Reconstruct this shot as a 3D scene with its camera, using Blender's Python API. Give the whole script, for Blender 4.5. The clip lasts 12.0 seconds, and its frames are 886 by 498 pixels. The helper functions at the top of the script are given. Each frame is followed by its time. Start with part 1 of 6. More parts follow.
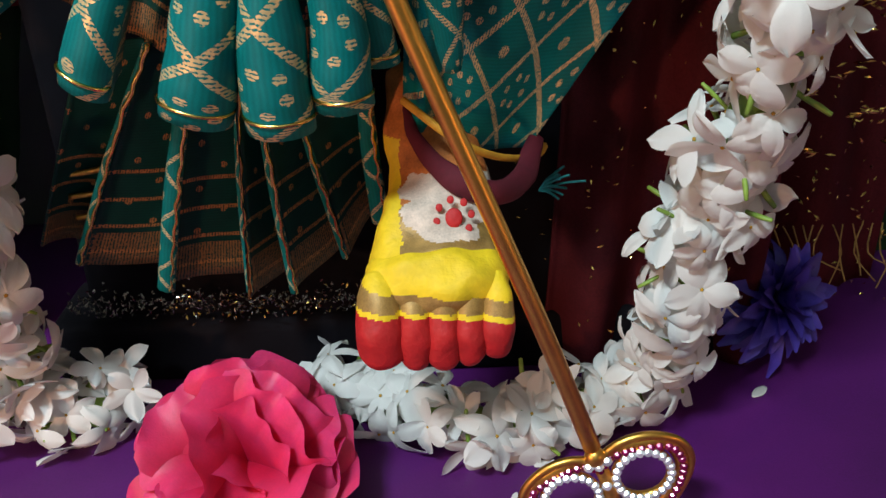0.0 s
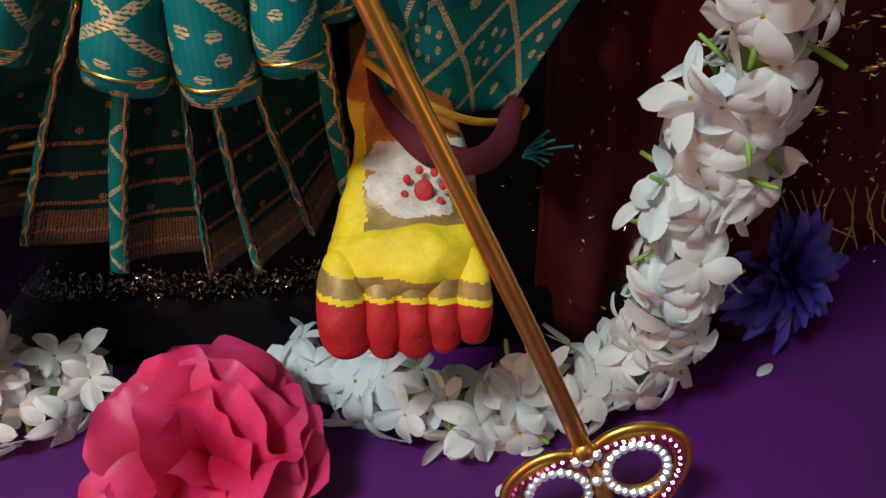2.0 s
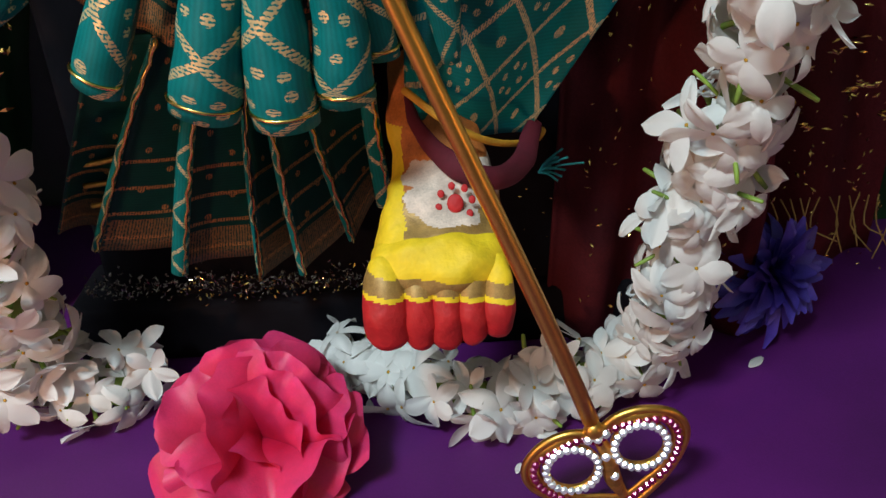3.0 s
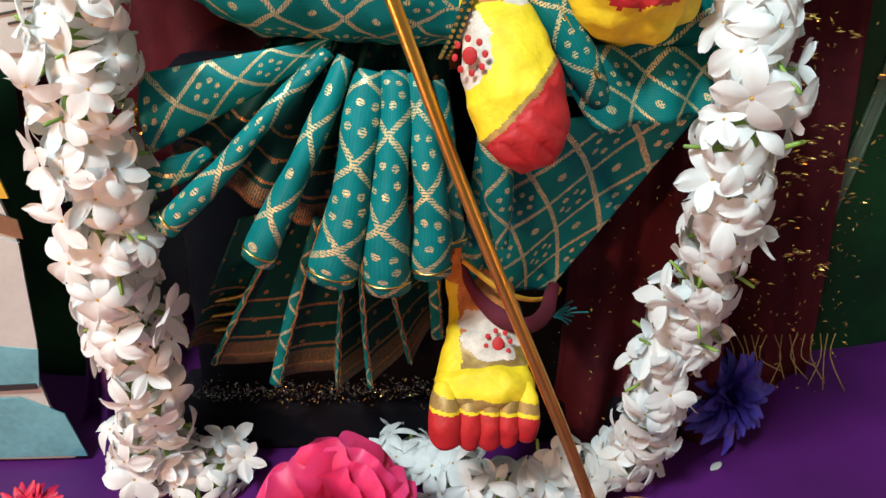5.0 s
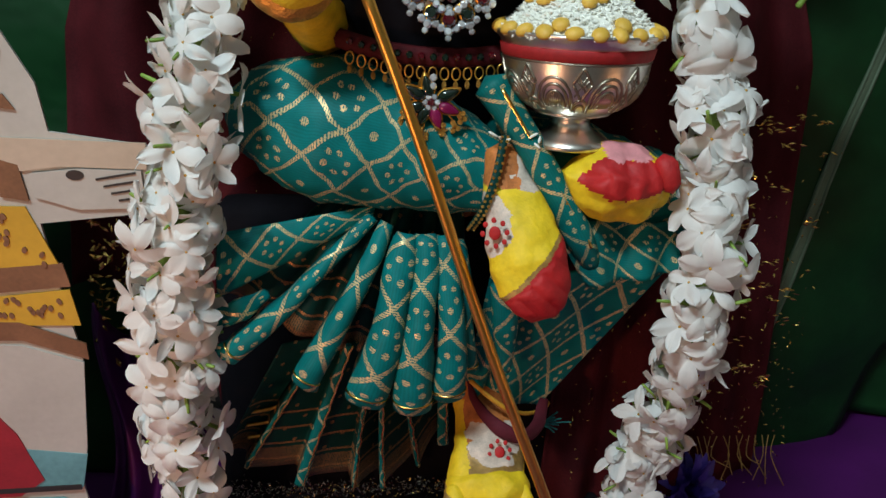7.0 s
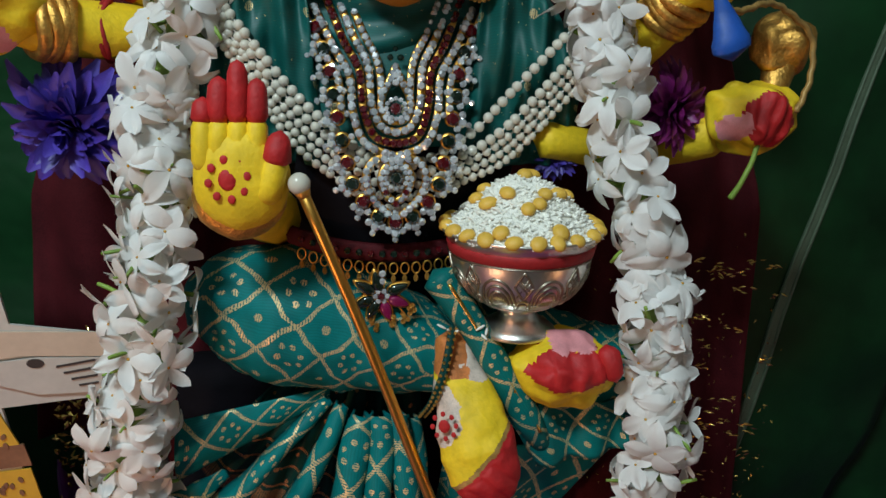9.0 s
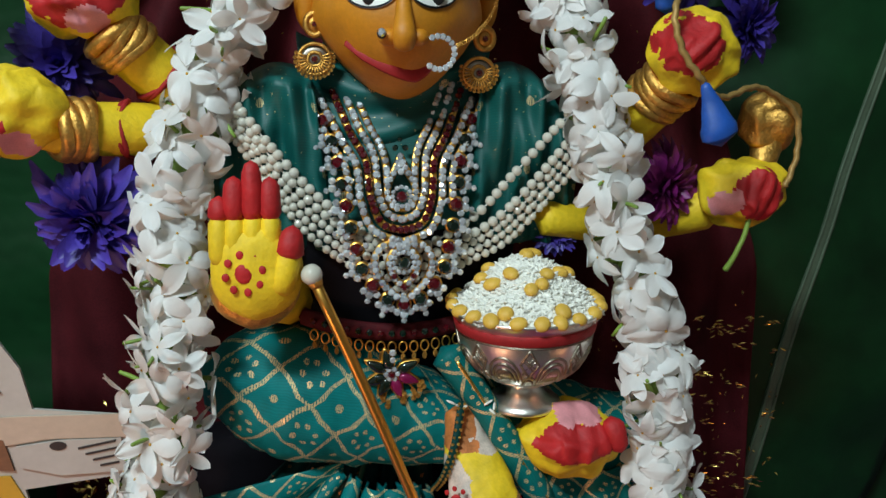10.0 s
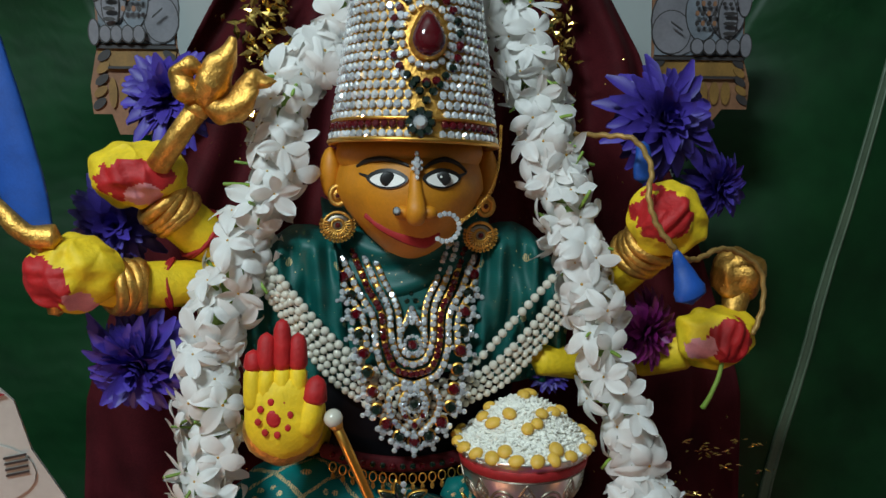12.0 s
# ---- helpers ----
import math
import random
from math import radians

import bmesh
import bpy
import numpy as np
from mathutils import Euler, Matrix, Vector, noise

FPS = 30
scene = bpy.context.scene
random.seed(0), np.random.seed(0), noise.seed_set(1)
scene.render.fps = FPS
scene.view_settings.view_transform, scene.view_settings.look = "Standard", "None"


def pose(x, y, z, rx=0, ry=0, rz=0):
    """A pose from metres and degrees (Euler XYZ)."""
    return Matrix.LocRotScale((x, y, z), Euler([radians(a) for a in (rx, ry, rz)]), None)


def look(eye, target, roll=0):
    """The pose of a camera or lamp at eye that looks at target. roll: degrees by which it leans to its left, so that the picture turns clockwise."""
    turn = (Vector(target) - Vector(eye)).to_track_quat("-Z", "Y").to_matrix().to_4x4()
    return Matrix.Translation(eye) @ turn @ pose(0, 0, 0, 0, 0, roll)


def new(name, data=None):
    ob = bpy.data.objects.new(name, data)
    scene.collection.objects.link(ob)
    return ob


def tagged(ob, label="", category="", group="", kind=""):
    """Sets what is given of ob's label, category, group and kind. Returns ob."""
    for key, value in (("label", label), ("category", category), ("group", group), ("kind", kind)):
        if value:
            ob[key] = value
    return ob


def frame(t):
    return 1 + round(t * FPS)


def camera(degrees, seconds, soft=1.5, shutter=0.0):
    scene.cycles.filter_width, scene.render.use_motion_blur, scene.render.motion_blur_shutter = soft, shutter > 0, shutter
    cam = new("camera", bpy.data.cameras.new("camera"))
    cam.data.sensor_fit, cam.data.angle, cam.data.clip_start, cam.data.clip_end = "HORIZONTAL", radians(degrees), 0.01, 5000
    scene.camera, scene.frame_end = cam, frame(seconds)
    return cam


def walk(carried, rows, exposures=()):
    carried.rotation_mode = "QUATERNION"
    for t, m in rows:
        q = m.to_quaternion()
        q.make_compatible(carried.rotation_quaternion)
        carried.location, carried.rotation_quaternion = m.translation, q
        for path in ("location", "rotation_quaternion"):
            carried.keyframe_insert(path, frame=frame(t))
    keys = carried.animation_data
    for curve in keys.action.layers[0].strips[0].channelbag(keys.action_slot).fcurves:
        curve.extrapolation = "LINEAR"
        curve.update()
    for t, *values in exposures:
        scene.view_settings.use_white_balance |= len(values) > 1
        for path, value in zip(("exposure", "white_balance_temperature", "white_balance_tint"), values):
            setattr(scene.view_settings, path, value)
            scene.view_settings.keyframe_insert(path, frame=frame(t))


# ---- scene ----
cam = camera(54.9, 12.0)
PATH = [
    (0, (-0.005, 0.02, 0.219), (0.036, 1.797, -0.698), -1.4),
    (0.5, (-0.003, 0.036, 0.207), (0.033, 1.785, -0.762), -2.2),
    (1, (0.003, 0.065, 0.206), (0.034, 1.809, -0.774), -2.2),
    (1.5, (0.002, 0.066, 0.203), (0.032, 1.809, -0.777), -2.2),
    (2, (0.006, 0.044, 0.21), (0.027, 1.78, -0.782), -2.5),
    (2.5, (0.007, 0.031, 0.216), (0.025, 1.768, -0.775), -2.6),
    (2.7, (0.003, 0.025, 0.221), (0.021, 1.762, -0.771), -2.7),
    (4.3, (-0.017, -0.042, 0.271), (0.016, 1.732, -0.653), -1.1),
    (4.5, (-0.023, -0.051, 0.279), (0.022, 1.735, -0.62), -0.6),
    (5, (-0.035, -0.067, 0.296), (0.049, 1.761, -0.512), 0.3),
    (5.5, (-0.052, -0.087, 0.32), (0.071, 1.77, -0.411), 0.7),
    (6, (-0.062, -0.108, 0.321), (0.103, 1.76, -0.373), 1.4),
    (6.5, (-0.068, -0.122, 0.337), (0.122, 1.754, -0.33), 1.8),
    (6.7, (-0.071, -0.122, 0.342), (0.136, 1.755, -0.316), 2.2),
    (8.3, (-0.077, -0.122, 0.387), (0.157, 1.772, -0.211), 2.6),
    (8.5, (-0.072, -0.117, 0.394), (0.168, 1.78, -0.19), 2.3),
    (9, (-0.059, -0.116, 0.412), (0.19, 1.794, -0.128), 1.6),
    (9.5, (-0.055, -0.121, 0.42), (0.198, 1.797, -0.087), 1.0),
    (10, (-0.062, -0.125, 0.436), (0.182, 1.805, -0.03), 0.0),
    (10.5, (-0.063, -0.132, 0.447), (0.178, 1.806, 0.016), -0.5),
    (11, (-0.063, -0.142, 0.461), (0.174, 1.805, 0.073), -0.6),
    (11.5, (-0.067, -0.158, 0.472), (0.167, 1.802, 0.149), -0.4),
    (12, (-0.068, -0.168, 0.474), (0.169, 1.8, 0.208), -0.0),
]
EXPOSURES = [(0.0, -0.25), (0.5, -0.05), (1.0, -0.75), (1.5, -0.43), (2.0, -0.52), (2.5, -0.49), (4.3, 0.0), (5.0, 0.1), (5.5, 0.15), (6.0, 0.08), (6.5, -0.55), (8.5, -1.05), (9.0, -1.05), (9.5, -0.91), (10.5, -0.85), (11.0, -0.7), (11.5, -1.25), (12.0, -1.13)]
walk(cam, [(t, look(eye, target, roll)) for t, eye, target, roll in PATH], EXPOSURES)

# ---- light ----
world = bpy.data.worlds.new("room_dusk")
scene.world = world
world.use_nodes = True
world.node_tree.nodes["Background"].inputs[0].default_value = (0.55, 0.7, 1.0, 1)
world.node_tree.nodes["Background"].inputs[1].default_value = 0.006


def lamp(name, kind, at, target, power, colour, size):
    data = bpy.data.lights.new(name, kind)
    data.energy, data.color = power, colour
    if kind == "AREA":
        data.shape, data.size, data.size_y = "RECTANGLE", size, size * 0.35
    else:
        data.shadow_soft_size = size
    ob = new(name, data)
    ob.matrix_world = look(at, target)
    return ob


lamp("tube_key_and_fill", "AREA", (-0.46, -0.46, 1.12), (-0.03, 0.25, 0.22), 21, (0.76, 0.94, 1.0), 0.30)
# unseen fill lamp, added to lift the darks by bounce off ceiling and walls
lamp("tube_key_and_fill", "AREA", (-0.46, -0.48, 1.14), (-0.7, -1.3, 1.9), 30, (0.76, 0.94, 1.0), 0.30)
lamp("oil_lamp_flame", "POINT", (-0.30, -0.04, 0.11), (0, 0, 0), 2.7, (1.0, 0.50, 0.28), 0.014)
lamp("oil_lamp_flame", "POINT", (0.34, -0.02, 0.10), (0, 0, 0), 0.5, (1.0, 0.46, 0.2), 0.012)


# ---- materials ----
def material(name, colour, rough=0.6, metal=0.0, vary=0.25, scale=60.0, bump=0.15, fine=None, sheen=0.0, coat=0.0,
             spread=0.0, clear=0.0, flesh=0.0, pale=None):
    """A surface with blotches at one scale, grain at a finer one, relief from both, and a shift from piece to piece."""
    m = bpy.data.materials.new(name)
    m.use_nodes = True
    t = m.node_tree
    b = t.nodes["Principled BSDF"]
    co = t.nodes.new("ShaderNodeTexCoord")
    big = t.nodes.new("ShaderNodeTexNoise")
    big.inputs["Scale"].default_value, big.inputs["Detail"].default_value = scale, 4
    small = t.nodes.new("ShaderNodeTexNoise")
    small.inputs["Scale"].default_value, small.inputs["Detail"].default_value = fine or scale * 9, 2
    t.links.new(co.outputs["Object"], big.inputs["Vector"])
    t.links.new(co.outputs["Object"], small.inputs["Vector"])
    add = t.nodes.new("ShaderNodeMath")
    add.operation, add.inputs[1].default_value = "MULTIPLY_ADD", 0.7
    t.links.new(big.outputs["Fac"], add.inputs[0])
    half = t.nodes.new("ShaderNodeMath")
    half.operation, half.inputs[1].default_value = "MULTIPLY", 0.3
    t.links.new(small.outputs["Fac"], half.inputs[0])
    t.links.new(half.outputs[0], add.inputs[2])
    ramp = t.nodes.new("ShaderNodeMapRange")
    ramp.inputs["From Min"].default_value, ramp.inputs["From Max"].default_value = 0.3, 0.7
    ramp.inputs["To Min"].default_value, ramp.inputs["To Max"].default_value = 1 - vary, 1 + vary
    t.links.new(add.outputs[0], ramp.inputs["Value"])
    hsv = t.nodes.new("ShaderNodeHueSaturation")
    hsv.inputs["Color"].default_value = (*colour, 1)
    value = ramp.outputs[0]
    if spread:
        info = t.nodes.new("ShaderNodeObjectInfo")
        geo = t.nodes.new("ShaderNodeNewGeometry")
        s = t.nodes.new("ShaderNodeMath")
        s.operation = "ADD"
        t.links.new(info.outputs["Random"], s.inputs[0])
        t.links.new(geo.outputs["Random Per Island"], s.inputs[1])
        r = t.nodes.new("ShaderNodeMapRange")
        r.inputs["From Max"].default_value = 2.0
        r.inputs["To Min"].default_value, r.inputs["To Max"].default_value = 1 - spread, 1 + spread
        t.links.new(s.outputs[0], r.inputs["Value"])
        mul = t.nodes.new("ShaderNodeMath")
        mul.operation = "MULTIPLY"
        t.links.new(value, mul.inputs[0])
        t.links.new(r.outputs[0], mul.inputs[1])
        value = mul.outputs[0]
    t.links.new(value, hsv.inputs["Value"])
    t.links.new(hsv.outputs[0], b.inputs["Base Color"])
    b.inputs["Roughness"].default_value, b.inputs["Metallic"].default_value = rough, metal
    b.inputs["Sheen Weight"].default_value, b.inputs["Coat Weight"].default_value = sheen, coat
    b.inputs["Transmission Weight"].default_value = clear
    if flesh:
        b.inputs["Subsurface Weight"].default_value, b.inputs["Subsurface Scale"].default_value = 0.6, flesh
        b.inputs["Subsurface Radius"].default_value = (1.0, 0.9, 0.75)
    if pale:
        uv = t.nodes.new("ShaderNodeUVMap")
        sep = t.nodes.new("ShaderNodeSeparateXYZ")
        t.links.new(uv.outputs[0], sep.inputs[0])
        fade = t.nodes.new("ShaderNodeMapRange")
        fade.inputs["From Min"].default_value, fade.inputs["From Max"].default_value = 0.35, 1.05
        t.links.new(sep.outputs[1], fade.inputs["Value"])
        mix = t.nodes.new("ShaderNodeMix")
        mix.data_type = "RGBA"
        mix.inputs["A"].default_value, mix.inputs["B"].default_value = (*colour, 1), (*pale, 1)
        t.links.new(fade.outputs[0], mix.inputs["Factor"])
        t.links.new(mix.outputs["Result"], hsv.inputs["Color"])
    if bump:
        n = t.nodes.new("ShaderNodeBump")
        n.inputs["Strength"].default_value, n.inputs["Distance"].default_value = bump, 0.0006
        t.links.new(add.outputs[0], n.inputs["Height"])
        t.links.new(n.outputs[0], b.inputs["Normal"])
    return m


def sari_silk(name, colour, cell=0.021, gold=(0.80, 0.58, 0.28), style="grid"):
    """Green silk with a woven gold grid, a dot in one cell and six dots in the next, read along the cloth's own UV in metres."""
    m = material(name, colour, rough=0.5, vary=0.22, scale=90, bump=0.3, fine=2200)
    m.node_tree.nodes["Principled BSDF"].inputs["Specular IOR Level"].default_value = 0.16
    t = m.node_tree
    b = t.nodes["Principled BSDF"]
    base = b.inputs["Base Color"].links[0].from_socket

    def num(op, a, c=None, d=None):
        n = t.nodes.new("ShaderNodeMath")
        n.operation = op
        for i, v in enumerate((a, c, d)):
            if v is None:
                continue
            if isinstance(v, (int, float)):
                n.inputs[i].default_value = v
            else:
                t.links.new(v, n.inputs[i])
        return n.outputs[0]

    uv = t.nodes.new("ShaderNodeUVMap")
    wob = t.nodes.new("ShaderNodeTexNoise")
    wob.inputs["Scale"].default_value = 160
    t.links.new(uv.outputs[0], wob.inputs["Vector"])
    sep = t.nodes.new("ShaderNodeSeparateXYZ")
    t.links.new(uv.outputs[0], sep.inputs[0])
    shake = num("MULTIPLY", num("SUBTRACT", wob.outputs["Fac"], 0.5), 0.05)
    u = num("ADD", num("DIVIDE", num("ADD", sep.outputs[0], sep.outputs[1]), cell * 1.414), shake)
    v = num("ADD", num("DIVIDE", num("SUBTRACT", sep.outputs[0], sep.outputs[1]), cell * 1.414), shake)
    fu, fv = num("SUBTRACT", num("FRACT", u), 0.5), num("SUBTRACT", num("FRACT", v), 0.5)
    line = num("GREATER_THAN", num("MAXIMUM", num("ABSOLUTE", fu), num("ABSOLUTE", fv)), 0.45)
    odd = num("GREATER_THAN", num("FRACT", num("MULTIPLY", num("ADD", num("FLOOR", u), num("FLOOR", v)), 0.5)), 0.25)
    r0 = num("SQRT", num("ADD", num("MULTIPLY", fu, fu), num("MULTIPLY", fv, fv)))
    one = num("LESS_THAN", r0, 0.10)
    gu, gv = num("SUBTRACT", num("ABSOLUTE", fu), 0.2), num("SUBTRACT", num("ABSOLUTE", fv), 0.13)
    hu = num("SUBTRACT", num("ABSOLUTE", fv), 0.27)
    many = num("LESS_THAN", num("SQRT", num("ADD", num("MULTIPLY", gu, gu), num("MULTIPLY", gv, gv))), 0.068)
    more = num("LESS_THAN", num("SQRT", num("ADD", num("MULTIPLY", fu, fu), num("MULTIPLY", hu, hu))), 0.068)
    dots = num("ADD", num("MULTIPLY", odd, num("MAXIMUM", many, more)), num("MULTIPLY", num("SUBTRACT", 1, odd), one))
    mask = num("MINIMUM", num("ADD", line, dots), 1)
    if style == "fleck":
        spot = t.nodes.new("ShaderNodeTexNoise")
        spot.inputs["Scale"].default_value = 520
        t.links.new(uv.outputs[0], spot.inputs["Vector"])
        mask = num("MAXIMUM", num("GREATER_THAN", spot.outputs["Fac"], 0.70), num("MULTIPLY", one, odd))
    if style == "border":
        band = num("FRACT", num("DIVIDE", sep.outputs[1], 0.0125))
        near = num("MULTIPLY", num("GREATER_THAN", sep.outputs[1], 0.048), num("LESS_THAN", band, 0.13))
        near = num("MAXIMUM", near, num("MULTIPLY", num("GREATER_THAN", sep.outputs[1], 0.079), 0.5))
        mask = num("MINIMUM", num("ADD", near, num("MULTIPLY", one, num("LESS_THAN", sep.outputs[1], 0.075))), 1)
    thread = t.nodes.new("ShaderNodeTexWave")
    thread.inputs["Scale"].default_value, thread.inputs["Distortion"].default_value = 330, 2.0
    t.links.new(uv.outputs[0], thread.inputs["Vector"])
    grain = t.nodes.new("ShaderNodeTexNoise")
    grain.inputs["Scale"].default_value = 1300
    t.links.new(uv.outputs[0], grain.inputs["Vector"])
    mask = num("MULTIPLY", mask, num("GREATER_THAN", num("ADD", num("MULTIPLY", thread.outputs["Fac"], 0.35), num("MULTIPLY", grain.outputs["Fac"], 1.2)), 0.70))
    weave = t.nodes.new("ShaderNodeTexWave")
    weave.bands_direction = "Y"
    weave.inputs["Scale"].default_value, weave.inputs["Distortion"].default_value = 260, 1.5
    t.links.new(uv.outputs[0], weave.inputs["Vector"])
    hsv = base.node
    old = hsv.inputs["Value"].links[0].from_socket
    t.links.new(num("MULTIPLY", old, num("ADD", 0.90, num("MULTIPLY", weave.outputs["Fac"], 0.18))), hsv.inputs["Value"])
    # strength of the gold varies at random along the weave
    gold_tone = t.nodes.new("ShaderNodeTexNoise")
    gold_tone.inputs["Scale"].default_value = 420
    t.links.new(uv.outputs[0], gold_tone.inputs["Vector"])
    mask = num("MULTIPLY", mask, num("MULTIPLY_ADD", gold_tone.outputs["Fac"], 1.1, 0.25))
    mask = num("MINIMUM", mask, 1)
    mix = t.nodes.new("ShaderNodeMix")
    mix.data_type = "RGBA"
    t.links.new(mask, mix.inputs["Factor"])
    t.links.new(base, mix.inputs["A"])
    mix.inputs["B"].default_value = (*gold, 1)
    t.links.new(mix.outputs["Result"], b.inputs["Base Color"])
    t.links.new(num("MULTIPLY", mask, 0.45), b.inputs["Metallic"])
    t.links.new(num("SUBTRACT", 0.52, num("MULTIPLY", mask, 0.15)), b.inputs["Roughness"])
    return m


M = dict(
    purple=material("purple_satin", (0.080, 0.005, 0.108), 0.55, vary=0.3, scale=14, fine=1400, bump=0.25),
    velvet=material("black_velvet", (0.006, 0.005, 0.007), 0.85, vary=0.3, scale=50, bump=0.2),
    maroon=material("maroon_net", (0.068, 0.008, 0.011), 0.7, vary=0.5, scale=30, fine=900, bump=0.4),
    # leaf green is darkened to carry the shade behind the shrine
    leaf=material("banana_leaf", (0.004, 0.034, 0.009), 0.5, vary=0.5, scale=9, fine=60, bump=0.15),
    rib=material("leaf_midrib", (0.09, 0.13, 0.08), 0.5, vary=0.2),
    room=material("room_paint", (0.62, 0.60, 0.56), 0.85, vary=0.06, scale=4, bump=0.1),
    wall=material("room_plaster", (0.36, 0.39, 0.385), 0.85, vary=0.06, scale=4, bump=0.1),
    floor=material("room_floor", (0.2, 0.18, 0.16), 0.5, vary=0.1, scale=5),
    sari=sari_silk("green_silk", (0.001, 0.150, 0.152), cell=0.0195),
    sari_small=sari_silk("green_silk_small", (0.001, 0.125, 0.118), cell=0.016),
    # dark hem cloth; on skirt and pleat lining it also carries the shade
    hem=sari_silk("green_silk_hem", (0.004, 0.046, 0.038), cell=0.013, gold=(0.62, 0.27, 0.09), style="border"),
    brocade=sari_silk("green_brocade", (0.001, 0.085, 0.074), style="fleck"),
    wine=material("wine_cloth", (0.095, 0.003, 0.014), 0.85, vary=0.3),
    yellow=material("yellow_paint", (0.78, 0.53, 0.012), 0.65, vary=0.2, scale=85, bump=1.0, fine=420),
    red=material("red_paint", (0.44, 0.010, 0.012), 0.65, vary=0.22, scale=110, bump=1.0, fine=500),
    pink=material("pink_paint", (0.72, 0.28, 0.3), 0.6, vary=0.15, scale=150, bump=0.4),
    face=material("ochre_paint", (0.54, 0.200, 0.006), 0.55, vary=0.2, scale=70, bump=0.5),
    clay=material("worn_orange_clay", (0.50, 0.15, 0.03), 0.7, vary=0.45, scale=130, bump=0.7),
    chalk=material("chipped_white", (0.62, 0.5, 0.42), 0.7, vary=0.35, scale=160, bump=0.6),
    ochre=material("brown_gold_paint", (0.36, 0.21, 0.06), 0.5, vary=0.4, scale=240, bump=0.5, metal=0.3),
    black=material("black_paint", (0.01, 0.009, 0.009), 0.5, vary=0.2),
    white=material("white_paint", (0.78, 0.76, 0.72), 0.5, vary=0.06),
    gold=material("gold_leaf", (0.66, 0.36, 0.085), 0.5, 1.0, vary=0.35, scale=240, bump=1.0, fine=900),
    rod=material("gold_tube", (0.80, 0.43, 0.09), 0.36, 1.0, vary=0.12, scale=90, bump=0.1),
    silver=material("silver", (0.78, 0.74, 0.68), 0.32, 1.0, vary=0.12, scale=120, bump=0.3),
    dark=material("dark_silver", (0.34, 0.29, 0.23), 0.4, 1.0, vary=0.3, scale=200),
    # base colour shifts from stone to stone to stand in for sparkle
    crystal=material("crystal_stone", (0.90, 0.94, 0.98), 0.07, 0.6, vary=0.2, scale=300, bump=0, spread=0.6, coat=1.0),
    ruby=material("ruby_stone", (0.075, 0.002, 0.006), 0.08, 0.0, vary=0.2, coat=1.0, bump=0),
    emerald=material("green_stone", (0.003, 0.012, 0.007), 0.1, 0.0, vary=0.2, coat=1.0, bump=0),
    magenta=material("magenta_stone", (0.20, 0.005, 0.06), 0.15, 0.2, vary=0.3, coat=0.6, bump=0, spread=0.4),
    pearl=material("pearl", (0.60, 0.57, 0.48), 0.12, vary=0.06, coat=1.0, bump=0),
    petal=material("white_petal", (0.90, 0.88, 0.86), 0.5, vary=0.05, scale=200, bump=0.25, spread=0.04),
    green=material("flower_stalk", (0.17, 0.27, 0.04), 0.5, vary=0.3, spread=0.3),
    rose=material("pink_petal", (0.56, 0.006, 0.050), 0.5, vary=0.16, scale=120, bump=0.35, spread=0.12, pale=(0.78, 0.048, 0.19), flesh=0.003),
    violet=material("violet_petal", (0.05, 0.028, 0.27), 0.5, vary=0.3, scale=150, spread=0.35),
    plum=material("plum_petal", (0.20, 0.012, 0.14), 0.5, vary=0.3, scale=150, spread=0.35),
    blue=material("blue_paint", (0.01, 0.075, 0.36), 0.5, vary=0.2, scale=90, bump=0.4),
    rice=material("rice", (0.84, 0.82, 0.74), 0.5, vary=0.06, spread=0.1),
    dal=material("split_pea", (0.74, 0.44, 0.06), 0.5, vary=0.12, scale=200, bump=0.2, spread=0.12),
    thread=material("red_thread", (0.34, 0.010, 0.012), 0.7, vary=0.2, scale=400),
    mustard=material("yellow_thread", (0.6, 0.3, 0.02), 0.7, vary=0.2, scale=400, bump=0.6),
    teal=material("teal_thread", (0.02, 0.25, 0.25), 0.6, vary=0.3, scale=300),
    cream=material("printed_cream", (0.56, 0.44, 0.34), 0.6, vary=0.12, scale=30),
    paper=material("printed_white", (0.50, 0.47, 0.43), 0.6, vary=0.10, scale=30),
    sun=material("printed_yellow", (0.60, 0.34, 0.03), 0.6, vary=0.12, scale=30),
    brown=material("printed_brown", (0.22, 0.10, 0.05), 0.6, vary=0.3, scale=60),
    # card gold and both greys are darkened for the shade around the cards
    tan=material("printed_gold", (0.21, 0.11, 0.024), 0.6, vary=0.35, scale=70),
    slate=material("printed_pale_grey", (0.155, 0.148, 0.165), 0.6, vary=0.25, scale=50),
    sky=material("printed_teal", (0.14, 0.34, 0.38), 0.6, vary=0.3, scale=30),
    grey=material("printed_grey", (0.15, 0.165, 0.19), 0.6, vary=0.25, scale=60),
    ink=material("printed_ink", (0.03, 0.025, 0.025), 0.6, vary=0.2),
    crimson=material("printed_red", (0.32, 0.02, 0.03), 0.6, vary=0.2),
    tinsel=material("gold_tinsel", (0.75, 0.5, 0.14), 0.25, 1.0, vary=0.3, scale=300, bump=0, spread=0.4),
    sequin=material("dark_sequin", (0.20, 0.18, 0.16), 0.16, 0.9, vary=0.4, scale=300, bump=0, spread=0.9),
)


M["velvet"].node_tree.nodes["Principled BSDF"].inputs["Specular IOR Level"].default_value = 0.08
M["maroon"].node_tree.nodes["Principled BSDF"].inputs["Specular IOR Level"].default_value = 0.12
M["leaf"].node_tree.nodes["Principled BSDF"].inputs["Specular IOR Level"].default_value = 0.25
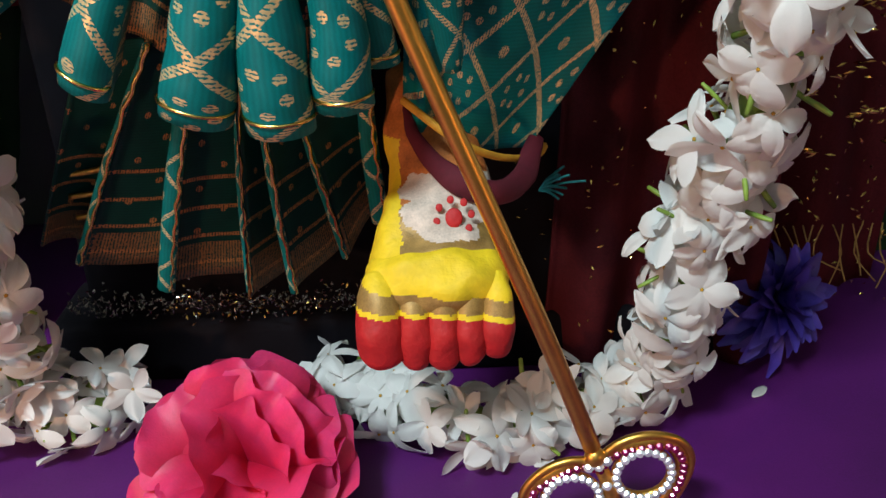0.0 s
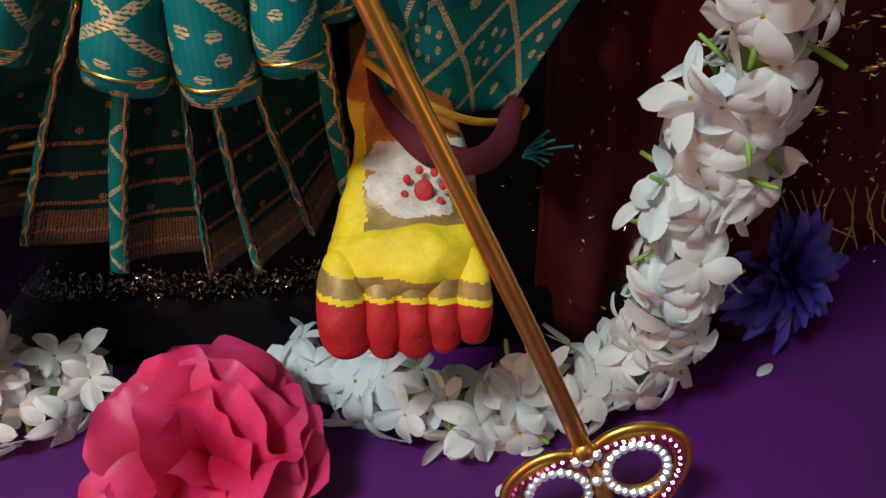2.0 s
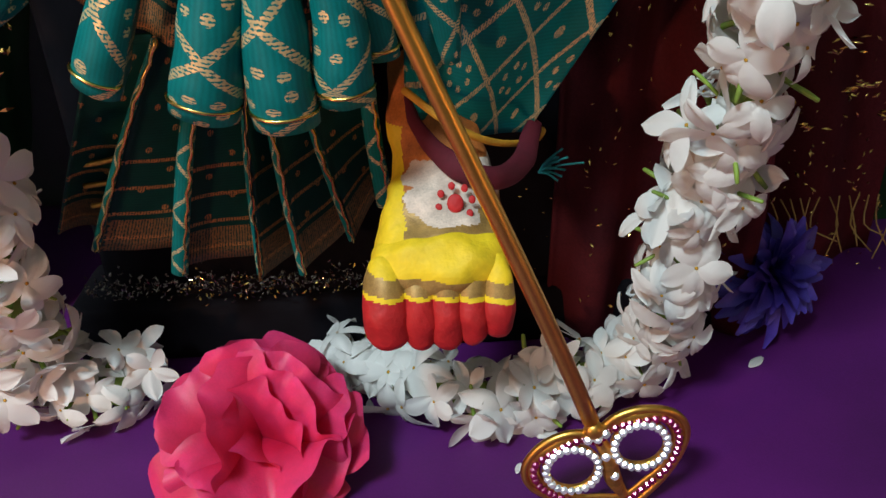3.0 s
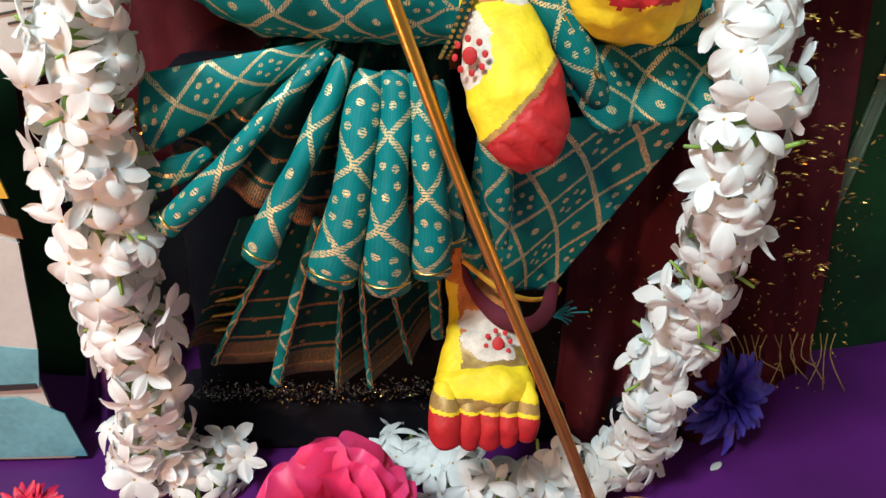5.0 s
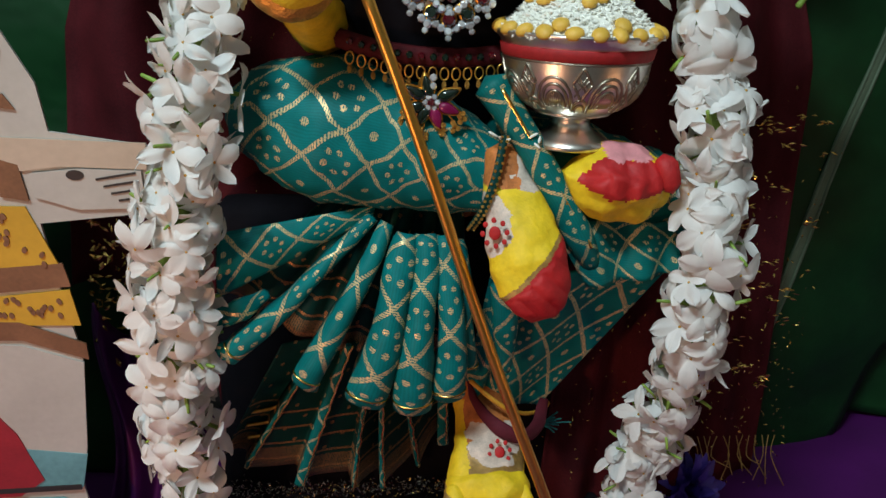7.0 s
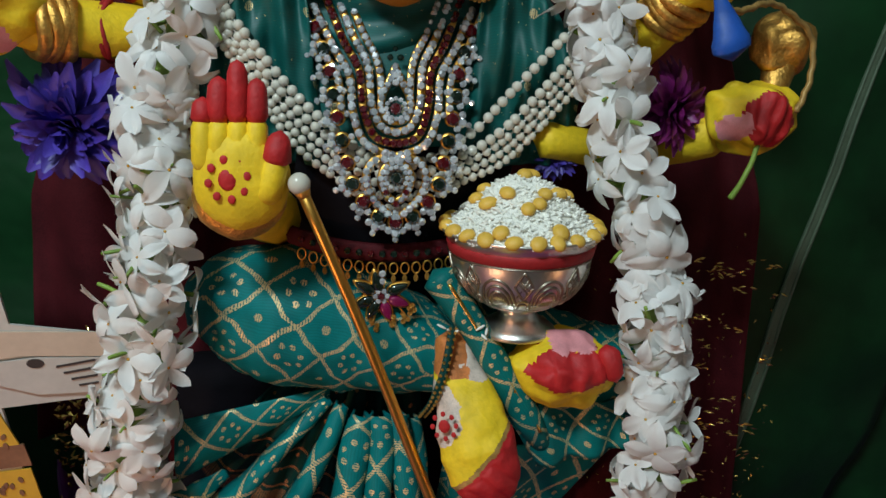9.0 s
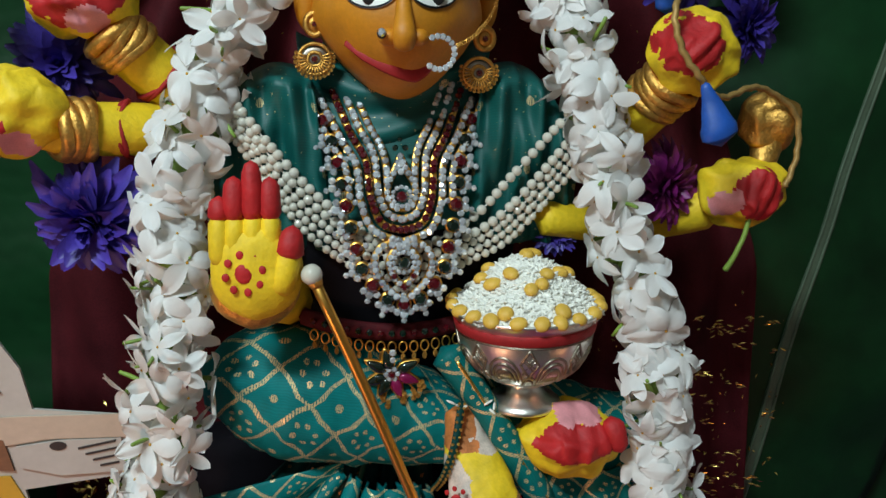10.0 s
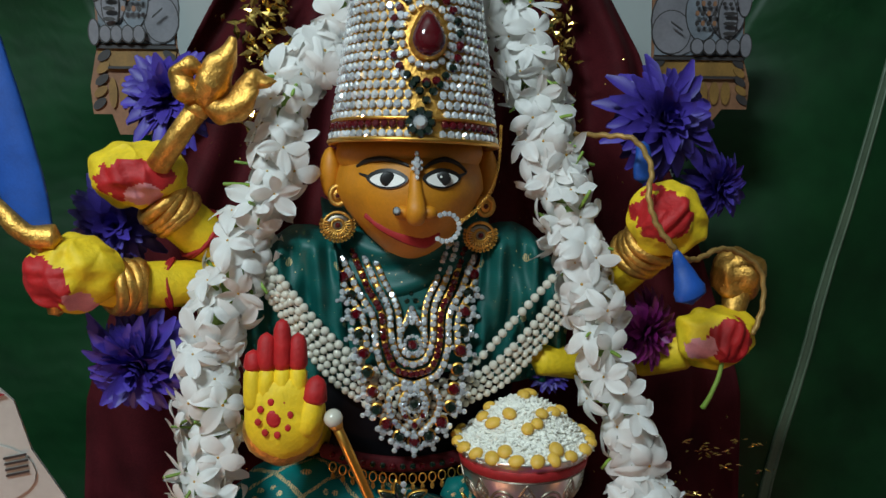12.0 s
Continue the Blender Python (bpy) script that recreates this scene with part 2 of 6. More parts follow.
for coarse in ("gold", "yellow", "red", "clay", "chalk"):
    for node in M[coarse].node_tree.nodes:
        if node.bl_idname == "ShaderNodeBump":
            node.inputs["Distance"].default_value = 0.0010
# light that passes through the thin petals
for thin, share, tint in (("petal", 0.36, (0.88, 0.85, 0.80)), ("rose", 0.14, (0.85, 0.05, 0.16))):
    tree = M[thin].node_tree
    through_petal, blend = tree.nodes.new("ShaderNodeBsdfTranslucent"), tree.nodes.new("ShaderNodeMixShader")
    through_petal.inputs["Color"].default_value = (*tint, 1)
    blend.inputs[0].default_value = share
    tree.links.new(tree.nodes["Principled BSDF"].outputs[0], blend.inputs[1])
    tree.links.new(through_petal.outputs[0], blend.inputs[2])
    tree.links.new(blend.outputs[0], tree.nodes["Material Output"].inputs["Surface"])
M["brocade"].node_tree.nodes["Principled BSDF"].inputs["Specular IOR Level"].default_value = 0.45
# veins across the banana leaf
nodes, links = M["leaf"].node_tree.nodes, M["leaf"].node_tree.links
vein_uv, vein = nodes.new("ShaderNodeUVMap"), nodes.new("ShaderNodeTexWave")
vein.inputs["Scale"].default_value, vein.inputs["Distortion"].default_value, vein.inputs["Detail"].default_value = 14, 6.0, 3
links.new(vein_uv.outputs[0], vein.inputs["Vector"])
vein_bump = nodes.new("ShaderNodeBump")
vein_bump.inputs["Strength"].default_value, vein_bump.inputs["Distance"].default_value = 0.16, 0.0008
links.new(vein.outputs["Fac"], vein_bump.inputs["Height"])
leaf_shader = nodes["Principled BSDF"]
links.new(leaf_shader.inputs["Normal"].links[0].from_socket, vein_bump.inputs["Normal"])
links.new(vein_bump.outputs[0], leaf_shader.inputs["Normal"])


# ---- making meshes ----
def thing(name, at, label, category, group="", kind=""):
    ob = new(name)
    ob.empty_display_size = 0.01
    ob.location = at
    return tagged(ob, label, category, group, kind)


def finish(name, bm, mats, smooth=True, recalc=True):
    if recalc:
        bmesh.ops.recalc_face_normals(bm, faces=bm.faces)
    me = bpy.data.meshes.new(name)
    bm.to_mesh(me)
    bm.free()
    for m in mats if isinstance(mats, (list, tuple)) else [mats]:
        me.materials.append(m)
    if smooth:
        me.polygons.foreach_set("use_smooth", [True] * len(me.polygons))
    return me


def part(name, bm, mats, parent, label="", smooth=True, recalc=True):
    """Links a bmesh, given in world metres, as one mesh object under a thing or a part."""
    ob = new(name, finish(name, bm, mats, smooth, recalc))
    under(ob, parent)
    return tagged(ob, label)


def under(ob, parent):
    ob.parent = parent
    ob.matrix_parent_inverse = Matrix.Translation(-Vector(parent.location)) if parent.parent is None else Matrix()
    return ob


def solo(name, bm, mats, label, category, group="", kind="", smooth=True):
    return tagged(new(name, finish(name, bm, mats, smooth)), label, category, group, kind)


def ell(bm, c, r, mat=0, turn=(0, 0, 0), n=12, lump=0.0):
    """An ellipsoid, dented a little by noise where lump is given."""
    got = bmesh.ops.create_uvsphere(bm, u_segments=n * 2, v_segments=n, radius=1.0)
    rot = Euler([radians(a) for a in turn]).to_matrix()
    for v in got["verts"]:
        p = Vector((v.co.x * r[0], v.co.y * r[1], v.co.z * r[2]))
        v.co = rot @ p + Vector(c)
        if lump:
            v.co += lump * noise.noise_vector(v.co * 110)
    for f in {f for v in got["verts"] for f in v.link_faces}:
        f.material_index = mat
    return got["verts"]


def spline(points, per=6):
    """A smooth line through the points."""
    pts = [Vector(p) for p in points]
    out = []
    for i in range(len(pts) - 1):
        a, b, c, d = pts[max(i - 1, 0)], pts[i], pts[i + 1], pts[min(i + 2, len(pts) - 1)]
        for k in range(per):
            s = k / per
            out.append(0.5 * (2 * b + (c - a) * s + (2 * a - 5 * b + 4 * c - d) * s * s + (3 * b - a - 3 * c + d) * s ** 3))
    out.append(pts[-1])
    return out


def tube(bm, points, radii, seg=10, mat=0, flat=1.0, lump=0.0, up=(0, -1, 0), closed=False, uv=None):
    """A round or flattened tube along the points, with rounded ends. flat: its depth along up as a share of its width."""
    pts = [Vector(p) for p in points]
    n = len(pts)
    if not isinstance(radii, (list, tuple)):
        radii = [radii] * n
    elif len(radii) != n:
        radii = [float(np.interp(i / (n - 1), np.linspace(0, 1, len(radii)), radii)) for i in range(n)]
    rings, lay, gone = [], bm.loops.layers.uv.verify() if uv else None, 0.0
    where = {}
    for i, p in enumerate(pts):
        a = pts[(i + 1) % n] if closed else pts[min(i + 1, n - 1)]
        b = pts[i - 1] if closed else pts[max(i - 1, 0)]
        way = (a - b).normalized()
        side = way.cross(Vector(up))
        side = side.normalized() if side.length > 1e-5 else way.orthogonal().normalized()
        face = side.cross(way).normalized()
        gone += (p - pts[i - 1]).length if i else 0
        ring = []
        for k in range(seg):
            t = 2 * math.pi * k / seg
            q = p + radii[i] * (side * math.cos(t) + face * math.sin(t) * flat)
            if lump:
                q += lump * noise.noise_vector(q * 110)
            v = bm.verts.new(q)
            where[v] = (gone, t * radii[i])
            ring.append(v)
        rings.append(ring)
    for i in range(n if closed else n - 1):
        for k in range(seg):
            r0, r1 = rings[i], rings[(i + 1) % n]
            f = bm.faces.new((r0[k], r0[(k + 1) % seg], r1[(k + 1) % seg], r1[k]))
            f.material_index = mat
            if uv:
                for lo, (ii, kk) in zip(f.loops, ((i, k), (i, k + 1), (i + 1, k + 1), (i + 1, k))):
                    g = where[rings[ii % n][0]][0]
                    lo[lay].uv = (g, 2 * math.pi * kk / seg * uv)
    if not closed:
        for ring, p, q in ((rings[0], pts[0], pts[1]), (rings[-1], pts[-1], pts[-2])):
            tip = bm.verts.new(p + (p - q).normalized() * (ring[0].co - p).length * 0.55)
            for k in range(seg):
                f = bm.faces.new((ring[k], ring[(k + 1) % seg], tip))
                f.material_index = mat
    return rings


def cap(bm, a, b, r0, r1, mat=0, seg=10, lump=0.0, flat=1.0):
    a, b = Vector(a), Vector(b)
    way = (b - a)
    pts = [a, a + way * 0.15, a + way * 0.5, a + way * 0.85, b]
    rr = [r0 * 0.72, r0, (r0 + r1) / 2 * 1.03, r1, r1 * 0.68]
    return tube(bm, pts, rr, seg, mat, flat, lump)


def sheet(bm, f, nu, nv, mat=0, thick=0.0, uv=(1.0, 1.0)):
    """A cloth: f(u, v) gives its points, u and v from 0 to 1; uv gives its size in metres for the weave."""
    lay = bm.loops.layers.uv.verify()
    grid = [[bm.verts.new(f(i / nu, j / nv)) for j in range(nv + 1)] for i in range(nu + 1)]
    faces = []
    for i in range(nu):
        for j in range(nv):
            q = bm.faces.new((grid[i][j], grid[i + 1][j], grid[i + 1][j + 1], grid[i][j + 1]))
            q.material_index = mat
            for lo, (a, b) in zip(q.loops, ((i, j), (i + 1, j), (i + 1, j + 1), (i, j + 1))):
                lo[lay].uv = (a / nu * uv[0], b / nv * uv[1])
            faces.append(q)
    if thick:
        bmesh.ops.recalc_face_normals(bm, faces=bm.faces)
        bmesh.ops.solidify(bm, geom=faces, thickness=thick)
    return grid


def lathe(bm, profile, centre, seg=48, mat=0):
    """A turned body: profile of (radius, height) about the upright axis through centre."""
    c = Vector(centre)
    rings = [[bm.verts.new(c + Vector((r * math.cos(2 * math.pi * k / seg), r * math.sin(2 * math.pi * k / seg), z)))
              for k in range(seg)] for r, z in profile]
    for a, b in zip(rings, rings[1:]):
        for k in range(seg):
            bm.faces.new((a[k], a[(k + 1) % seg], b[(k + 1) % seg], b[k])).material_index = mat
    return rings


def box(bm, lo, hi, bevel=0.0, mat=0):
    lo, hi = Vector(lo), Vector(hi)
    got = bmesh.ops.create_cube(bm, size=1.0)
    for v in got["verts"]:
        v.co = Vector([(lo[i] + hi[i]) / 2 + v.co[i] * (hi[i] - lo[i]) for i in range(3)])
    if bevel:
        edges = list({e for v in got["verts"] for e in v.link_edges})
        bmesh.ops.bevel(bm, geom=edges, offset=bevel, segments=3, profile=0.6, affect="EDGES")
    return got["verts"]


def plate(bm, outline, y, depth, slope=0.0, z0=0.0, mat=0):
    """A flat cut-out that stands upright: outline of (x, z), its face at y, leaning back by slope below z0."""
    def at(x, z, d):
        return Vector((x, y + d + slope * (z0 - z), z))
    front = [bm.verts.new(at(x, z, 0)) for x, z in outline]
    back = [bm.verts.new(at(x, z, depth)) for x, z in outline]
    bm.faces.new(front).material_index = mat
    bm.faces.new(list(reversed(back))).material_index = mat
    n = len(front)
    for i in range(n):
        bm.faces.new((front[i], back[i], back[(i + 1) % n], front[(i + 1) % n])).material_index = mat


def round_outline(cx, cz, rx, rz, n=20, a0=0, a1=360, turn=0):
    out = []
    for k in range(n):
        t = radians(a0 + (a1 - a0) * k / n)
        x, z = rx * math.cos(t), rz * math.sin(t)
        c, s = math.cos(radians(turn)), math.sin(radians(turn))
        out.append((cx + x * c - z * s, cz + x * s + z * c))
    return out


def gem_mesh(name, mat, seg=8):
    """A faceted stone of radius 1 whose table looks along -y."""
    bm = bmesh.new()
    rings = []
    for r, y in ((0.95, 0.3), (1.0, -0.1), (0.62, -0.62)):
        rings.append([bm.verts.new((r * math.cos(2 * math.pi * k / seg), y, r * math.sin(2 * math.pi * k / seg))) for k in range(seg)])
    for a, b in zip(rings, rings[1:]):
        for k in range(seg):
            bm.faces.new((a[k], a[(k + 1) % seg], b[(k + 1) % seg], b[k]))
    bm.faces.new(rings[-1])
    return finish(name, bm, mat, smooth=False)


def put(name, mesh, at, size, parent, turn=None):
    """A piece of shared mesh at a place, scaled, with -y turned to a direction, as a part of its parent."""
    ob = new(name, mesh)
    q = Vector(turn).to_track_quat("-Y", "Z").to_matrix().to_4x4() if turn is not None else Matrix()
    s = size if isinstance(size, (tuple, list)) else (size, size, size)
    ob.matrix_basis = Matrix.Translation(at) @ q @ Matrix.Diagonal((*s, 1))
    return under(ob, parent)


def scatter(mesh, poses):
    """Many turned copies of one small mesh joined into one bmesh."""
    src_v = [v.co.copy() for v in mesh.vertices]
    src_f = [tuple(p.vertices) for p in mesh.polygons]
    src_m = [p.material_index for p in mesh.polygons]
    verts, faces, mats = [], [], []
    for m in poses:
        o = len(verts)
        verts.extend(m @ v for v in src_v)
        faces.extend(tuple(o + i for i in f) for f in src_f)
        mats.extend(src_m)
    me = bpy.data.meshes.new(mesh.name)
    me.from_pydata(verts, [], faces)
    for m in mesh.materials:
        me.materials.append(m)
    me.polygons.foreach_set("material_index", mats)
    me.polygons.foreach_set("use_smooth", [p.use_smooth for p in mesh.polygons] * len(poses))
    return me


def facing(at, way, size, spin=0.0):
    q = Vector(way).to_track_quat("-Y", "Z").to_matrix().to_4x4()
    s = size if isinstance(size, (tuple, list)) else (size, size, size)
    return Matrix.Translation(at) @ q @ Matrix.Rotation(spin, 4, "Y") @ Matrix.Diagonal((*s, 1))


rng = random.Random(5)


# ---- the room and the table ----
bm = bmesh.new()
box(bm, (-2.2, -2.6, -0.78), (2.2, 0.60, -0.75))
solo("floor", bm, M["floor"], "plain dark floor of the room", "floor", kind="structure", smooth=False)
bm = bmesh.new()
box(bm, (-2.2, 0.50, -0.75), (2.2, 0.60, 1.95))
solo("wall_north", bm, M["wall"], "pale grey plastered wall behind the shrine", "wall", kind="structure", smooth=False)
for name, lo, hi in (("wall_south", (-2.2, -2.7, -0.75), (2.2, -2.6, 1.95)), ("wall_west", (-2.3, -2.6, -0.75), (-2.2, 0.6, 1.95)),
                     ("wall_east", (2.2, -2.6, -0.75), (2.3, 0.6, 1.95))):
    bm = bmesh.new()
    box(bm, lo, hi)
    solo(name, bm, M["room"], "plain painted wall of the room", "wall", kind="structure", smooth=False)
bm = bmesh.new()
box(bm, (-2.2, -2.6, 1.95), (2.2, 0.6, 2.0))
solo("ceiling", bm, M["room"], "plain painted ceiling", "ceiling", kind="structure", smooth=False)

table = thing("table", (0, 0.2, -0.75), "table covered with a rumpled purple satin cloth", "table")
bm = bmesh.new()
box(bm, (-0.62, -0.02, -0.04), (0.62, 0.495, -0.006), 0.004)
part("tabletop", bm, M["brown"], table)
for lx in (-0.57, 0.57):
    for ly in (0.03, 0.45):
        bm = bmesh.new()
        box(bm, (lx - 0.025, ly - 0.025, -0.75), (lx + 0.025, ly + 0.025, -0.04), 0.004)
        part("leg", bm, M["brown"], table)
bm = bmesh.new()


def cloth_top(u, v):
    x, y = -0.64 + 1.28 * u, -0.03 + 0.525 * v
    z = 0.0012 * noise.noise(Vector((x * 14, y * 14, 3))) + 0.0006 * noise.noise(Vector((x * 45, y * 30, 1)))
    if v < 0.06:
        z -= 0.25 * (0.06 - v) / 0.06
        y = 0.0
    return Vector((x, y, z))


sheet(bm, cloth_top, 90, 60, thick=-0.001, uv=(1.2, 0.5))
cloth = solo("tablecloth", bm, M["purple"], "rumpled purple satin cloth spread over the table", "tablecloth")

# ---- backdrop: leaves, maroon cloth, tinsel ----


def leaf(name, root, tip, width, y, sag, label):
    ob = thing(name, root, label, "banana leaf", "banana leaves behind the shrine")
    a, b = Vector(root), Vector(tip)
    way = b - a
    side = way.cross(Vector((0, 1, 0))).normalized()

    def f(u, v):
        w = width * (0.35 + 0.65 * math.sin(math.pi * min(1, 0.12 + u * 0.86)) ** 0.6)
        s = (v - 0.5) * 2
        ripple = 0.004 * math.sin(u * 40 + s * 3) * abs(s) + 0.006 * noise.noise(Vector((u * 6, s * 2, y)))
        return a + way * u + side * s * w + Vector((0, sag * s * s + ripple, 0))
    bm = bmesh.new()
    sheet(bm, f, 70, 24, thick=0.0006)
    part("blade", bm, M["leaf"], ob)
    bm = bmesh.new()
    spine = [f(u, 0.5) for u in np.linspace(0, 1, 20)]
    tube(bm, [p + Vector((0, -0.0006, 0)) for p in spine], [0.0056, 0.0030], 10, flat=0.3)
    for off in (-1, 1):
        tube(bm, [p + side * off * (0.0042 - 0.0022 * i / 19) + Vector((0, -0.0016, 0)) for i, p in enumerate(spine)], [0.0016, 0.0008], 7)
    part("midrib", bm, M["rib"], ob, "pale green midrib")
    return ob


leaf("banana_leaf", (0.2045, 0.425, 0.0), (0.364, 0.425, 0.66), 0.135, 0.42, 0.02, "banana leaf standing upright behind the shrine, green darkened for shade")
leaf("banana_leaf", (0.40, 0.46, 0.0), (0.46, 0.46, 0.60), 0.14, 0.46, 0.01, "banana leaf standing upright behind the shrine, green darkened for shade")
leaf("banana_leaf", (-0.36, 0.425, 0.0), (-0.345, 0.44, 0.62), 0.185, 0.44, -0.015, "banana leaf standing upright behind the shrine, green darkened for shade")

bm = bmesh.new()


def curtain(u, v):
    foot = 0.15 * min(1.0, max(0.0, (0.22 - u) / 0.06))
    z = foot + (0.62 - foot) * v
    half = float(np.interp(z, (0.0, 0.30, 0.40, 0.47, 0.52, 0.56, 0.62), (0.235, 0.222, 0.19, 0.160, 0.150, 0.126, 0.090)))
    x = -0.014 + (u - 0.5) * 2 * half
    y = 0.385 + 0.010 * math.sin(u * 46 + 1.3 * math.sin(v * 4)) + 0.006 * noise.noise(Vector((u * 9, v * 5, 0)))
    return Vector((x, y, z))


sheet(bm, curtain, 120, 40, thick=0.001, uv=(0.5, 0.6))
drop = thing("curtain", (0, 0.385, 0), "maroon net curtain with scattered gold tinsel", "curtain")
part("cloth", bm, M["maroon"], drop)

flake = bmesh.new()
corners = [flake.verts.new((math.cos(k * math.pi / 2) * 1.0, 0, math.sin(k * math.pi / 2) * 0.45)) for k in range(4)]
tip = flake.verts.new((0, -0.3, 0))
for k in range(4):
    flake.faces.new((corners[k], corners[(k + 1) % 4], tip))
flake_mesh = finish("flake", flake, M["tinsel"], smooth=False)


def flakes(name, n, place, size, mat, parent, label):
    poses = []
    for _ in range(n):
        p = place()
        way = Vector((rng.gauss(0, 0.6), -1, rng.gauss(0, 0.6)))
        poses.append(facing(p, way, size * rng.uniform(0.5, 1.3), rng.uniform(0, 6.28)))
    me = scatter(flake_mesh, poses)
    me.materials[0] = mat
    ob = new(name, me)
    under(ob, parent)
    return tagged(ob, label, kind="stuff")


def on_curtain(x, z, d=0.004):
    return Vector((x, 0.368 - d, z))


flakes("tinsel", 420, lambda: on_curtain(rng.uniform(0.10, 0.225), rng.uniform(0.01, 0.29) * rng.uniform(0.4, 1.0)), 0.0016, M["tinsel"], drop, "gold tinsel threads")
flakes("glitter", 520, lambda: on_curtain(rng.uniform(-0.155, 0.115), rng.uniform(0.05, 0.55)), 0.0009, M["tinsel"], drop, "tiny gold specks")
flakes("tinsel_band", 330, lambda: on_curtain(-0.112 + rng.gauss(0, 0.008), rng.uniform(0.47, 0.62)), 0.0046, M["tinsel"], drop, "gold tinsel band")
flakes("tinsel_band", 330, lambda: on_curtain(0.066 + rng.gauss(0, 0.006), rng.uniform(0.45, 0.62)), 0.0044, M["tinsel"], drop, "gold tinsel band")
flakes("tinsel", 200, lambda: on_curtain(rng.uniform(-0.225, -0.17), rng.gauss(0.16, 0.02)), 0.003, M["tinsel"], drop, "gold tinsel threads")
poses = []
for _ in range(46):
    cz = rng.uniform(0.075, 0.27)
    cx = rng.uniform(0.150, 0.216)
    for j in range(rng.randrange(3, 7)):
        poses.append(facing((cx + rng.gauss(0, 0.004), 0.363, cz + rng.gauss(0, 0.0012)), (rng.gauss(0, 0.5), -1, rng.gauss(0, 0.5)), (0.0026, 0.0016, 0.0018), rng.gauss(0, 0.3)))
tagged(under(new("tinsel_band", scatter(flake_mesh, poses)), drop), "glinting gold tinsel stripes", kind="stuff")
for fx in np.linspace(0.155, 0.220, 15):
    bm = bmesh.new()
    drop_z = rng.uniform(0.0, 0.02)
    tube(bm, spline([(fx, 0.368, 0.045), (fx + 0.005 * rng.uniform(-1, 1), 0.362, 0.033), (fx + 0.009 * rng.uniform(-1, 1), 0.358, 0.010 + drop_z)], 3), 0.0004, 5)
    part("fringe", bm, M["ochre"], drop, "gold fringe thread")

# ---- purple cloth bunched behind the garland ----
bm = bmesh.new()
sheet(bm, lambda u, v: Vector((-0.226 + 0.030 * u + 0.006 * math.sin(v * 5), 0.372 + 0.010 * math.sin(u * 9 + v * 2) - 0.015 * (1 - v), 0.001 + 0.145 * v * (0.9 + 0.1 * math.sin(u * 7)))), 30, 24, thick=0.0015, uv=(0.05, 0.15))
solo("folded_cloth", bm, M["purple"], "purple satin cloth bunched up behind the garland", "cloth")

# ---- plinth ----
plinth = thing("plinth", (-0.01, 0.42, 0), "low black velvet covered seat with a sequin border", "plinth")
bm = bmesh.new()
box(bm, (-0.165, 0.326, 0.0), (0.135, 0.37, 0.03), 0.006)
box(bm, (-0.15, 0.335, 0.02), (0.12, 0.372, 0.215), 0.012)
part("body", bm, M["velvet"], plinth)
poses = [facing((rng.uniform(-0.15, -0.008), 0.322 + rng.uniform(-0.003, 0.002), 0.043 + rng.gauss(0, 0.003)),
                (rng.gauss(0, 0.5), -1, rng.gauss(0.3, 0.5)), rng.uniform(0.0006, 0.0015), rng.uniform(0, 6)) for _ in range(620)]
me = scatter(flake_mesh, poses)
me.materials[0] = M["sequin"]
tagged(under(new("sequin_border", me), plinth), "dark glittering sequins", kind="stuff")
poses = [facing((rng.uniform(0.03, 0.115), 0.330, rng.uniform(0.02, 0.11)), (rng.gauss(0, 0.5), -1, rng.gauss(0.3, 0.5)), rng.uniform(0.0005, 0.001), 0) for _ in range(60)]
tagged(under(new("sequins", scatter(flake_mesh, poses)), plinth), "a few loose gold specks", kind="stuff")

# gold flecks stand in for an orange glow low on the border
poses = [facing((rng.uniform(-0.11, -0.012), 0.319 + rng.uniform(-0.003, 0.001), 0.044 + rng.gauss(0, 0.004)), (rng.gauss(0, 0.5), -1, rng.gauss(0.2, 0.5)), rng.uniform(0.0005, 0.0013), rng.uniform(0, 6)) for _ in range(90)]
tagged(under(new("sequins", scatter(flake_mesh, poses)), plinth), "gold flecks among the dark sequins, in place of an orange glow", kind="stuff")

# ---- maroon cloth beside the seat ----
bm = bmesh.new()


def side_cloth(u, v):
    x = 0.048 + 0.075 * u + 0.012 * v * (u - 0.3)
    y = 0.316 + 0.006 * math.sin(u * 17 + v) + 0.010 * v * v + 0.004 * noise.noise(Vector((u * 5, v * 4, 2)))
    return Vector((x, y - 0.006 * (1 - v), 0.235 - 0.232 * v))


sheet(bm, side_cloth, 40, 24, thick=0.0012, uv=(0.08, 0.23))
fall = thing("side_cloth", (0.08, 0.32, 0.0), "dark maroon cloth with gold specks hanging beside the seat", "cloth")
part("cloth", bm, M["maroon"], fall)
flakes("specks", 130, lambda: Vector((rng.uniform(0.055, 0.12), 0.304 + rng.uniform(-0.001, 0.004), rng.uniform(0.03, 0.22))), 0.0012, M["tinsel"], fall, "gold specks")

# ---- the statue: one mesh ----
S = {n: i for i, n in enumerate(("yellow", "red", "pink", "face", "clay", "chalk", "ochre", "black", "white", "gold", "thread"))}
bm = bmesh.new()
Y, R, PK, FA, CL, CH, OC, BK, WH, GO, TH = range(11)


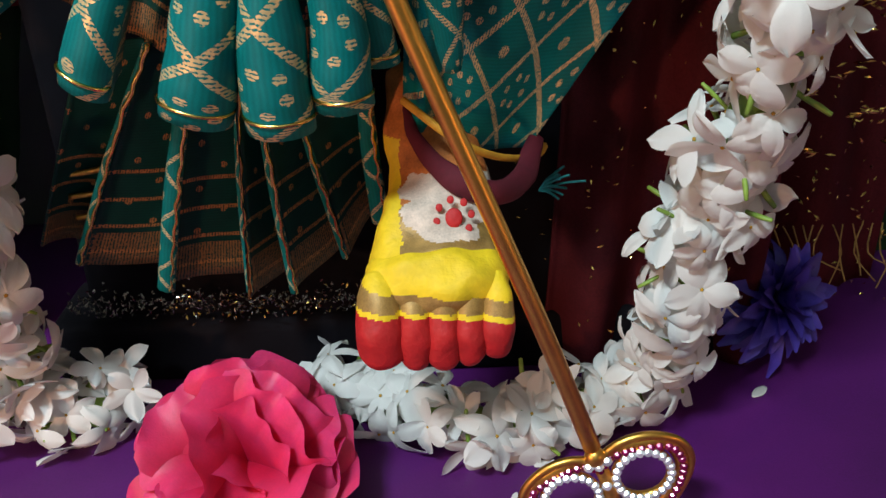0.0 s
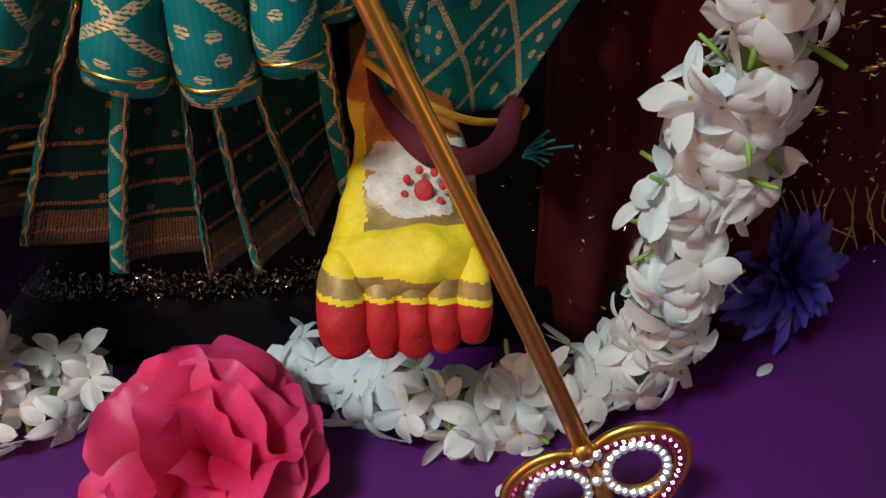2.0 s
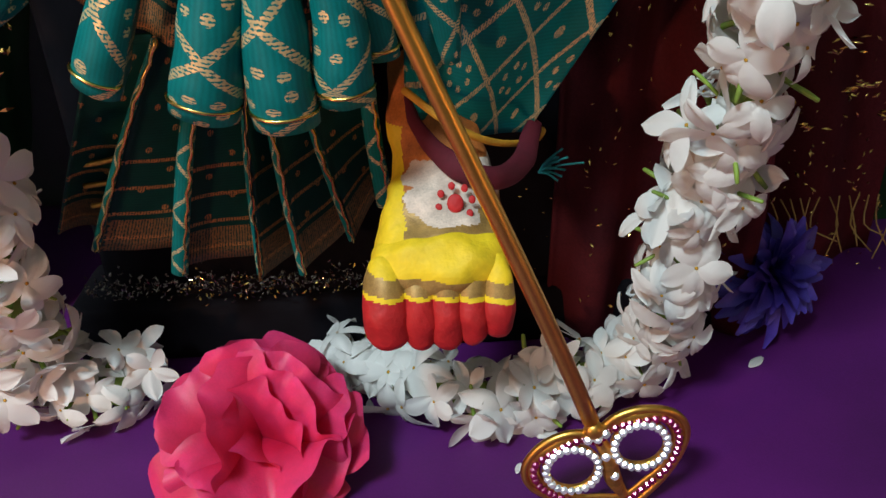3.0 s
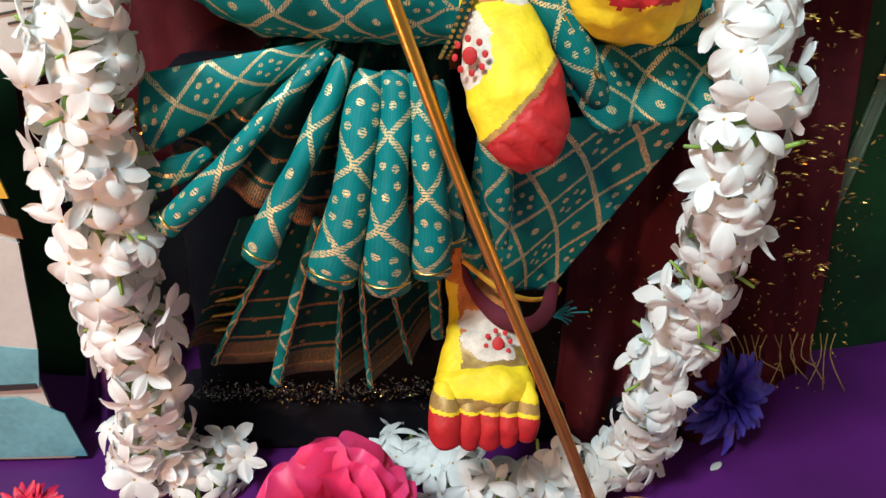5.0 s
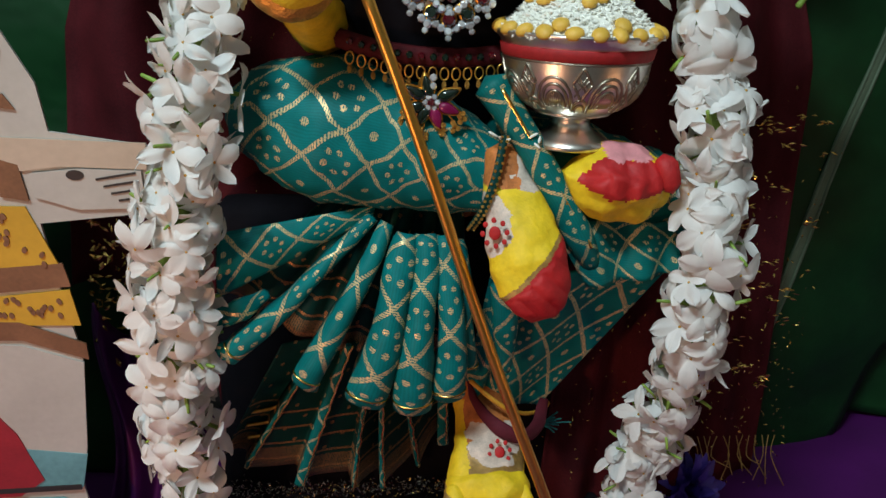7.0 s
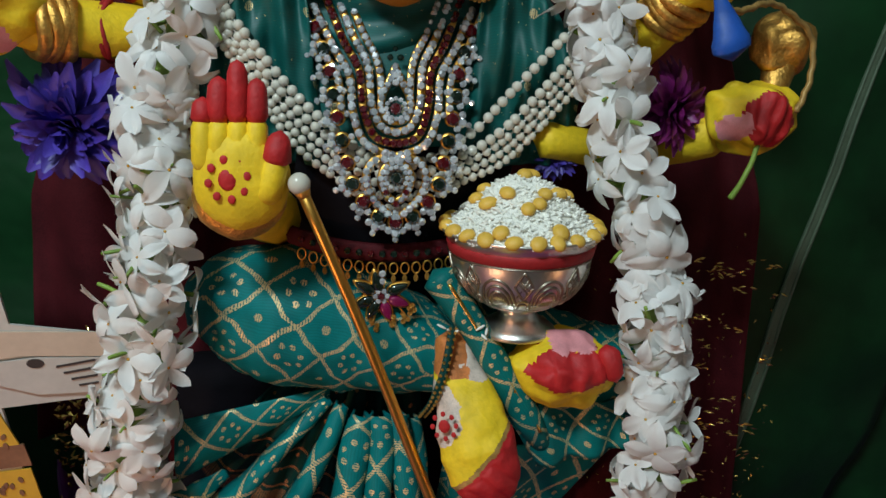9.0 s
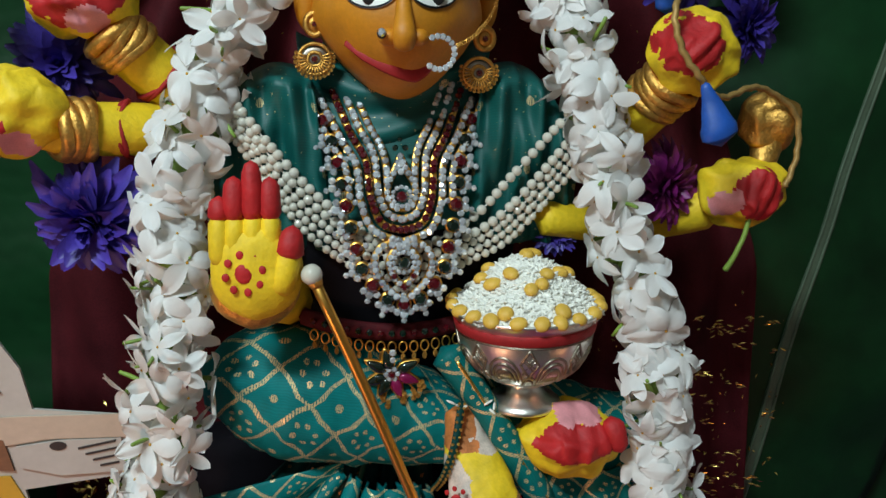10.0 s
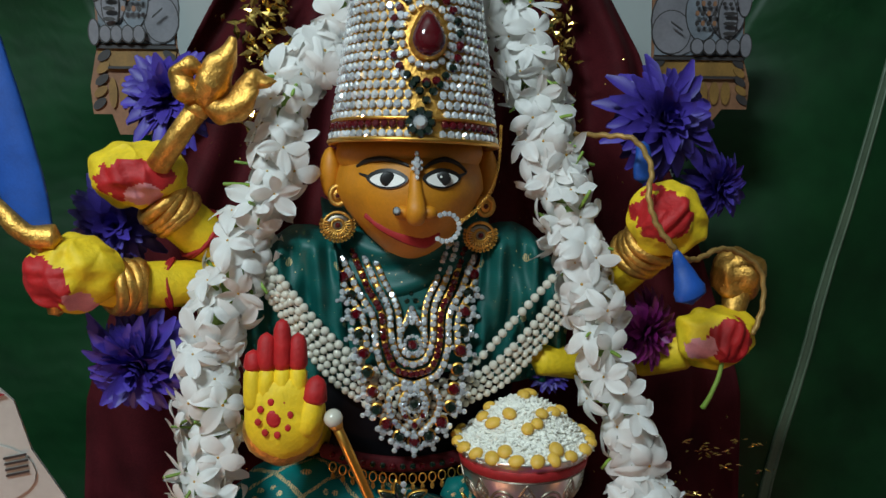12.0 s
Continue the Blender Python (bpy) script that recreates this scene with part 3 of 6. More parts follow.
def sun_mark(c, normal, r, mat=R):
    """A painted disc with eight dots round it."""
    q = Vector(normal).to_track_quat("-Y", "Z").to_matrix()
    for k in range(9):
        t = radians(k * 45 + 10)
        off = Vector((0, 0, 0)) if k == 8 else q @ Vector((math.cos(t) * r * 2.0, 0, math.sin(t) * r * 2.1))
        s = r if k == 8 else r * 0.42
        got = bmesh.ops.create_uvsphere(bm, u_segments=12, v_segments=6, radius=1.0)
        for v in got["verts"]:
            v.co = Vector(c) + off + q @ Vector((v.co.x * s, v.co.y * s * 0.25, v.co.z * s * 1.15))
        for f in {f for v in got["verts"] for f in v.link_faces}:
            f.material_index = mat


def paint(first, colour):
    """Colours the faces made since the face of number first by the place of their middle; colour gives None to leave one."""
    bm.faces.ensure_lookup_table()
    for f in bm.faces[first:]:
        c = f.calc_center_median()
        m = colour(c, 0.38 * noise.noise(c * 170) + 0.06 * noise.noise(c * 460))
        if m is not None:
            f.material_index = m


def inside(c, at, r):
    return math.sqrt(((c.x - at[0]) / r[0]) ** 2 + ((c.z - at[1]) / r[1]) ** 2)


def closed_palm(c, r, red, pink=None, turn=0.0, fingers=4):
    """A lumpy closed fist with its fingers painted red: red and pink are (x, z, half width, half height)."""
    first = len(bm.faces)
    c = Vector(c)
    along = Vector((math.cos(radians(turn)), 0, math.sin(radians(turn))))
    for v in ell(bm, c, r, Y, n=52, lump=0.0034):
        if v.co.y < c.y:
            k = inside(v.co, red[:2], (red[2] * 1.05, red[3] * 1.05))
            if k < 1.2:
                s = (v.co - Vector((red[0], 0, red[1]))).dot(along) / red[2]
                v.co.y -= (0.0010 + 0.0022 * abs(math.sin(math.pi * fingers / 2 * (s + 1))) ** 0.6) * min(1, (1.2 - k) * 3)

    def colour(q, wob):
        if q.y > c.y + 0.004:
            return None
        if pink and inside(q, pink[:2], pink[2:]) + wob < 1:
            return PK
        return R if inside(q, red[:2], red[2:]) + wob * 0.7 < 1 else None
    paint(first, colour)


def bangle(a, b, r, mat=GO, rows=3, thick=0.0026):
    a, b = Vector(a), Vector(b)
    way = (b - a).normalized()
    s = way.orthogonal().normalized()
    w = way.cross(s)
    for k in range(rows):
        c = a + (b - a) * (k / max(1, rows - 1))
        tube(bm, [c + (s * math.cos(t) + w * math.sin(t)) * r * (1 + 0.04 * math.sin(3 * t + k)) + way * 0.0012 * math.sin(2 * t + 2 * k) for t in np.linspace(0, 2 * math.pi, 20, endpoint=False)],
             thick, 7, mat, closed=True, up=way, lump=0.0006)


def limb(a, b, r):
    cap(bm, a, b, r, r, Y, 14, lump=0.0006)


# seated body, hidden by the cloth
ell(bm, (-0.033, 0.315, 0.33), (0.048, 0.042, 0.10), CL)
ell(bm, (-0.03, 0.335, 0.240), (0.06, 0.03, 0.03), CL)
cap(bm, (-0.033, 0.30, 0.40), (-0.033, 0.285, 0.43), 0.016, 0.016, FA)
# head
HC, HR = Vector((-0.0335, 0.262, 0.4465)), Vector((0.0375, 0.046, 0.0345))
for v in ell(bm, HC, HR, FA, n=24):
    if v.co.z < HC.z:
        v.co.x = HC.x + (v.co.x - HC.x) * (1 - 0.36 * ((HC.z - v.co.z) / HR.z) ** 0.9)
    v.co += 0.0005 * noise.noise_vector(v.co * 70)
ell(bm, (-0.0335, 0.2575, 0.465), (0.0365, 0.036, 0.018), FA, n=16)


def skin(x, z, lift=0.0004):
    wide = HR.x * (1 - 0.36 * (max(0, HC.z - z) / HR.z) ** 0.9)
    k = 1 - ((x - HC.x) / wide) ** 2 - ((z - HC.z) / HR.z) ** 2
    brow = 1 - ((x + 0.0335) / 0.0365) ** 2 - ((z - 0.465) / 0.018) ** 2
    y = HC.y - HR.y * math.sqrt(max(k, 0.02))
    if brow > 0:
        y = min(y, 0.2575 - 0.036 * math.sqrt(brow))
    return Vector((x, y - lift - 0.0003, z))


def painted(points, widths, mat, lift=0.0004, depth=0.35):
    """A brush stroke on the face."""
    line = spline([skin(x, z, lift) for x, z in points], 6)
    tube(bm, line, widths, 8, mat, flat=depth)


tube(bm, spline([(-0.034, 0.2195, 0.457), (-0.0342, 0.2160, 0.448), (-0.0344, 0.2118, 0.4400), (-0.0344, 0.2140, 0.4360)], 4), [0.0026, 0.0034, 0.0048, 0.0042], 12, FA)
ell(bm, (-0.0402, 0.2155, 0.4388), (0.0042, 0.004, 0.0034), FA)
ell(bm, (-0.0285, 0.2155, 0.4388), (0.0042, 0.004, 0.0034), FA)
for side, ex in ((-1, -0.0468), (1, -0.0216)):
    for (rx, rz, mat, lift) in ((0.0094, 0.0046, BK, 0.0006), (0.0078, 0.0032, WH, 0.0013)):
        lay = [skin(ex + rx * math.cos(t), 0.4540 + (0.0002 if mat == BK else -0.0003) + rz * math.sin(t) * (0.55 + 0.45 * abs(math.sin(t))), lift) for t in np.linspace(0, 2 * math.pi, 28, endpoint=False)]
        mid = bm.verts.new(skin(ex, 0.4540, lift + 0.0002))
        vs = [bm.verts.new(p) for p in lay]
        for k in range(28):
            bm.faces.new((vs[k], vs[(k + 1) % 28], mid)).material_index = mat
    ell(bm, skin(ex + 0.0002, 0.4541, 0.0016), (0.0036, 0.0008, 0.0034), BK)
    ell(bm, skin(ex - 0.0008, 0.4550, 0.0024), (0.0006, 0.0003, 0.0006), WH, n=6)
    painted([(ex + side * 0.0085, 0.4548), (ex + side * 0.0125, 0.4562)], [0.0009, 0.0004], BK)
    rise = [(-0.0603, 0.4592), (-0.0560, 0.4618), (-0.0500, 0.4630), (-0.0430, 0.4622), (-0.0370, 0.4600)] if side < 0 else [(-0.0300, 0.4590), (-0.0255, 0.4616), (-0.0195, 0.4626), (-0.0135, 0.4604), (-0.0090, 0.4566)]
    painted(rise, [0.0006, 0.0011, 0.0012, 0.0010, 0.0006], BK, 0.0006)
painted([(-0.0562, 0.4368), (-0.0530, 0.4338), (-0.0486, 0.4312), (-0.0384, 0.4268), (-0.0290, 0.4250), (-0.0225, 0.4278)], [0.0016, 0.0012, 0.0020, 0.0030, 0.0040, 0.0014], TH, 0.0, depth=0.3)
for ex in (-0.0725, 0.0060):
    ell(bm, (ex, 0.262, 0.455), (0.0055, 0.007, 0.013), FA)

pieces = [bm]
bm = bmesh.new()
# raised open palm
ell(bm, (-0.0958, 0.214, 0.3405), (0.0182, 0.008, 0.0172), GO, lump=0.001)
ell(bm, (-0.0945, 0.2115, 0.3475), (0.0184, 0.0085, 0.0205), Y, n=16, lump=0.0009)
for fx, z0, z1, w in ((-0.1085, 0.352, 0.3795, 0.0042), (-0.1025, 0.356, 0.387, 0.0044), (-0.0955, 0.356, 0.393, 0.0044), (-0.0886, 0.354, 0.3865, 0.0043)):
    cap(bm, (fx, 0.2095, z0), (fx + 0.0003, 0.211, 0.3705), w, w, Y, lump=0.0003)
    cap(bm, (fx + 0.0003, 0.2105, 0.3695), (fx + 0.0007, 0.212, z1 - 0.002), w * 1.02, w * 0.85, R, lump=0.0003)
cap(bm, (-0.086, 0.209, 0.340), (-0.0805, 0.2075, 0.357), 0.0062, 0.005, Y, lump=0.0005)
cap(bm, (-0.0812, 0.207, 0.3545), (-0.0795, 0.208, 0.3655), 0.0056, 0.0042, R, lump=0.0004)
sun_mark((-0.0988, 0.2035, 0.349), (0, -1, 0.06), 0.0036)
cap(bm, (-0.095, 0.224, 0.335), (-0.085, 0.285, 0.315), 0.011, 0.014, Y)

# arms with closed fists
pieces.append(bm)
bm = bmesh.new()
closed_palm((-0.1655, 0.262, 0.4550), (0.0235, 0.016, 0.0168), (-0.1650, 0.4530, 0.0180, 0.0092), (-0.1600, 0.4460, 0.0080, 0.0052), 20)
limb((-0.155, 0.268, 0.440), (-0.120, 0.292, 0.402), 0.0125)
bangle((-0.1565, 0.2645, 0.4420), (-0.1495, 0.2690, 0.4345), 0.0115, rows=4, thick=0.0031)
bangle((-0.1400, 0.2785, 0.4240), (-0.1399, 0.2786, 0.4239), 0.0132, TH, 2, 0.0012)
pieces.append(bm)
bm = bmesh.new()
closed_palm((-0.1925, 0.246, 0.4100), (0.0220, 0.016, 0.0180), (-0.2050, 0.4050, 0.0145, 0.0145), (-0.1885, 0.3965, 0.0065, 0.0055), 90, 3)
limb((-0.183, 0.248, 0.402), (-0.125, 0.285, 0.3975), 0.0115)
bangle((-0.176, 0.250, 0.4015), (-0.168, 0.256, 0.4010), 0.0112, rows=4, thick=0.0031)
bangle((-0.153, 0.2670, 0.3995), (-0.1529, 0.2670, 0.3995), 0.0122, TH, 2, 0.0012)
pieces.append(bm)
bm = bmesh.new()
closed_palm((0.0905, 0.231, 0.4325), (0.0188, 0.016, 0.0180), (0.0835, 0.4365, 0.0122, 0.0120), None, -45)
limb((0.086, 0.236, 0.422), (0.064, 0.270, 0.386), 0.0115)
bangle((0.0845, 0.238, 0.4205), (0.0795, 0.246, 0.4125), 0.0112, rows=4, thick=0.0031)
pieces.append(bm)
bm = bmesh.new()
closed_palm((0.1245, 0.246, 0.3700), (0.0212, 0.014, 0.0158), (0.1265, 0.3705, 0.0125, 0.0118), (0.1130, 0.3665, 0.0070, 0.0060), -15)
limb((0.116, 0.254, 0.362), (0.088, 0.272, 0.352), 0.0105)
tube(bm, [(0.0335, 0.258, 0.3570), (0.036, 0.258, 0.3568), (0.062, 0.262, 0.352)], 0.0082, 14, Y, lump=0.0005)
# hand in the lap, holding the bowl
pieces.append(bm)
bm = bmesh.new()
closed_palm((0.0405, 0.2275, 0.2595), (0.0235, 0.020, 0.0170), (0.0405, 0.2655, 0.0175, 0.0085), (0.0430, 0.2755, 0.0105, 0.0040), 0)
cap(bm, (0.0565, 0.214, 0.2735), (0.0600, 0.2105, 0.2610), 0.0050, 0.0042, R, lump=0.0012)
# folded foot
pieces.append(bm)
bm = bmesh.new()
first = len(bm.faces)
for ring in tube(bm, spline([(-0.0070, 0.2400, 0.2700), (-0.0045, 0.2290, 0.2530), (-0.0008, 0.2195, 0.2400), (0.0024, 0.2130, 0.2275), (0.0050, 0.2090, 0.2150), (0.0046, 0.2085, 0.2065)], 26),
                 [0.0075, 0.0118, 0.0155, 0.0168, 0.0150, 0.0085], 120, Y, flat=0.68, lump=0.0013):
    for v in ring:
        red = (v.co.x + 0.0093) * 0.74 - (v.co.z - 0.2124) * 0.67
        if red > 0.002:
            along = (v.co.x + 0.0093) * 0.67 + (v.co.z - 0.2124) * 0.74
            v.co.y -= 0.0016 * abs(math.sin(along / 0.0076 * math.pi + 0.6)) ** 0.6 - 0.0008


def sole(q, wob):
    red = (q.x + 0.0093) * 0.74 - (q.z - 0.2124) * 0.67 + 0.003 * wob
    if red > 0:
        return R
    if red > -0.0019 + 0.002 * wob:
        return OC
    if inside(q, (-0.0148, 0.2425), (0.0080, 0.0125)) + wob < 1:
        return CH
    if q.z > 0.2565 + 0.004 * wob:
        return CL if q.x < -0.003 + 0.01 * wob else CH
    return None


paint(first, sole)
sun_mark((-0.0140, 0.2088, 0.2420), (-0.42, -1, 0.1), 0.0026)
pieces.append(bm)
bm = bmesh.new()
# standing foot
first = len(bm.faces)
tube(bm, spline([(-0.006, 0.300, 0.142), (-0.0035, 0.288, 0.124), (0.0005, 0.2735, 0.108), (-0.001, 0.2600, 0.097), (-0.0025, 0.2500, 0.086)], 30),
     [0.0095, 0.0140, 0.0182, 0.0200, 0.0220], 140, CL, flat=0.62, lump=0.0016)


def instep(q, wob):
    if q.z < 0.1000 + 0.0035 * wob - 0.05 * (q.x + 0.002):
        return Y
    if q.x < -0.0125 + 0.004 * wob and q.z < 0.125:
        return Y
    if inside(q, (0.0040, 0.1105), (0.0165, 0.0072)) + 0.8 * wob < 1:
        return CH
    return OC if inside(q, (0.0030, 0.1050), (0.0210, 0.0085)) + 0.6 * wob < 1 else None


paint(first, instep)
pieces.append(bm)
bm = bmesh.new()
ell(bm, (-0.002, 0.2500, 0.0905), (0.0226, 0.0135, 0.0115), Y, n=56, lump=0.0016)
tx = -0.0254
for w in (0.0120, 0.0088, 0.0083, 0.0081, 0.0081):
    x = tx + w / 2
    tx += w
    low = 0.0040 * math.sin(math.pi * (x + 0.0262) / 0.0475)
    line = [(x, 0.2470, 0.0930), (x, 0.2425, 0.0890), (x, 0.2390, 0.0820), (x, 0.2375, 0.0790 - low * 0.5), (x, 0.2385, 0.0740 - low), (x, 0.2400, 0.0718 - low)]
    tube(bm, spline(line, 14), [w * 0.40, w * 0.55, w * 0.60, w * 0.62, w * 0.60, w * 0.46], 40, R, flat=0.95, lump=0.0008)
ell(bm, (-0.0030, 0.2455, 0.0815), (0.0225, 0.0078, 0.0120), R, lump=0.0010, n=40)


def toe_paint(q, wob):
    edge = q.z + 0.10 * (q.x + 0.02)
    if edge < 0.0862 + 0.0016 * wob:
        return R
    if edge < 0.0876 + 0.002 * wob:
        return Y
    return OC if edge < 0.0925 + 0.0025 * wob else Y


paint(0, toe_paint)
sun_mark((0.0040, 0.2545, 0.1085), (0, -1, 0.5), 0.0027)
pieces.append(bm)
bm = bmesh.new()
for piece in pieces:
    bmesh.ops.recalc_face_normals(piece, faces=piece.faces)
    lump_mesh = bpy.data.meshes.new("piece")
    piece.to_mesh(lump_mesh)
    piece.free()
    bm.from_mesh(lump_mesh)
    bpy.data.meshes.remove(lump_mesh)
statue = solo("statue", bm, [M[n] for n in S], "seated painted clay figure with ochre face, yellow limbs and red fingertips", "statue")

# ---- the green silk sari ----
sari = thing("sari", (-0.03, 0.28, 0.2), "teal green silk sari woven with a gold grid", "sari")
bm = bmesh.new()
got = ell(bm, (-0.033, 0.300, 0.355), (0.062, 0.054, 0.098), n=20)
lay = bm.loops.layers.uv.verify()
for f in bm.faces:
    for lo in f.loops:
        lo[lay].uv = (lo.vert.co.x, lo.vert.co.z)
# faces below z 0.348 take the black material
for f in bm.faces:
    f.material_index = 1 if f.calc_center_median().z < 0.348 else 0
part("blouse", bm, [M["brocade"], M["velvet"]], sari, "dark green blouse, black below the chest")


def shoulder(u, v, sign):
    """Silk that falls in soft folds from the neck over a shoulder."""
    a = Vector((0.004 + 0.046 * u, 0.2530 + 0.012 * u * u, 0.424 + 0.008 * math.sin(math.pi * u) - 0.022 * u * u))
    b = Vector((-0.006 + 0.056 * u, 0.2560 + 0.008 * u, 0.345))
    p = a.lerp(b, v)
    p.y += 0.0028 * math.sin(u * 17 + v * 4.0) + 0.0015 * math.sin(u * 31 - v * 6) - 0.004 * math.sin(math.pi * v)
    p.y += 0.022 * max(0, 1 - v / 0.12) ** 2 + 0.002 * noise.noise(Vector((u * 5, v * 6, sign)))
    p.x = -0.034 + sign * (p.x + 0.034)
    return p


for sign in (1, -1):
    bm = bmesh.new()
    sheet(bm, lambda u, v: shoulder(u, v, sign), 60, 40, thick=0.001, uv=(0.06, 0.08))
    part("shoulder_fold", bm, M["brocade"], sari)
bm = bmesh.new()


def neck_cloth(u, v):
    a = (u - 0.5) * 2
    z = 0.430 - 0.052 * v + 0.012 * a * a * (1 - v)
    return Vector((-0.034 + a * (0.044 - 0.006 * v), 0.2530 - 0.004 * v + 0.016 * a * a + 0.0022 * math.sin(v * 19 + 3 * a * a + 1.5 * math.sin(a * 3)) + 0.012 * max(0, 1 - v / 0.15), z))


sheet(bm, neck_cloth, 60, 40, thick=0.001, uv=(0.08, 0.06))
part("neck_fold", bm, M["brocade"], sari)
# the folded leg under the cloth
bm = bmesh.new()
tube(bm, spline([(-0.124, 0.285, 0.268), (-0.108, 0.275, 0.274), (-0.082, 0.268, 0.2725), (-0.048, 0.263, 0.266), (-0.022, 0.256, 0.258), (-0.008, 0.250, 0.253)], 8),
     [0.010, 0.027, 0.0345, 0.0300, 0.0225, 0.014], 40, flat=0.95, uv=0.031, lump=0.0022)
part("lap_fold", bm, M["sari"], sari, "silk stretched over the folded knee")
bm = bmesh.new()
tube(bm, spline([(-0.008, 0.275, 0.262), (0.022, 0.263, 0.2495), (0.055, 0.257, 0.2425), (0.090, 0.262, 0.240)], 8), [0.024, 0.0315, 0.029, 0.02], 32, flat=0.9, uv=0.03, lump=0.003)
part("lap_fold", bm, M["sari_small"], sari)
bm = bmesh.new()
tube(bm, spline([(-0.0141, 0.240, 0.2985), (0.000, 0.234, 0.279), (0.015, 0.227, 0.255), (0.026, 0.224, 0.236), (0.034, 0.227, 0.222)], 6), [0.008, 0.0065, 0.0065, 0.0065, 0.004], 14, uv=0.006)
part("rolled_edge", bm, M["sari_small"], sari)
bm = bmesh.new()
tube(bm, spline([(-0.0105, 0.232, 0.2975), (0.003, 0.2275, 0.2765), (0.0185, 0.2205, 0.2515), (0.0305, 0.219, 0.2325)], 6), 0.0010, 6)
part("edge_cord", bm, M["tinsel"], sari, "fine gold edging")
bm = bmesh.new()


def lap_tail(u, v):
    a = Vector((0.012, 0.228, 0.243)).lerp(Vector((0.073, 0.234, 0.240)), u)
    b = Vector((0.033, 0.226, 0.2115)).lerp(Vector((0.078, 0.230, 0.217)), u)
    p = a.lerp(b, v)
    p.y += 0.003 * math.sin(u * 14 + v * 3)
    return p


sheet(bm, lap_tail, 24, 12, thick=0.0012, uv=(0.06, 0.03))
part("lap_end", bm, M["sari_small"], sari)
# fan of pleats over the shin
bm = bmesh.new()


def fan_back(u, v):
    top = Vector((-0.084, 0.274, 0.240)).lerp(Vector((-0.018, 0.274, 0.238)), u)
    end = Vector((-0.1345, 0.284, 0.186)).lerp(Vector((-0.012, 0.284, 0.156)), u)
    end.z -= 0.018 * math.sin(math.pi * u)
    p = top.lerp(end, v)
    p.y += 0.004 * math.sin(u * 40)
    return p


# dark sheet behind the pleats stands in for shade in their gaps
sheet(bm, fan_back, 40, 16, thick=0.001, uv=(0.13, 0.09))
part("pleat_lining", bm, M["hem"], sari, "inner layer of the pleats, dark silk in place of shade")
bm = bmesh.new()


def flank(u, v):
    a = Vector((-0.062, 0.256, 0.2400)).lerp(Vector((-0.1320, 0.250, 0.2275)), u)
    b = Vector((-0.063, 0.257, 0.2345)).lerp(Vector((-0.1340, 0.252, 0.1965)), u)
    p = a.lerp(b, v)
    p.y -= 0.006 * math.sin(math.pi * v) * u
    return p


sheet(bm, flank, 30, 14, thick=0.0012, uv=(0.085, 0.03))
part("pleat", bm, M["sari"], sari, "flat outer pleat")
fan = [((-0.0630, 0.2520, 0.2350), (-0.0960, 0.2420, 0.2030), (-0.1300, 0.2490, 0.1670), 0.0054),
       ((-0.0565, 0.2500, 0.2330), (-0.0745, 0.2400, 0.1960), (-0.0945, 0.2450, 0.1545), 0.0068),
       ((-0.0470, 0.2480, 0.2290), (-0.0550, 0.2385, 0.1900), (-0.0650, 0.2440, 0.1465), 0.0102),
       ((-0.0390, 0.2475, 0.2290), (-0.0405, 0.2375, 0.1900), (-0.0435, 0.2430, 0.1430), 0.0094),
       ((-0.0300, 0.2480, 0.2280), (-0.0268, 0.2385, 0.1900), (-0.0248, 0.2440, 0.1480), 0.0082),
       ((-0.0235, 0.2540, 0.2240), (-0.0190, 0.2470, 0.1900), (-0.0165, 0.2540, 0.1575), 0.0058)]
for a, b, c, w in fan:
    line = spline([a, b, c], 8)
    bm = bmesh.new()
    lay = bm.loops.layers.uv.verify()
    n, seg, rows = len(line), 18, []
    for i, p in enumerate(line):
        way = (line[min(i + 1, n - 1)] - line[max(i - 1, 0)]).normalized()
        side = way.cross(Vector((0, -1, 0))).normalized()
        face = side.cross(way)
        if face.y > 0:
            face = -face
        r = w * (0.50 + 0.50 * (i / (n - 1)) ** 0.8)
        arc = [(math.cos(t) * (1.0 + 0.08 * math.sin(i * 0.6)), math.sin(t) * (1.05 if i < n - 2 else 0.8)) for t in np.linspace(0, math.pi, seg - 6)]
        arc = [(0.62, -2.6), (0.72, -1.5), (0.9, -0.6)] + arc + [(-0.9, -0.6), (-0.72, -1.5), (-0.62, -2.6)]
        sway = 0.0007 * math.sin(i * 0.45 + a[0] * 400)
        rows.append([bm.verts.new(p + side * (r * c0 + sway) + face * r * s0 + 0.0010 * noise.noise_vector((p + side * r * c0) * 75)) for c0, s0 in arc])
    hem = [v.co.copy() + Vector((0, -0.0006, 0.0008)) for v in rows[-2][3:-3]]
    for i in range(n - 1):
        for k in range(seg - 1):
            f = bm.faces.new((rows[i][k], rows[i + 1][k], rows[i + 1][k + 1], rows[i][k + 1]))
            for lo, (ii, kk) in zip(f.loops, ((i, k), (i + 1, k), (i + 1, k + 1), (i, k + 1))):
                lo[lay].uv = (ii / n * 0.085 + a[0], kk / seg * 0.03 + b[0] * 2)
    bmesh.ops.recalc_face_normals(bm, faces=bm.faces)
    bmesh.ops.solidify(bm, geom=list(bm.faces), thickness=0.0011)
    pleat = part("pleat", bm, M["sari"], sari)
    bm = bmesh.new()
    tube(bm, hem, 0.0006, 6)
    part("gold_hem", bm, M["tinsel"], pleat, "gold thread along the hem")
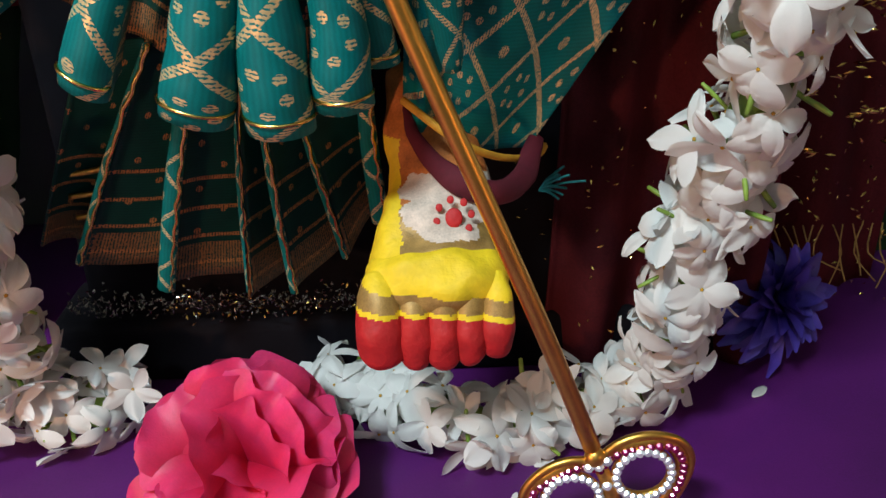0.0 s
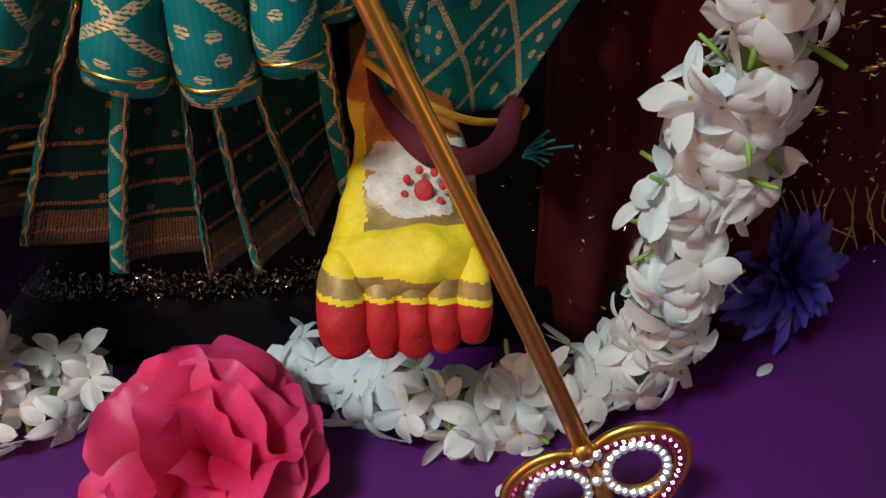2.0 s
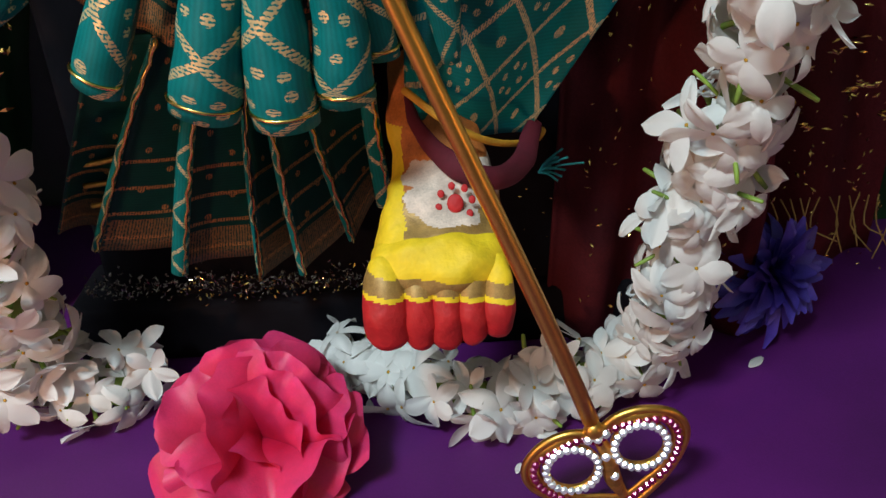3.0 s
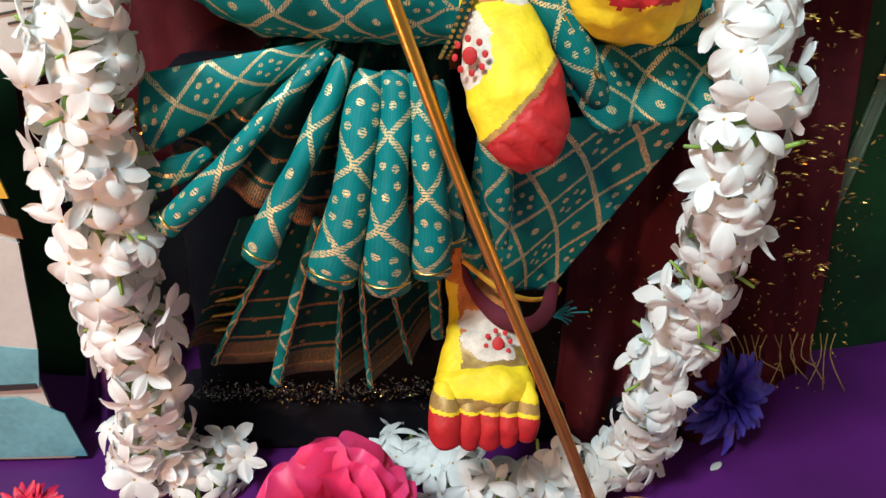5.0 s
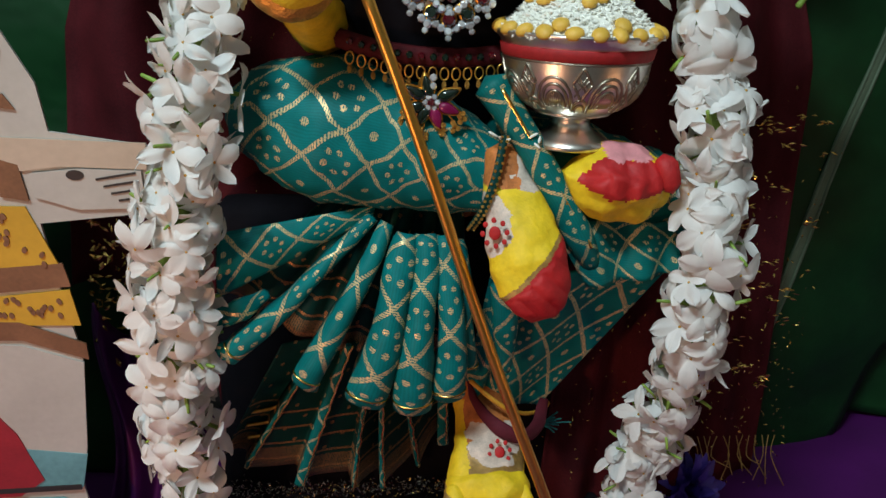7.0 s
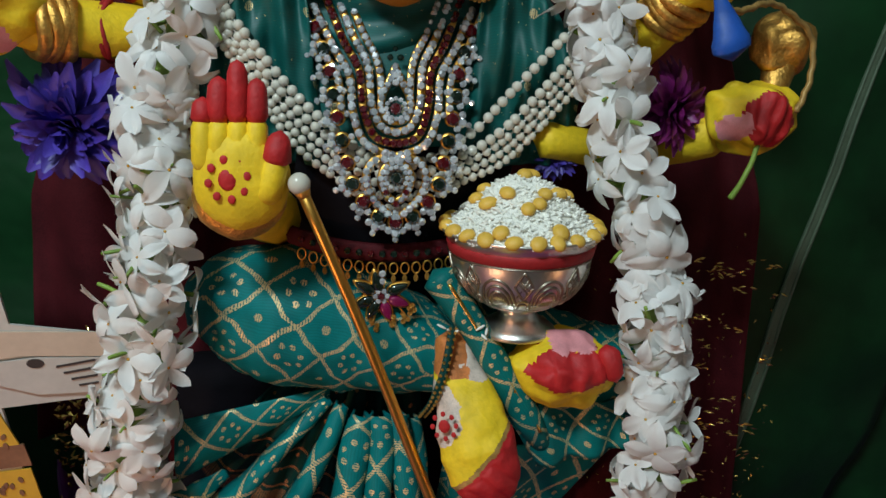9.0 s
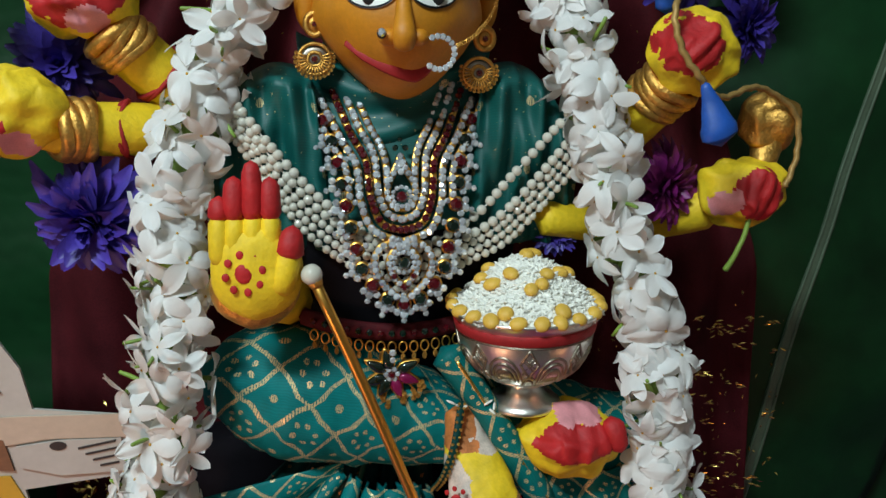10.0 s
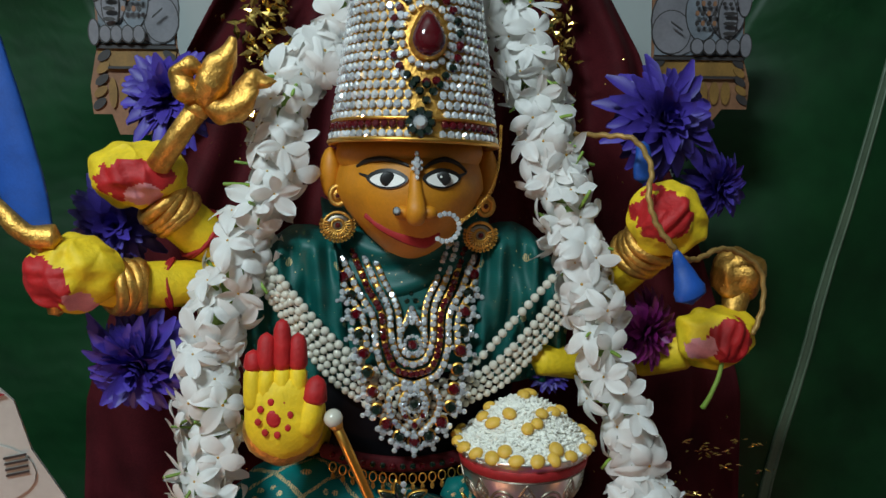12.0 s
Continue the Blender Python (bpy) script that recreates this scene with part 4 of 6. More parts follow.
for x0, z0 in ((-0.1245, 0.190), (-0.1265, 0.172)):
    bm = bmesh.new()
    tube(bm, spline([(x0 + 0.012, 0.258, z0 + 0.006), (x0, 0.2505, z0), (x0 - 0.012, 0.252, z0 - 0.006)], 5), [0.003, 0.0055, 0.003], 14, flat=0.6, uv=0.007, lump=0.0016)
    part("fold_end", bm, M["sari"], sari)
# hanging skirt pleats
bm = bmesh.new()
ridge = [(-0.1080, -0.1430, 0.0830), (-0.0870, -0.1302, 0.0758), (-0.0735, -0.1008, 0.0642), (-0.0605, -0.0704, 0.0617), (-0.0560, -0.0541, 0.0608), (-0.0470, -0.0341, 0.0747), (-0.0225, -0.0205, 0.0887)]


def skirt(u, v):
    k = u * (len(ridge) - 1)
    i = min(int(k), len(ridge) - 2)
    s = k - i
    xt, xb, zb = (ridge[i][c] + (ridge[i + 1][c] - ridge[i][c]) * s for c in range(3))
    fold = 0.017 * (min(1, s * 1.15) ** 0.7) * (1 if s < 0.93 else (1 - s) / 0.07)
    z = 0.158 + (zb - 0.158) * v + 0.0015 * math.sin(u * 22) * v
    return Vector((xt + (xb - xt) * v, 0.281 + 0.016 * v + fold * (0.5 + 0.5 * v), z))


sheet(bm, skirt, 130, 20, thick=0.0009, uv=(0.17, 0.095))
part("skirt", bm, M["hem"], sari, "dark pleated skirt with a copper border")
# brighter silk along the ridges stands in for light catching them
for (xt, xb, zb), w in zip(ridge[1:], (0.0014, 0.0030, 0.0012, 0.0014, 0.0012, 0.0030)):
    bm = bmesh.new()
    tube(bm, spline([(xt, 0.2800, 0.158), ((xt + xb) / 2 - 0.001, 0.2865, (0.158 + zb) / 2), (xb, 0.2955, zb)], 8), [w * 0.7, w, w * 1.1], 8, flat=0.5, uv=0.003)
    edge = part("pleat_edge", bm, M["sari_small"], sari)
    bm = bmesh.new()
    tube(bm, [p + Vector((w * 0.6 + 0.0004 * math.sin(q * 1.9), -0.0012, 0)) for q, p in enumerate(spline([(xt, 0.2800, 0.158), ((xt + xb) / 2 - 0.001, 0.2865, (0.158 + zb) / 2), (xb, 0.2955, zb)], 16))], [0.0008, 0.0005], 6, lump=0.0006)
    part("gold_thread", bm, M["tinsel"], edge, "gold thread along the pleat")
for k in range(3):
    bm = bmesh.new()
    tube(bm, spline([(-0.129, 0.3005 - 0.002 * k, 0.092 + 0.009 * k), (-0.117, 0.302 - 0.002 * k, 0.093 + 0.009 * k), (-0.1015, 0.3065 - 0.002 * k, 0.095 + 0.010 * k)], 5), 0.0011, 6)
    part("border_line", bm, M["gold"], sari, "copper border line")
# drape at the side of the standing leg
bm = bmesh.new()


def drape(u, v):
    a = Vector((-0.006, 0.254, 0.206)).lerp(Vector((0.080, 0.246, 0.219)), u)
    b = Vector((-0.010, 0.288, 0.131)).lerp(Vector((0.0305, 0.286, 0.1195)), u)
    p = a.lerp(b, v)
    p.z -= 0.006 * math.sin(math.pi * u) * v
    p.y += 0.004 * math.sin(u * 9 + 1) * (1 - 0.4 * v) - 0.010 * math.exp(-((u - 0.10) / 0.07) ** 2)
    return p


sheet(bm, drape, 50, 36, thick=0.0011, uv=(0.085, 0.09))
part("side_drape", bm, M["sari"], sari)
bm = bmesh.new()
tube(bm, spline([(-0.0015, 0.246, 0.205), (0.0015, 0.2495, 0.18), (0.0045, 0.258, 0.153)], 6), [0.0065, 0.0062, 0.0025], 12, flat=0.6, uv=0.006)
part("side_fold", bm, M["sari"], sari)
bm = bmesh.new()
tube(bm, spline([(-0.0105, 0.2820, 0.1350), (-0.0050, 0.2720, 0.1245), (0.0055, 0.2620, 0.1175), (0.0180, 0.2630, 0.1125), (0.0280, 0.2730, 0.1150), (0.0325, 0.2830, 0.1230)], 8),
     [0.0010, 0.0030, 0.0040, 0.0044, 0.0044, 0.0024], 14, flat=0.5, lump=0.0008)
part("wine_lining", bm, M["wine"], sari, "wine red lining at the ankle")

# ---- threads at the ankle ----
bm = bmesh.new()
tube(bm, spline([(-0.0105, 0.272, 0.1405), (0.004, 0.264, 0.131), (0.018, 0.270, 0.122), (0.032, 0.283, 0.1165), (0.036, 0.287, 0.119)], 6), 0.0013, 8, flat=0.6)
solo("yellow_thread", bm, M["mustard"], "mustard yellow thread tied round the ankle", "thread")
tassel = thing("thread_tassel", (0.044, 0.294, 0.103), "frayed teal thread end hanging from the cloth", "thread")
for k in range(14):
    bm = bmesh.new()
    a = Vector((0.036, 0.297, 0.098))
    e = a + Vector((rng.uniform(0.004, 0.016), rng.uniform(-0.006, 0.0), rng.uniform(-0.002, 0.011)))
    tube(bm, spline([a, a.lerp(e, 0.5) + Vector((0, 0, 0.001)), e], 3), 0.00045, 5)
    part("strand", bm, M["teal"], tassel)
band = thing("anklet", (-0.012, 0.226, 0.256), "gold edged green band round the folded ankle", "anklet")
bm = bmesh.new()
line = spline([(-0.0085, 0.231, 0.278), (-0.0125, 0.2235, 0.262), (-0.0175, 0.2215, 0.248), (-0.0215, 0.2275, 0.238)], 6)
tube(bm, line, 0.0018, 8, flat=0.5)
part("ribbon", bm, M["hem"], band)
bead_bm = bmesh.new()
ell(bead_bm, (0, 0, 0), (1, 1, 1), n=6)
gold_bead = finish("gold_bead", bead_bm, M["gold"])
for p in line:
    put("bead", gold_bead, p + Vector((-0.0012, -0.0012, 0)), 0.0007, band)
    put("bead", gold_bead, p + Vector((0.0013, -0.0012, 0)), 0.0007, band)

# ---- garland of white flowers ----


def flower_mesh(name, seed, petals):
    """A white five-petalled bloom of radius 1 that looks along -y: broad pointed petals, overlapping like a pinwheel."""
    r = random.Random(seed)
    bm = bmesh.new()
    droop = r.uniform(-0.45, 0.75)
    for k in range(petals):
        t = 2 * math.pi * (k + r.uniform(-0.16, 0.16)) / petals
        bend, width, twist, long = droop + r.uniform(-0.35, 0.45), r.uniform(0.25, 0.35), r.uniform(-0.25, 0.5), r.uniform(0.95, 1.25)
        cup, curl, skew, crease = r.uniform(-0.12, 0.06), r.uniform(-0.35, 0.5), r.uniform(0.05, 0.3), r.uniform(0.0, 0.10)
        rows = []
        for i in range(8):
            s = i / 7
            w = width * (0.14 + 0.98 * math.sin(math.pi * min(1, s ** 1.15 * 0.97 + 0.02)) ** 0.72) * (1 if s < 1 else 0.12)
            row = []
            for j in (-1, -0.6, -0.2, 0.2, 0.6, 1):
                x = j * w + skew * s * s
                h = cup * (1 - j * j) * math.sin(math.pi * s) + twist * j * w * s + crease * math.cos(j * 5 + seed) * s
                rad = 0.05 + long * (s - 0.10 * max(0, bend) * s * s)
                y = -0.10 + bend * s * s * 0.75 - 0.26 * s * (1 - s) + h + curl * max(0, s - 0.6) ** 2 * 2
                row.append(bm.verts.new((rad * math.cos(t) - x * math.sin(t), y, rad * math.sin(t) + x * math.cos(t))))
            rows.append(row)
        for i in range(7):
            for j in range(5):
                bm.faces.new((rows[i][j], rows[i + 1][j], rows[i + 1][j + 1], rows[i][j + 1]))
    tube(bm, [(0, -0.08, 0), (0, 0.35, 0.02), (0.03, 0.95, 0.04)], [0.09, 0.075, 0.11], 6, mat=1)
    ell(bm, (0, -0.10, 0), (0.05, 0.05, 0.05), 2, n=4)
    return finish(name, bm, [M["petal"], M["green"], M["mustard"]], recalc=False)


def bud_mesh(name):
    bm = bmesh.new()
    tube(bm, [(0, 0, 0), (0.05, -0.5, 0.05), (0.1, -1.0, 0.16), (0.12, -1.35, 0.22)], [0.085, 0.075, 0.09, 0.07], 6, mat=0)
    return finish(name, bm, [M["green"]])


blooms = [flower_mesh("flower", 20 + k, 4 if k == 5 else 5) for k in range(10)]
bud = bud_mesh("bud")
garland = thing("flower_garland", (0.0, 0.29, 0.015), "thick white jasmine garland with green stalks hung round the statue", "garland")
path = spline([(-0.030, 0.300, 0.605), (-0.052, 0.285, 0.565), (-0.0673, 0.27, 0.5292), (-0.0842, 0.265, 0.5067), (-0.0956, 0.26, 0.4763), (-0.1057, 0.255, 0.438),
               (-0.121, 0.25, 0.4028), (-0.132, 0.246, 0.3706), (-0.1325, 0.240, 0.341), (-0.1345, 0.236, 0.3135), (-0.137, 0.232, 0.285),
               (-0.142, 0.232, 0.2585), (-0.151, 0.235, 0.2229), (-0.1515, 0.242, 0.195), (-0.1545, 0.252, 0.158), (-0.157, 0.264, 0.123),
               (-0.156, 0.272, 0.0871), (-0.158, 0.279, 0.0554), (-0.167, 0.290, 0.024), (-0.144, 0.291, 0.015), (-0.124, 0.303, 0.015)], 8)
path2 = spline([(-0.046, 0.306, 0.015), (-0.0192, 0.288, 0.0145), (0.0049, 0.277, 0.0145), (0.0352, 0.277, 0.015), (0.0632, 0.284, 0.018), (0.082, 0.284, 0.034),
                (0.0833, 0.27, 0.0638), (0.0815, 0.263, 0.0917), (0.0855, 0.255, 0.1177), (0.0862, 0.24, 0.1494), (0.0840, 0.226, 0.18), (0.0815, 0.214, 0.208),
                (0.0835, 0.213, 0.2336), (0.083, 0.217, 0.2565), (0.0768, 0.22, 0.2855), (0.0775, 0.225, 0.31), (0.067, 0.23, 0.3415), (0.0568, 0.233, 0.3733),
                (0.0535, 0.236, 0.3965), (0.047, 0.243, 0.424), (0.0408, 0.255, 0.4566), (0.0317, 0.262, 0.4934), (0.0247, 0.265, 0.5161), (0.0154, 0.27, 0.5361),
                (-0.004, 0.285, 0.570), (-0.022, 0.300, 0.605)], 8)
rest = {k: [] for k in range(len(blooms))}
buds, singles = [], 0
for line in (path, path2):
    gone, due, turn = 0.0, 0.0, 0.0
    for a, b in zip(line, line[1:]):
        gone += (b - a).length
        if gone < due:
            continue
        due = gone + 0.0090
        way = (b - a).normalized()
        side = way.cross(Vector((0, -1, 0))).normalized()
        face = side.cross(way)
        turn += 0.55
        for k in range(5):
            t = turn + k * 2 * math.pi / 5 + rng.uniform(-0.25, 0.25)
            out = side * math.cos(t) + face * math.sin(t)
            aim = (out + way * rng.uniform(-0.9, 0.9) + side * rng.uniform(-0.5, 0.5) + Vector((0, -0.3, 0.1))).normalized()
            p = a + out * rng.uniform(0.0055, 0.0140) * (1.3 if line is path and a.z < 0.31 else 1.0) + way * rng.uniform(-0.003, 0.003)
            p.z = max(p.z, 0.007)
            m = facing(p, aim, rng.uniform(0.0098, 0.0132), rng.uniform(0, 6.28))
            kind = rng.randrange(len(blooms))
            if p.z < 0.17 and singles < 290:
                ob = under(new("flower", blooms[kind]), garland)
                ob.matrix_basis = m
                singles += 1
            else:
                rest[kind].append(m)
            if rng.random() < 0.22:
                buds.append(facing(a + out * 0.0060, (out + way * rng.uniform(-1, 1)).normalized(), rng.uniform(0.0075, 0.0118), rng.uniform(0, 6)))
    bm = bmesh.new()
    tube(bm, line, 0.0050, 8, lump=0.002)
    part("string", bm, M["green"], garland, "green stalks tied on a string")
for kind, poses in rest.items():
    tagged(under(new("flowers", scatter(blooms[kind], poses)), garland), kind="stuff")
tagged(under(new("buds", scatter(bud, buds)), garland), "green buds and stalks", kind="stuff")

# ---- pink ruffled flower on the cloth ----
pink = thing("pink_flower", (-0.063, 0.25, 0.0), "large ruffled pink flower lying on the purple cloth", "flower")
PC = Vector((-0.069, 0.251, 0.020))
for ring, (n, size, tilt) in enumerate(((5, 0.041, 1.36), (4, 0.042, 0.98), (3, 0.036, 0.55), (2, 0.026, 0.28))):
    for k in range(n):
        r = random.Random(ring * 40 + k)
        t = 2 * math.pi * (k + 0.4 * ring + r.uniform(-0.2, 0.2)) / n
        axis = Vector((0.26, -0.62, 0.70)).normalized()
        s1 = axis.cross(Vector((0, 0, 1))).normalized()
        s2 = axis.cross(s1)
        out = s1 * math.cos(t) + s2 * math.sin(t)
        tang = axis.cross(out)
        tl = tilt + r.uniform(-0.2, 0.2)
        grow = size * 0.86 * r.uniform(0.88, 1.12)
        ph = r.uniform(0, 6)

        def petal(u, v, out=out, tang=tang, tl=tl, grow=grow, ph=ph):
            s, w = v, (u - 0.5) * 2
            bend = tl * (0.55 + 0.55 * s)
            along = out * math.sin(bend) + axis * math.cos(bend)
            up = axis * math.sin(bend) - out * math.cos(bend)
            wid = grow * 0.92 * (0.14 + 0.9 * math.sin(math.pi * 0.5 * min(1, s * 1.15)) ** 0.9)
            edge = grow * s * (1 - 0.12 * w * w - 0.38 * w ** 4 + 0.05 * math.sin(w * 8 + ph) + 0.02 * math.sin(w * 19 + ph))
            ruff = grow * s ** 1.9 * (0.22 * math.sin(w * 2.6 + ph) + 0.09 * math.sin(w * 6.0 + ph * 2) * s + 0.055 * math.sin(w * 15 + ph) * s * s)
            return PC + along * edge + tang * w * wid + up * (ruff + grow * (0.30 * w * w - 0.12) * s)
        bm = bmesh.new()
        sheet(bm, petal, 34, 16)
        for v in bm.verts:
            v.co.z = v.co.z if v.co.z > 0.006 else 0.006 - 0.004 * (1 - math.exp((v.co.z - 0.006) * 120))
        part("petal", bm, M["rose"], pink, recalc=False)
bm = bmesh.new()
ell(bm, PC - Vector((0, -0.012, 0.012)), (0.010, 0.012, 0.010), n=8)
part("calyx", bm, M["green"], pink, "green calyx")

# ---- asters ----


def aster(at, r, way, mat, label, group="violet asters tucked round the statue"):
    ob = thing("aster_flower", at, label, "flower", group)
    axis = Vector(way).normalized()
    s1 = axis.orthogonal().normalized()
    s2 = axis.cross(s1)
    rr = random.Random(int(abs(at[0] * 9000 + at[2] * 700)))
    bm = bmesh.new()
    c = Vector(at)
    for ring in range(6):
        n = 30 - ring * 3
        for k in range(n):
            t = 2 * math.pi * (k + rr.uniform(-0.3, 0.3)) / n
            out = s1 * math.cos(t) + s2 * math.sin(t)
            tl = 1.75 - ring * 0.27 + rr.uniform(-0.38, 0.38)
            long = r * (1.04 - 0.09 * ring) * rr.uniform(0.72, 1.18)
            tang = axis.cross(out)
            vs = []
            for s in (0.12, 0.45, 0.8, 1.0):
                b2 = tl * (0.75 + 0.3 * s)
                p = c + (out * math.sin(b2) + axis * math.cos(b2)) * long * s
                w = r * 0.115 * (1.15 - 0.55 * (s - 0.6) ** 2 / 0.2) * (0.35 if s == 1.0 else 1)
                up = (axis * math.sin(b2) - out * math.cos(b2)) * w * 0.5
                vs.append((bm.verts.new(p - tang * w + up), bm.verts.new(p), bm.verts.new(p + tang * w + up)))
            for a, b in zip(vs, vs[1:]):
                bm.faces.new((a[0], b[0], b[1], a[1]))
                bm.faces.new((a[1], b[1], b[2], a[2]))
    o = part("petals", bm, mat, ob, recalc=False)
    tagged(o, kind="stuff")
    bm = bmesh.new()
    tube(bm, [c, c - axis * r * 0.3, c - axis * r * 0.75], [r * 0.2, r * 0.24, r * 0.08], 8)
    part("calyx", bm, M["green"], ob, "green calyx")
    return ob


VI = "violet blue aster tucked beside the garland"
aster((-0.169, 0.262, 0.362), 0.029, (-0.15, -1, -0.35), M["violet"], VI)
aster((-0.152, 0.285, 0.492), 0.026, (-0.2, -1, 0.35), M["violet"], VI)
aster((-0.184, 0.290, 0.427), 0.025, (0.1, -1, 0.2), M["violet"], VI)
aster((0.108, 0.290, 0.482), 0.033, (0.15, -1, 0.2), M["violet"], VI)
aster((0.145, 0.300, 0.445), 0.022, (0.5, -1, -0.2), M["violet"], VI)
aster((0.089, 0.256, 0.372), 0.022, (0.5, -1, -0.1), M["plum"], "dark plum aster tucked beside the garland")
aster((0.040, 0.262, 0.348), 0.010, (-0.2, -1, 0.5), M["violet"], "small violet aster behind the bowl")
aster((0.140, 0.325, 0.032), 0.028, (0.4, -0.7, 0.5), M["violet"], "violet blue aster lying on the cloth")
aster((-0.218, 0.265, 0.012), 0.016, (0.0, -0.7, 0.6), M["rose"], "small red flower lying on the cloth", "flowers on the cloth")

# ---- crown ----
CX, CY, CZ = -0.0325, 0.248, 0.468
crown = thing("crown", (CX, CY, CZ), "tall silver crown studded with clear, red and dark stones", "crown")


def crown_r(h):
    return 0.0405 - 0.0095 * (h / 0.07) if h < 0.07 else 0.031 * math.sqrt(max(0.02, 1 - ((h - 0.07) / 0.062) ** 2))


LEAN = Matrix.Translation((CX, CY, CZ)) @ Matrix.Rotation(radians(2), 4, "Y") @ Matrix.Rotation(radians(-4), 4, "X")
bm = bmesh.new()
prof = [(crown_r(h) - 0.0012, h) for h in np.linspace(0.0, 0.13, 40)]
lathe(bm, [(0.0375, 0.001)] + prof + [(0.0, 0.1305)], (0, 0, 0), 64)
bm.transform(LEAN)
part("body", bm, M["gold"], crown, "gilded shell")
for h, rad, mat, lab in ((0.001, 0.0013, "rod", "plain gold rim"), (0.0105, 0.0009, "rod", "gold ridge")):
    bm = bmesh.new()
    rr = crown_r(h) + 0.0002
    tube(bm, [(rr * math.cos(t), rr * math.sin(t), h) for t in np.linspace(0, 2 * math.pi, 64, endpoint=False)], rad, 7, closed=True, up=(0, 0, 1))
    bm.transform(LEAN)
    part("rim", bm, M[mat], crown, lab)
clear_gem, red_gem, dark_gem, pink_gem = gem_mesh("crystal", M["crystal"]), gem_mesh("red_stone", M["ruby"]), gem_mesh("dark_stone", M["emerald"]), gem_mesh("magenta_stone", M["magenta"])
poses, reds = [], []
h = 0.0035
while h < 0.127:
    rr = crown_r(h)
    n = max(6, int(2 * math.pi * rr / 0.0039))
    for k in range(n):
        t = 2 * math.pi * (k + 0.5 * (round(h / 0.0045) % 2)) / n
        way = Vector((math.cos(t) + rng.gauss(0, 0.12), math.sin(t) + rng.gauss(0, 0.12), 0.13 + rng.gauss(0, 0.15)))
        p = Vector((rr * math.cos(t), rr * math.sin(t), h))
        front = abs(math.atan2(p.x - 0.002, -p.y))
        if (0.020 < h < 0.072 and front < 0.40 * (1 - abs(h - 0.047) / 0.05)) or (h < 0.017 and front < 0.16):
            continue
        (reds if 0.006 < h < 0.0095 else poses).append(LEAN @ facing(p, way, (0.0019, 0.0016, 0.0021)))
    h += 0.0044
tagged(under(new("crystals", scatter(clear_gem, poses)), crown), "rows of clear stones", kind="stuff")
tagged(under(new("red_stones", scatter(red_gem, reds)), crown), "row of red stones", kind="stuff")


def on_crown(dx, h, lift=0.0):
    t = dx / crown_r(h)
    rr = crown_r(h) + lift
    p = Vector((rr * math.sin(t) + 0.002, -rr * math.cos(t), h))
    return LEAN @ p, (LEAN.to_3x3() @ Vector((math.sin(t), -math.cos(t), 0.13)))


def drop_mesh(name, mat):
    bm = bmesh.new()
    rings = []
    for s, y in ((1.0, 0.2), (0.97, -0.15), (0.75, -0.45), (0.4, -0.62)):
        ring = []
        for k in range(24):
            t = 2 * math.pi * k / 24
            x, z = math.sin(t) * (1 - 0.35 * max(0, math.cos(t))), math.cos(t) * (1.0 if math.cos(t) < 0 else 1.55)
            ring.append(bm.verts.new((x * s * 0.92, y, z * s)))
        rings.append(ring)
    for a, b in zip(rings, rings[1:]):
        for k in range(24):
            bm.faces.new((a[k], a[(k + 1) % 24], b[(k + 1) % 24], b[k]))
    bm.faces.new(rings[-1])
    return finish(name, bm, mat)


p, way = on_crown(0.0005, 0.0455, 0.001)
put("ruby_setting", drop_mesh("ruby_setting", M["rod"]), p, 0.0095, crown, way)
p, way = on_crown(0.0005, 0.0455, 0.0035)
tagged(put("ruby_drop", drop_mesh("ruby_drop", M["ruby"]), p, 0.0082, crown, way), "large red drop stone")
for k in range(20):
    t = 2 * math.pi * k / 20
    p, way = on_crown(0.0112 * math.sin(t), 0.0478 + 0.0142 * math.cos(t), 0.0008)
    put("crystal", clear_gem, p, 0.0018, crown, way)
for k in range(22):
    t = 2 * math.pi * k / 22
    p, way = on_crown(0.0158 * math.sin(t), 0.0465 + 0.0200 * math.cos(t), 0.0008)
    put("dark_stone" if k % 4 < 2 else "red_stone", dark_gem if k % 4 < 2 else red_gem, p, 0.0021, crown, way)
for dx, dh in ((-0.003, 0.0225), (0.003, 0.0225), (0, 0.0185), (0, 0.0255), (-0.006, 0.0255), (0.006, 0.0255)):
    p, way = on_crown(dx, dh, 0.0008)
    put("dark_stone", dark_gem, p, 0.0021, crown, way)
for k in range(8):
    t = 2 * math.pi * k / 8
    p, way = on_crown(-0.0025 + 0.0047 * math.sin(t), 0.0085 + 0.0050 * math.cos(t), 0.0012)
    put("dark_stone", dark_gem, p, 0.0023, crown, way)
p, way = on_crown(-0.0025, 0.0085, 0.0015)
put("crystal", clear_gem, p, 0.0034, crown, way)

# ---- face jewels ----
jewel = thing("forehead_jewel", (-0.0335, 0.213, 0.4605), "small crystal drop hanging on the forehead", "jewel")
for z, s in ((0.4655, 0.0014), (0.463, 0.0018), (0.4602, 0.0022), (0.4572, 0.0017), (0.4548, 0.0013)):
    put("crystal", clear_gem, (-0.0335, 0.2150 + 0.0015 * (z > 0.463), z), (s * 0.8, s, s), jewel, (0, -1, 0.1))
for dx in (-0.0018, 0.0018):
    for z in (0.4615, 0.4588):
        put("crystal", clear_gem, (-0.0335 + dx, 0.2155, z), 0.0010, jewel, (dx * 90, -1, 0))
ring = thing("nose_ring", (-0.0215, 0.208, 0.4335), "crystal set nose ring on a gold chain", "nose ring")
bm = bmesh.new()
RC = Vector((-0.0215, 0.2075, 0.4330))
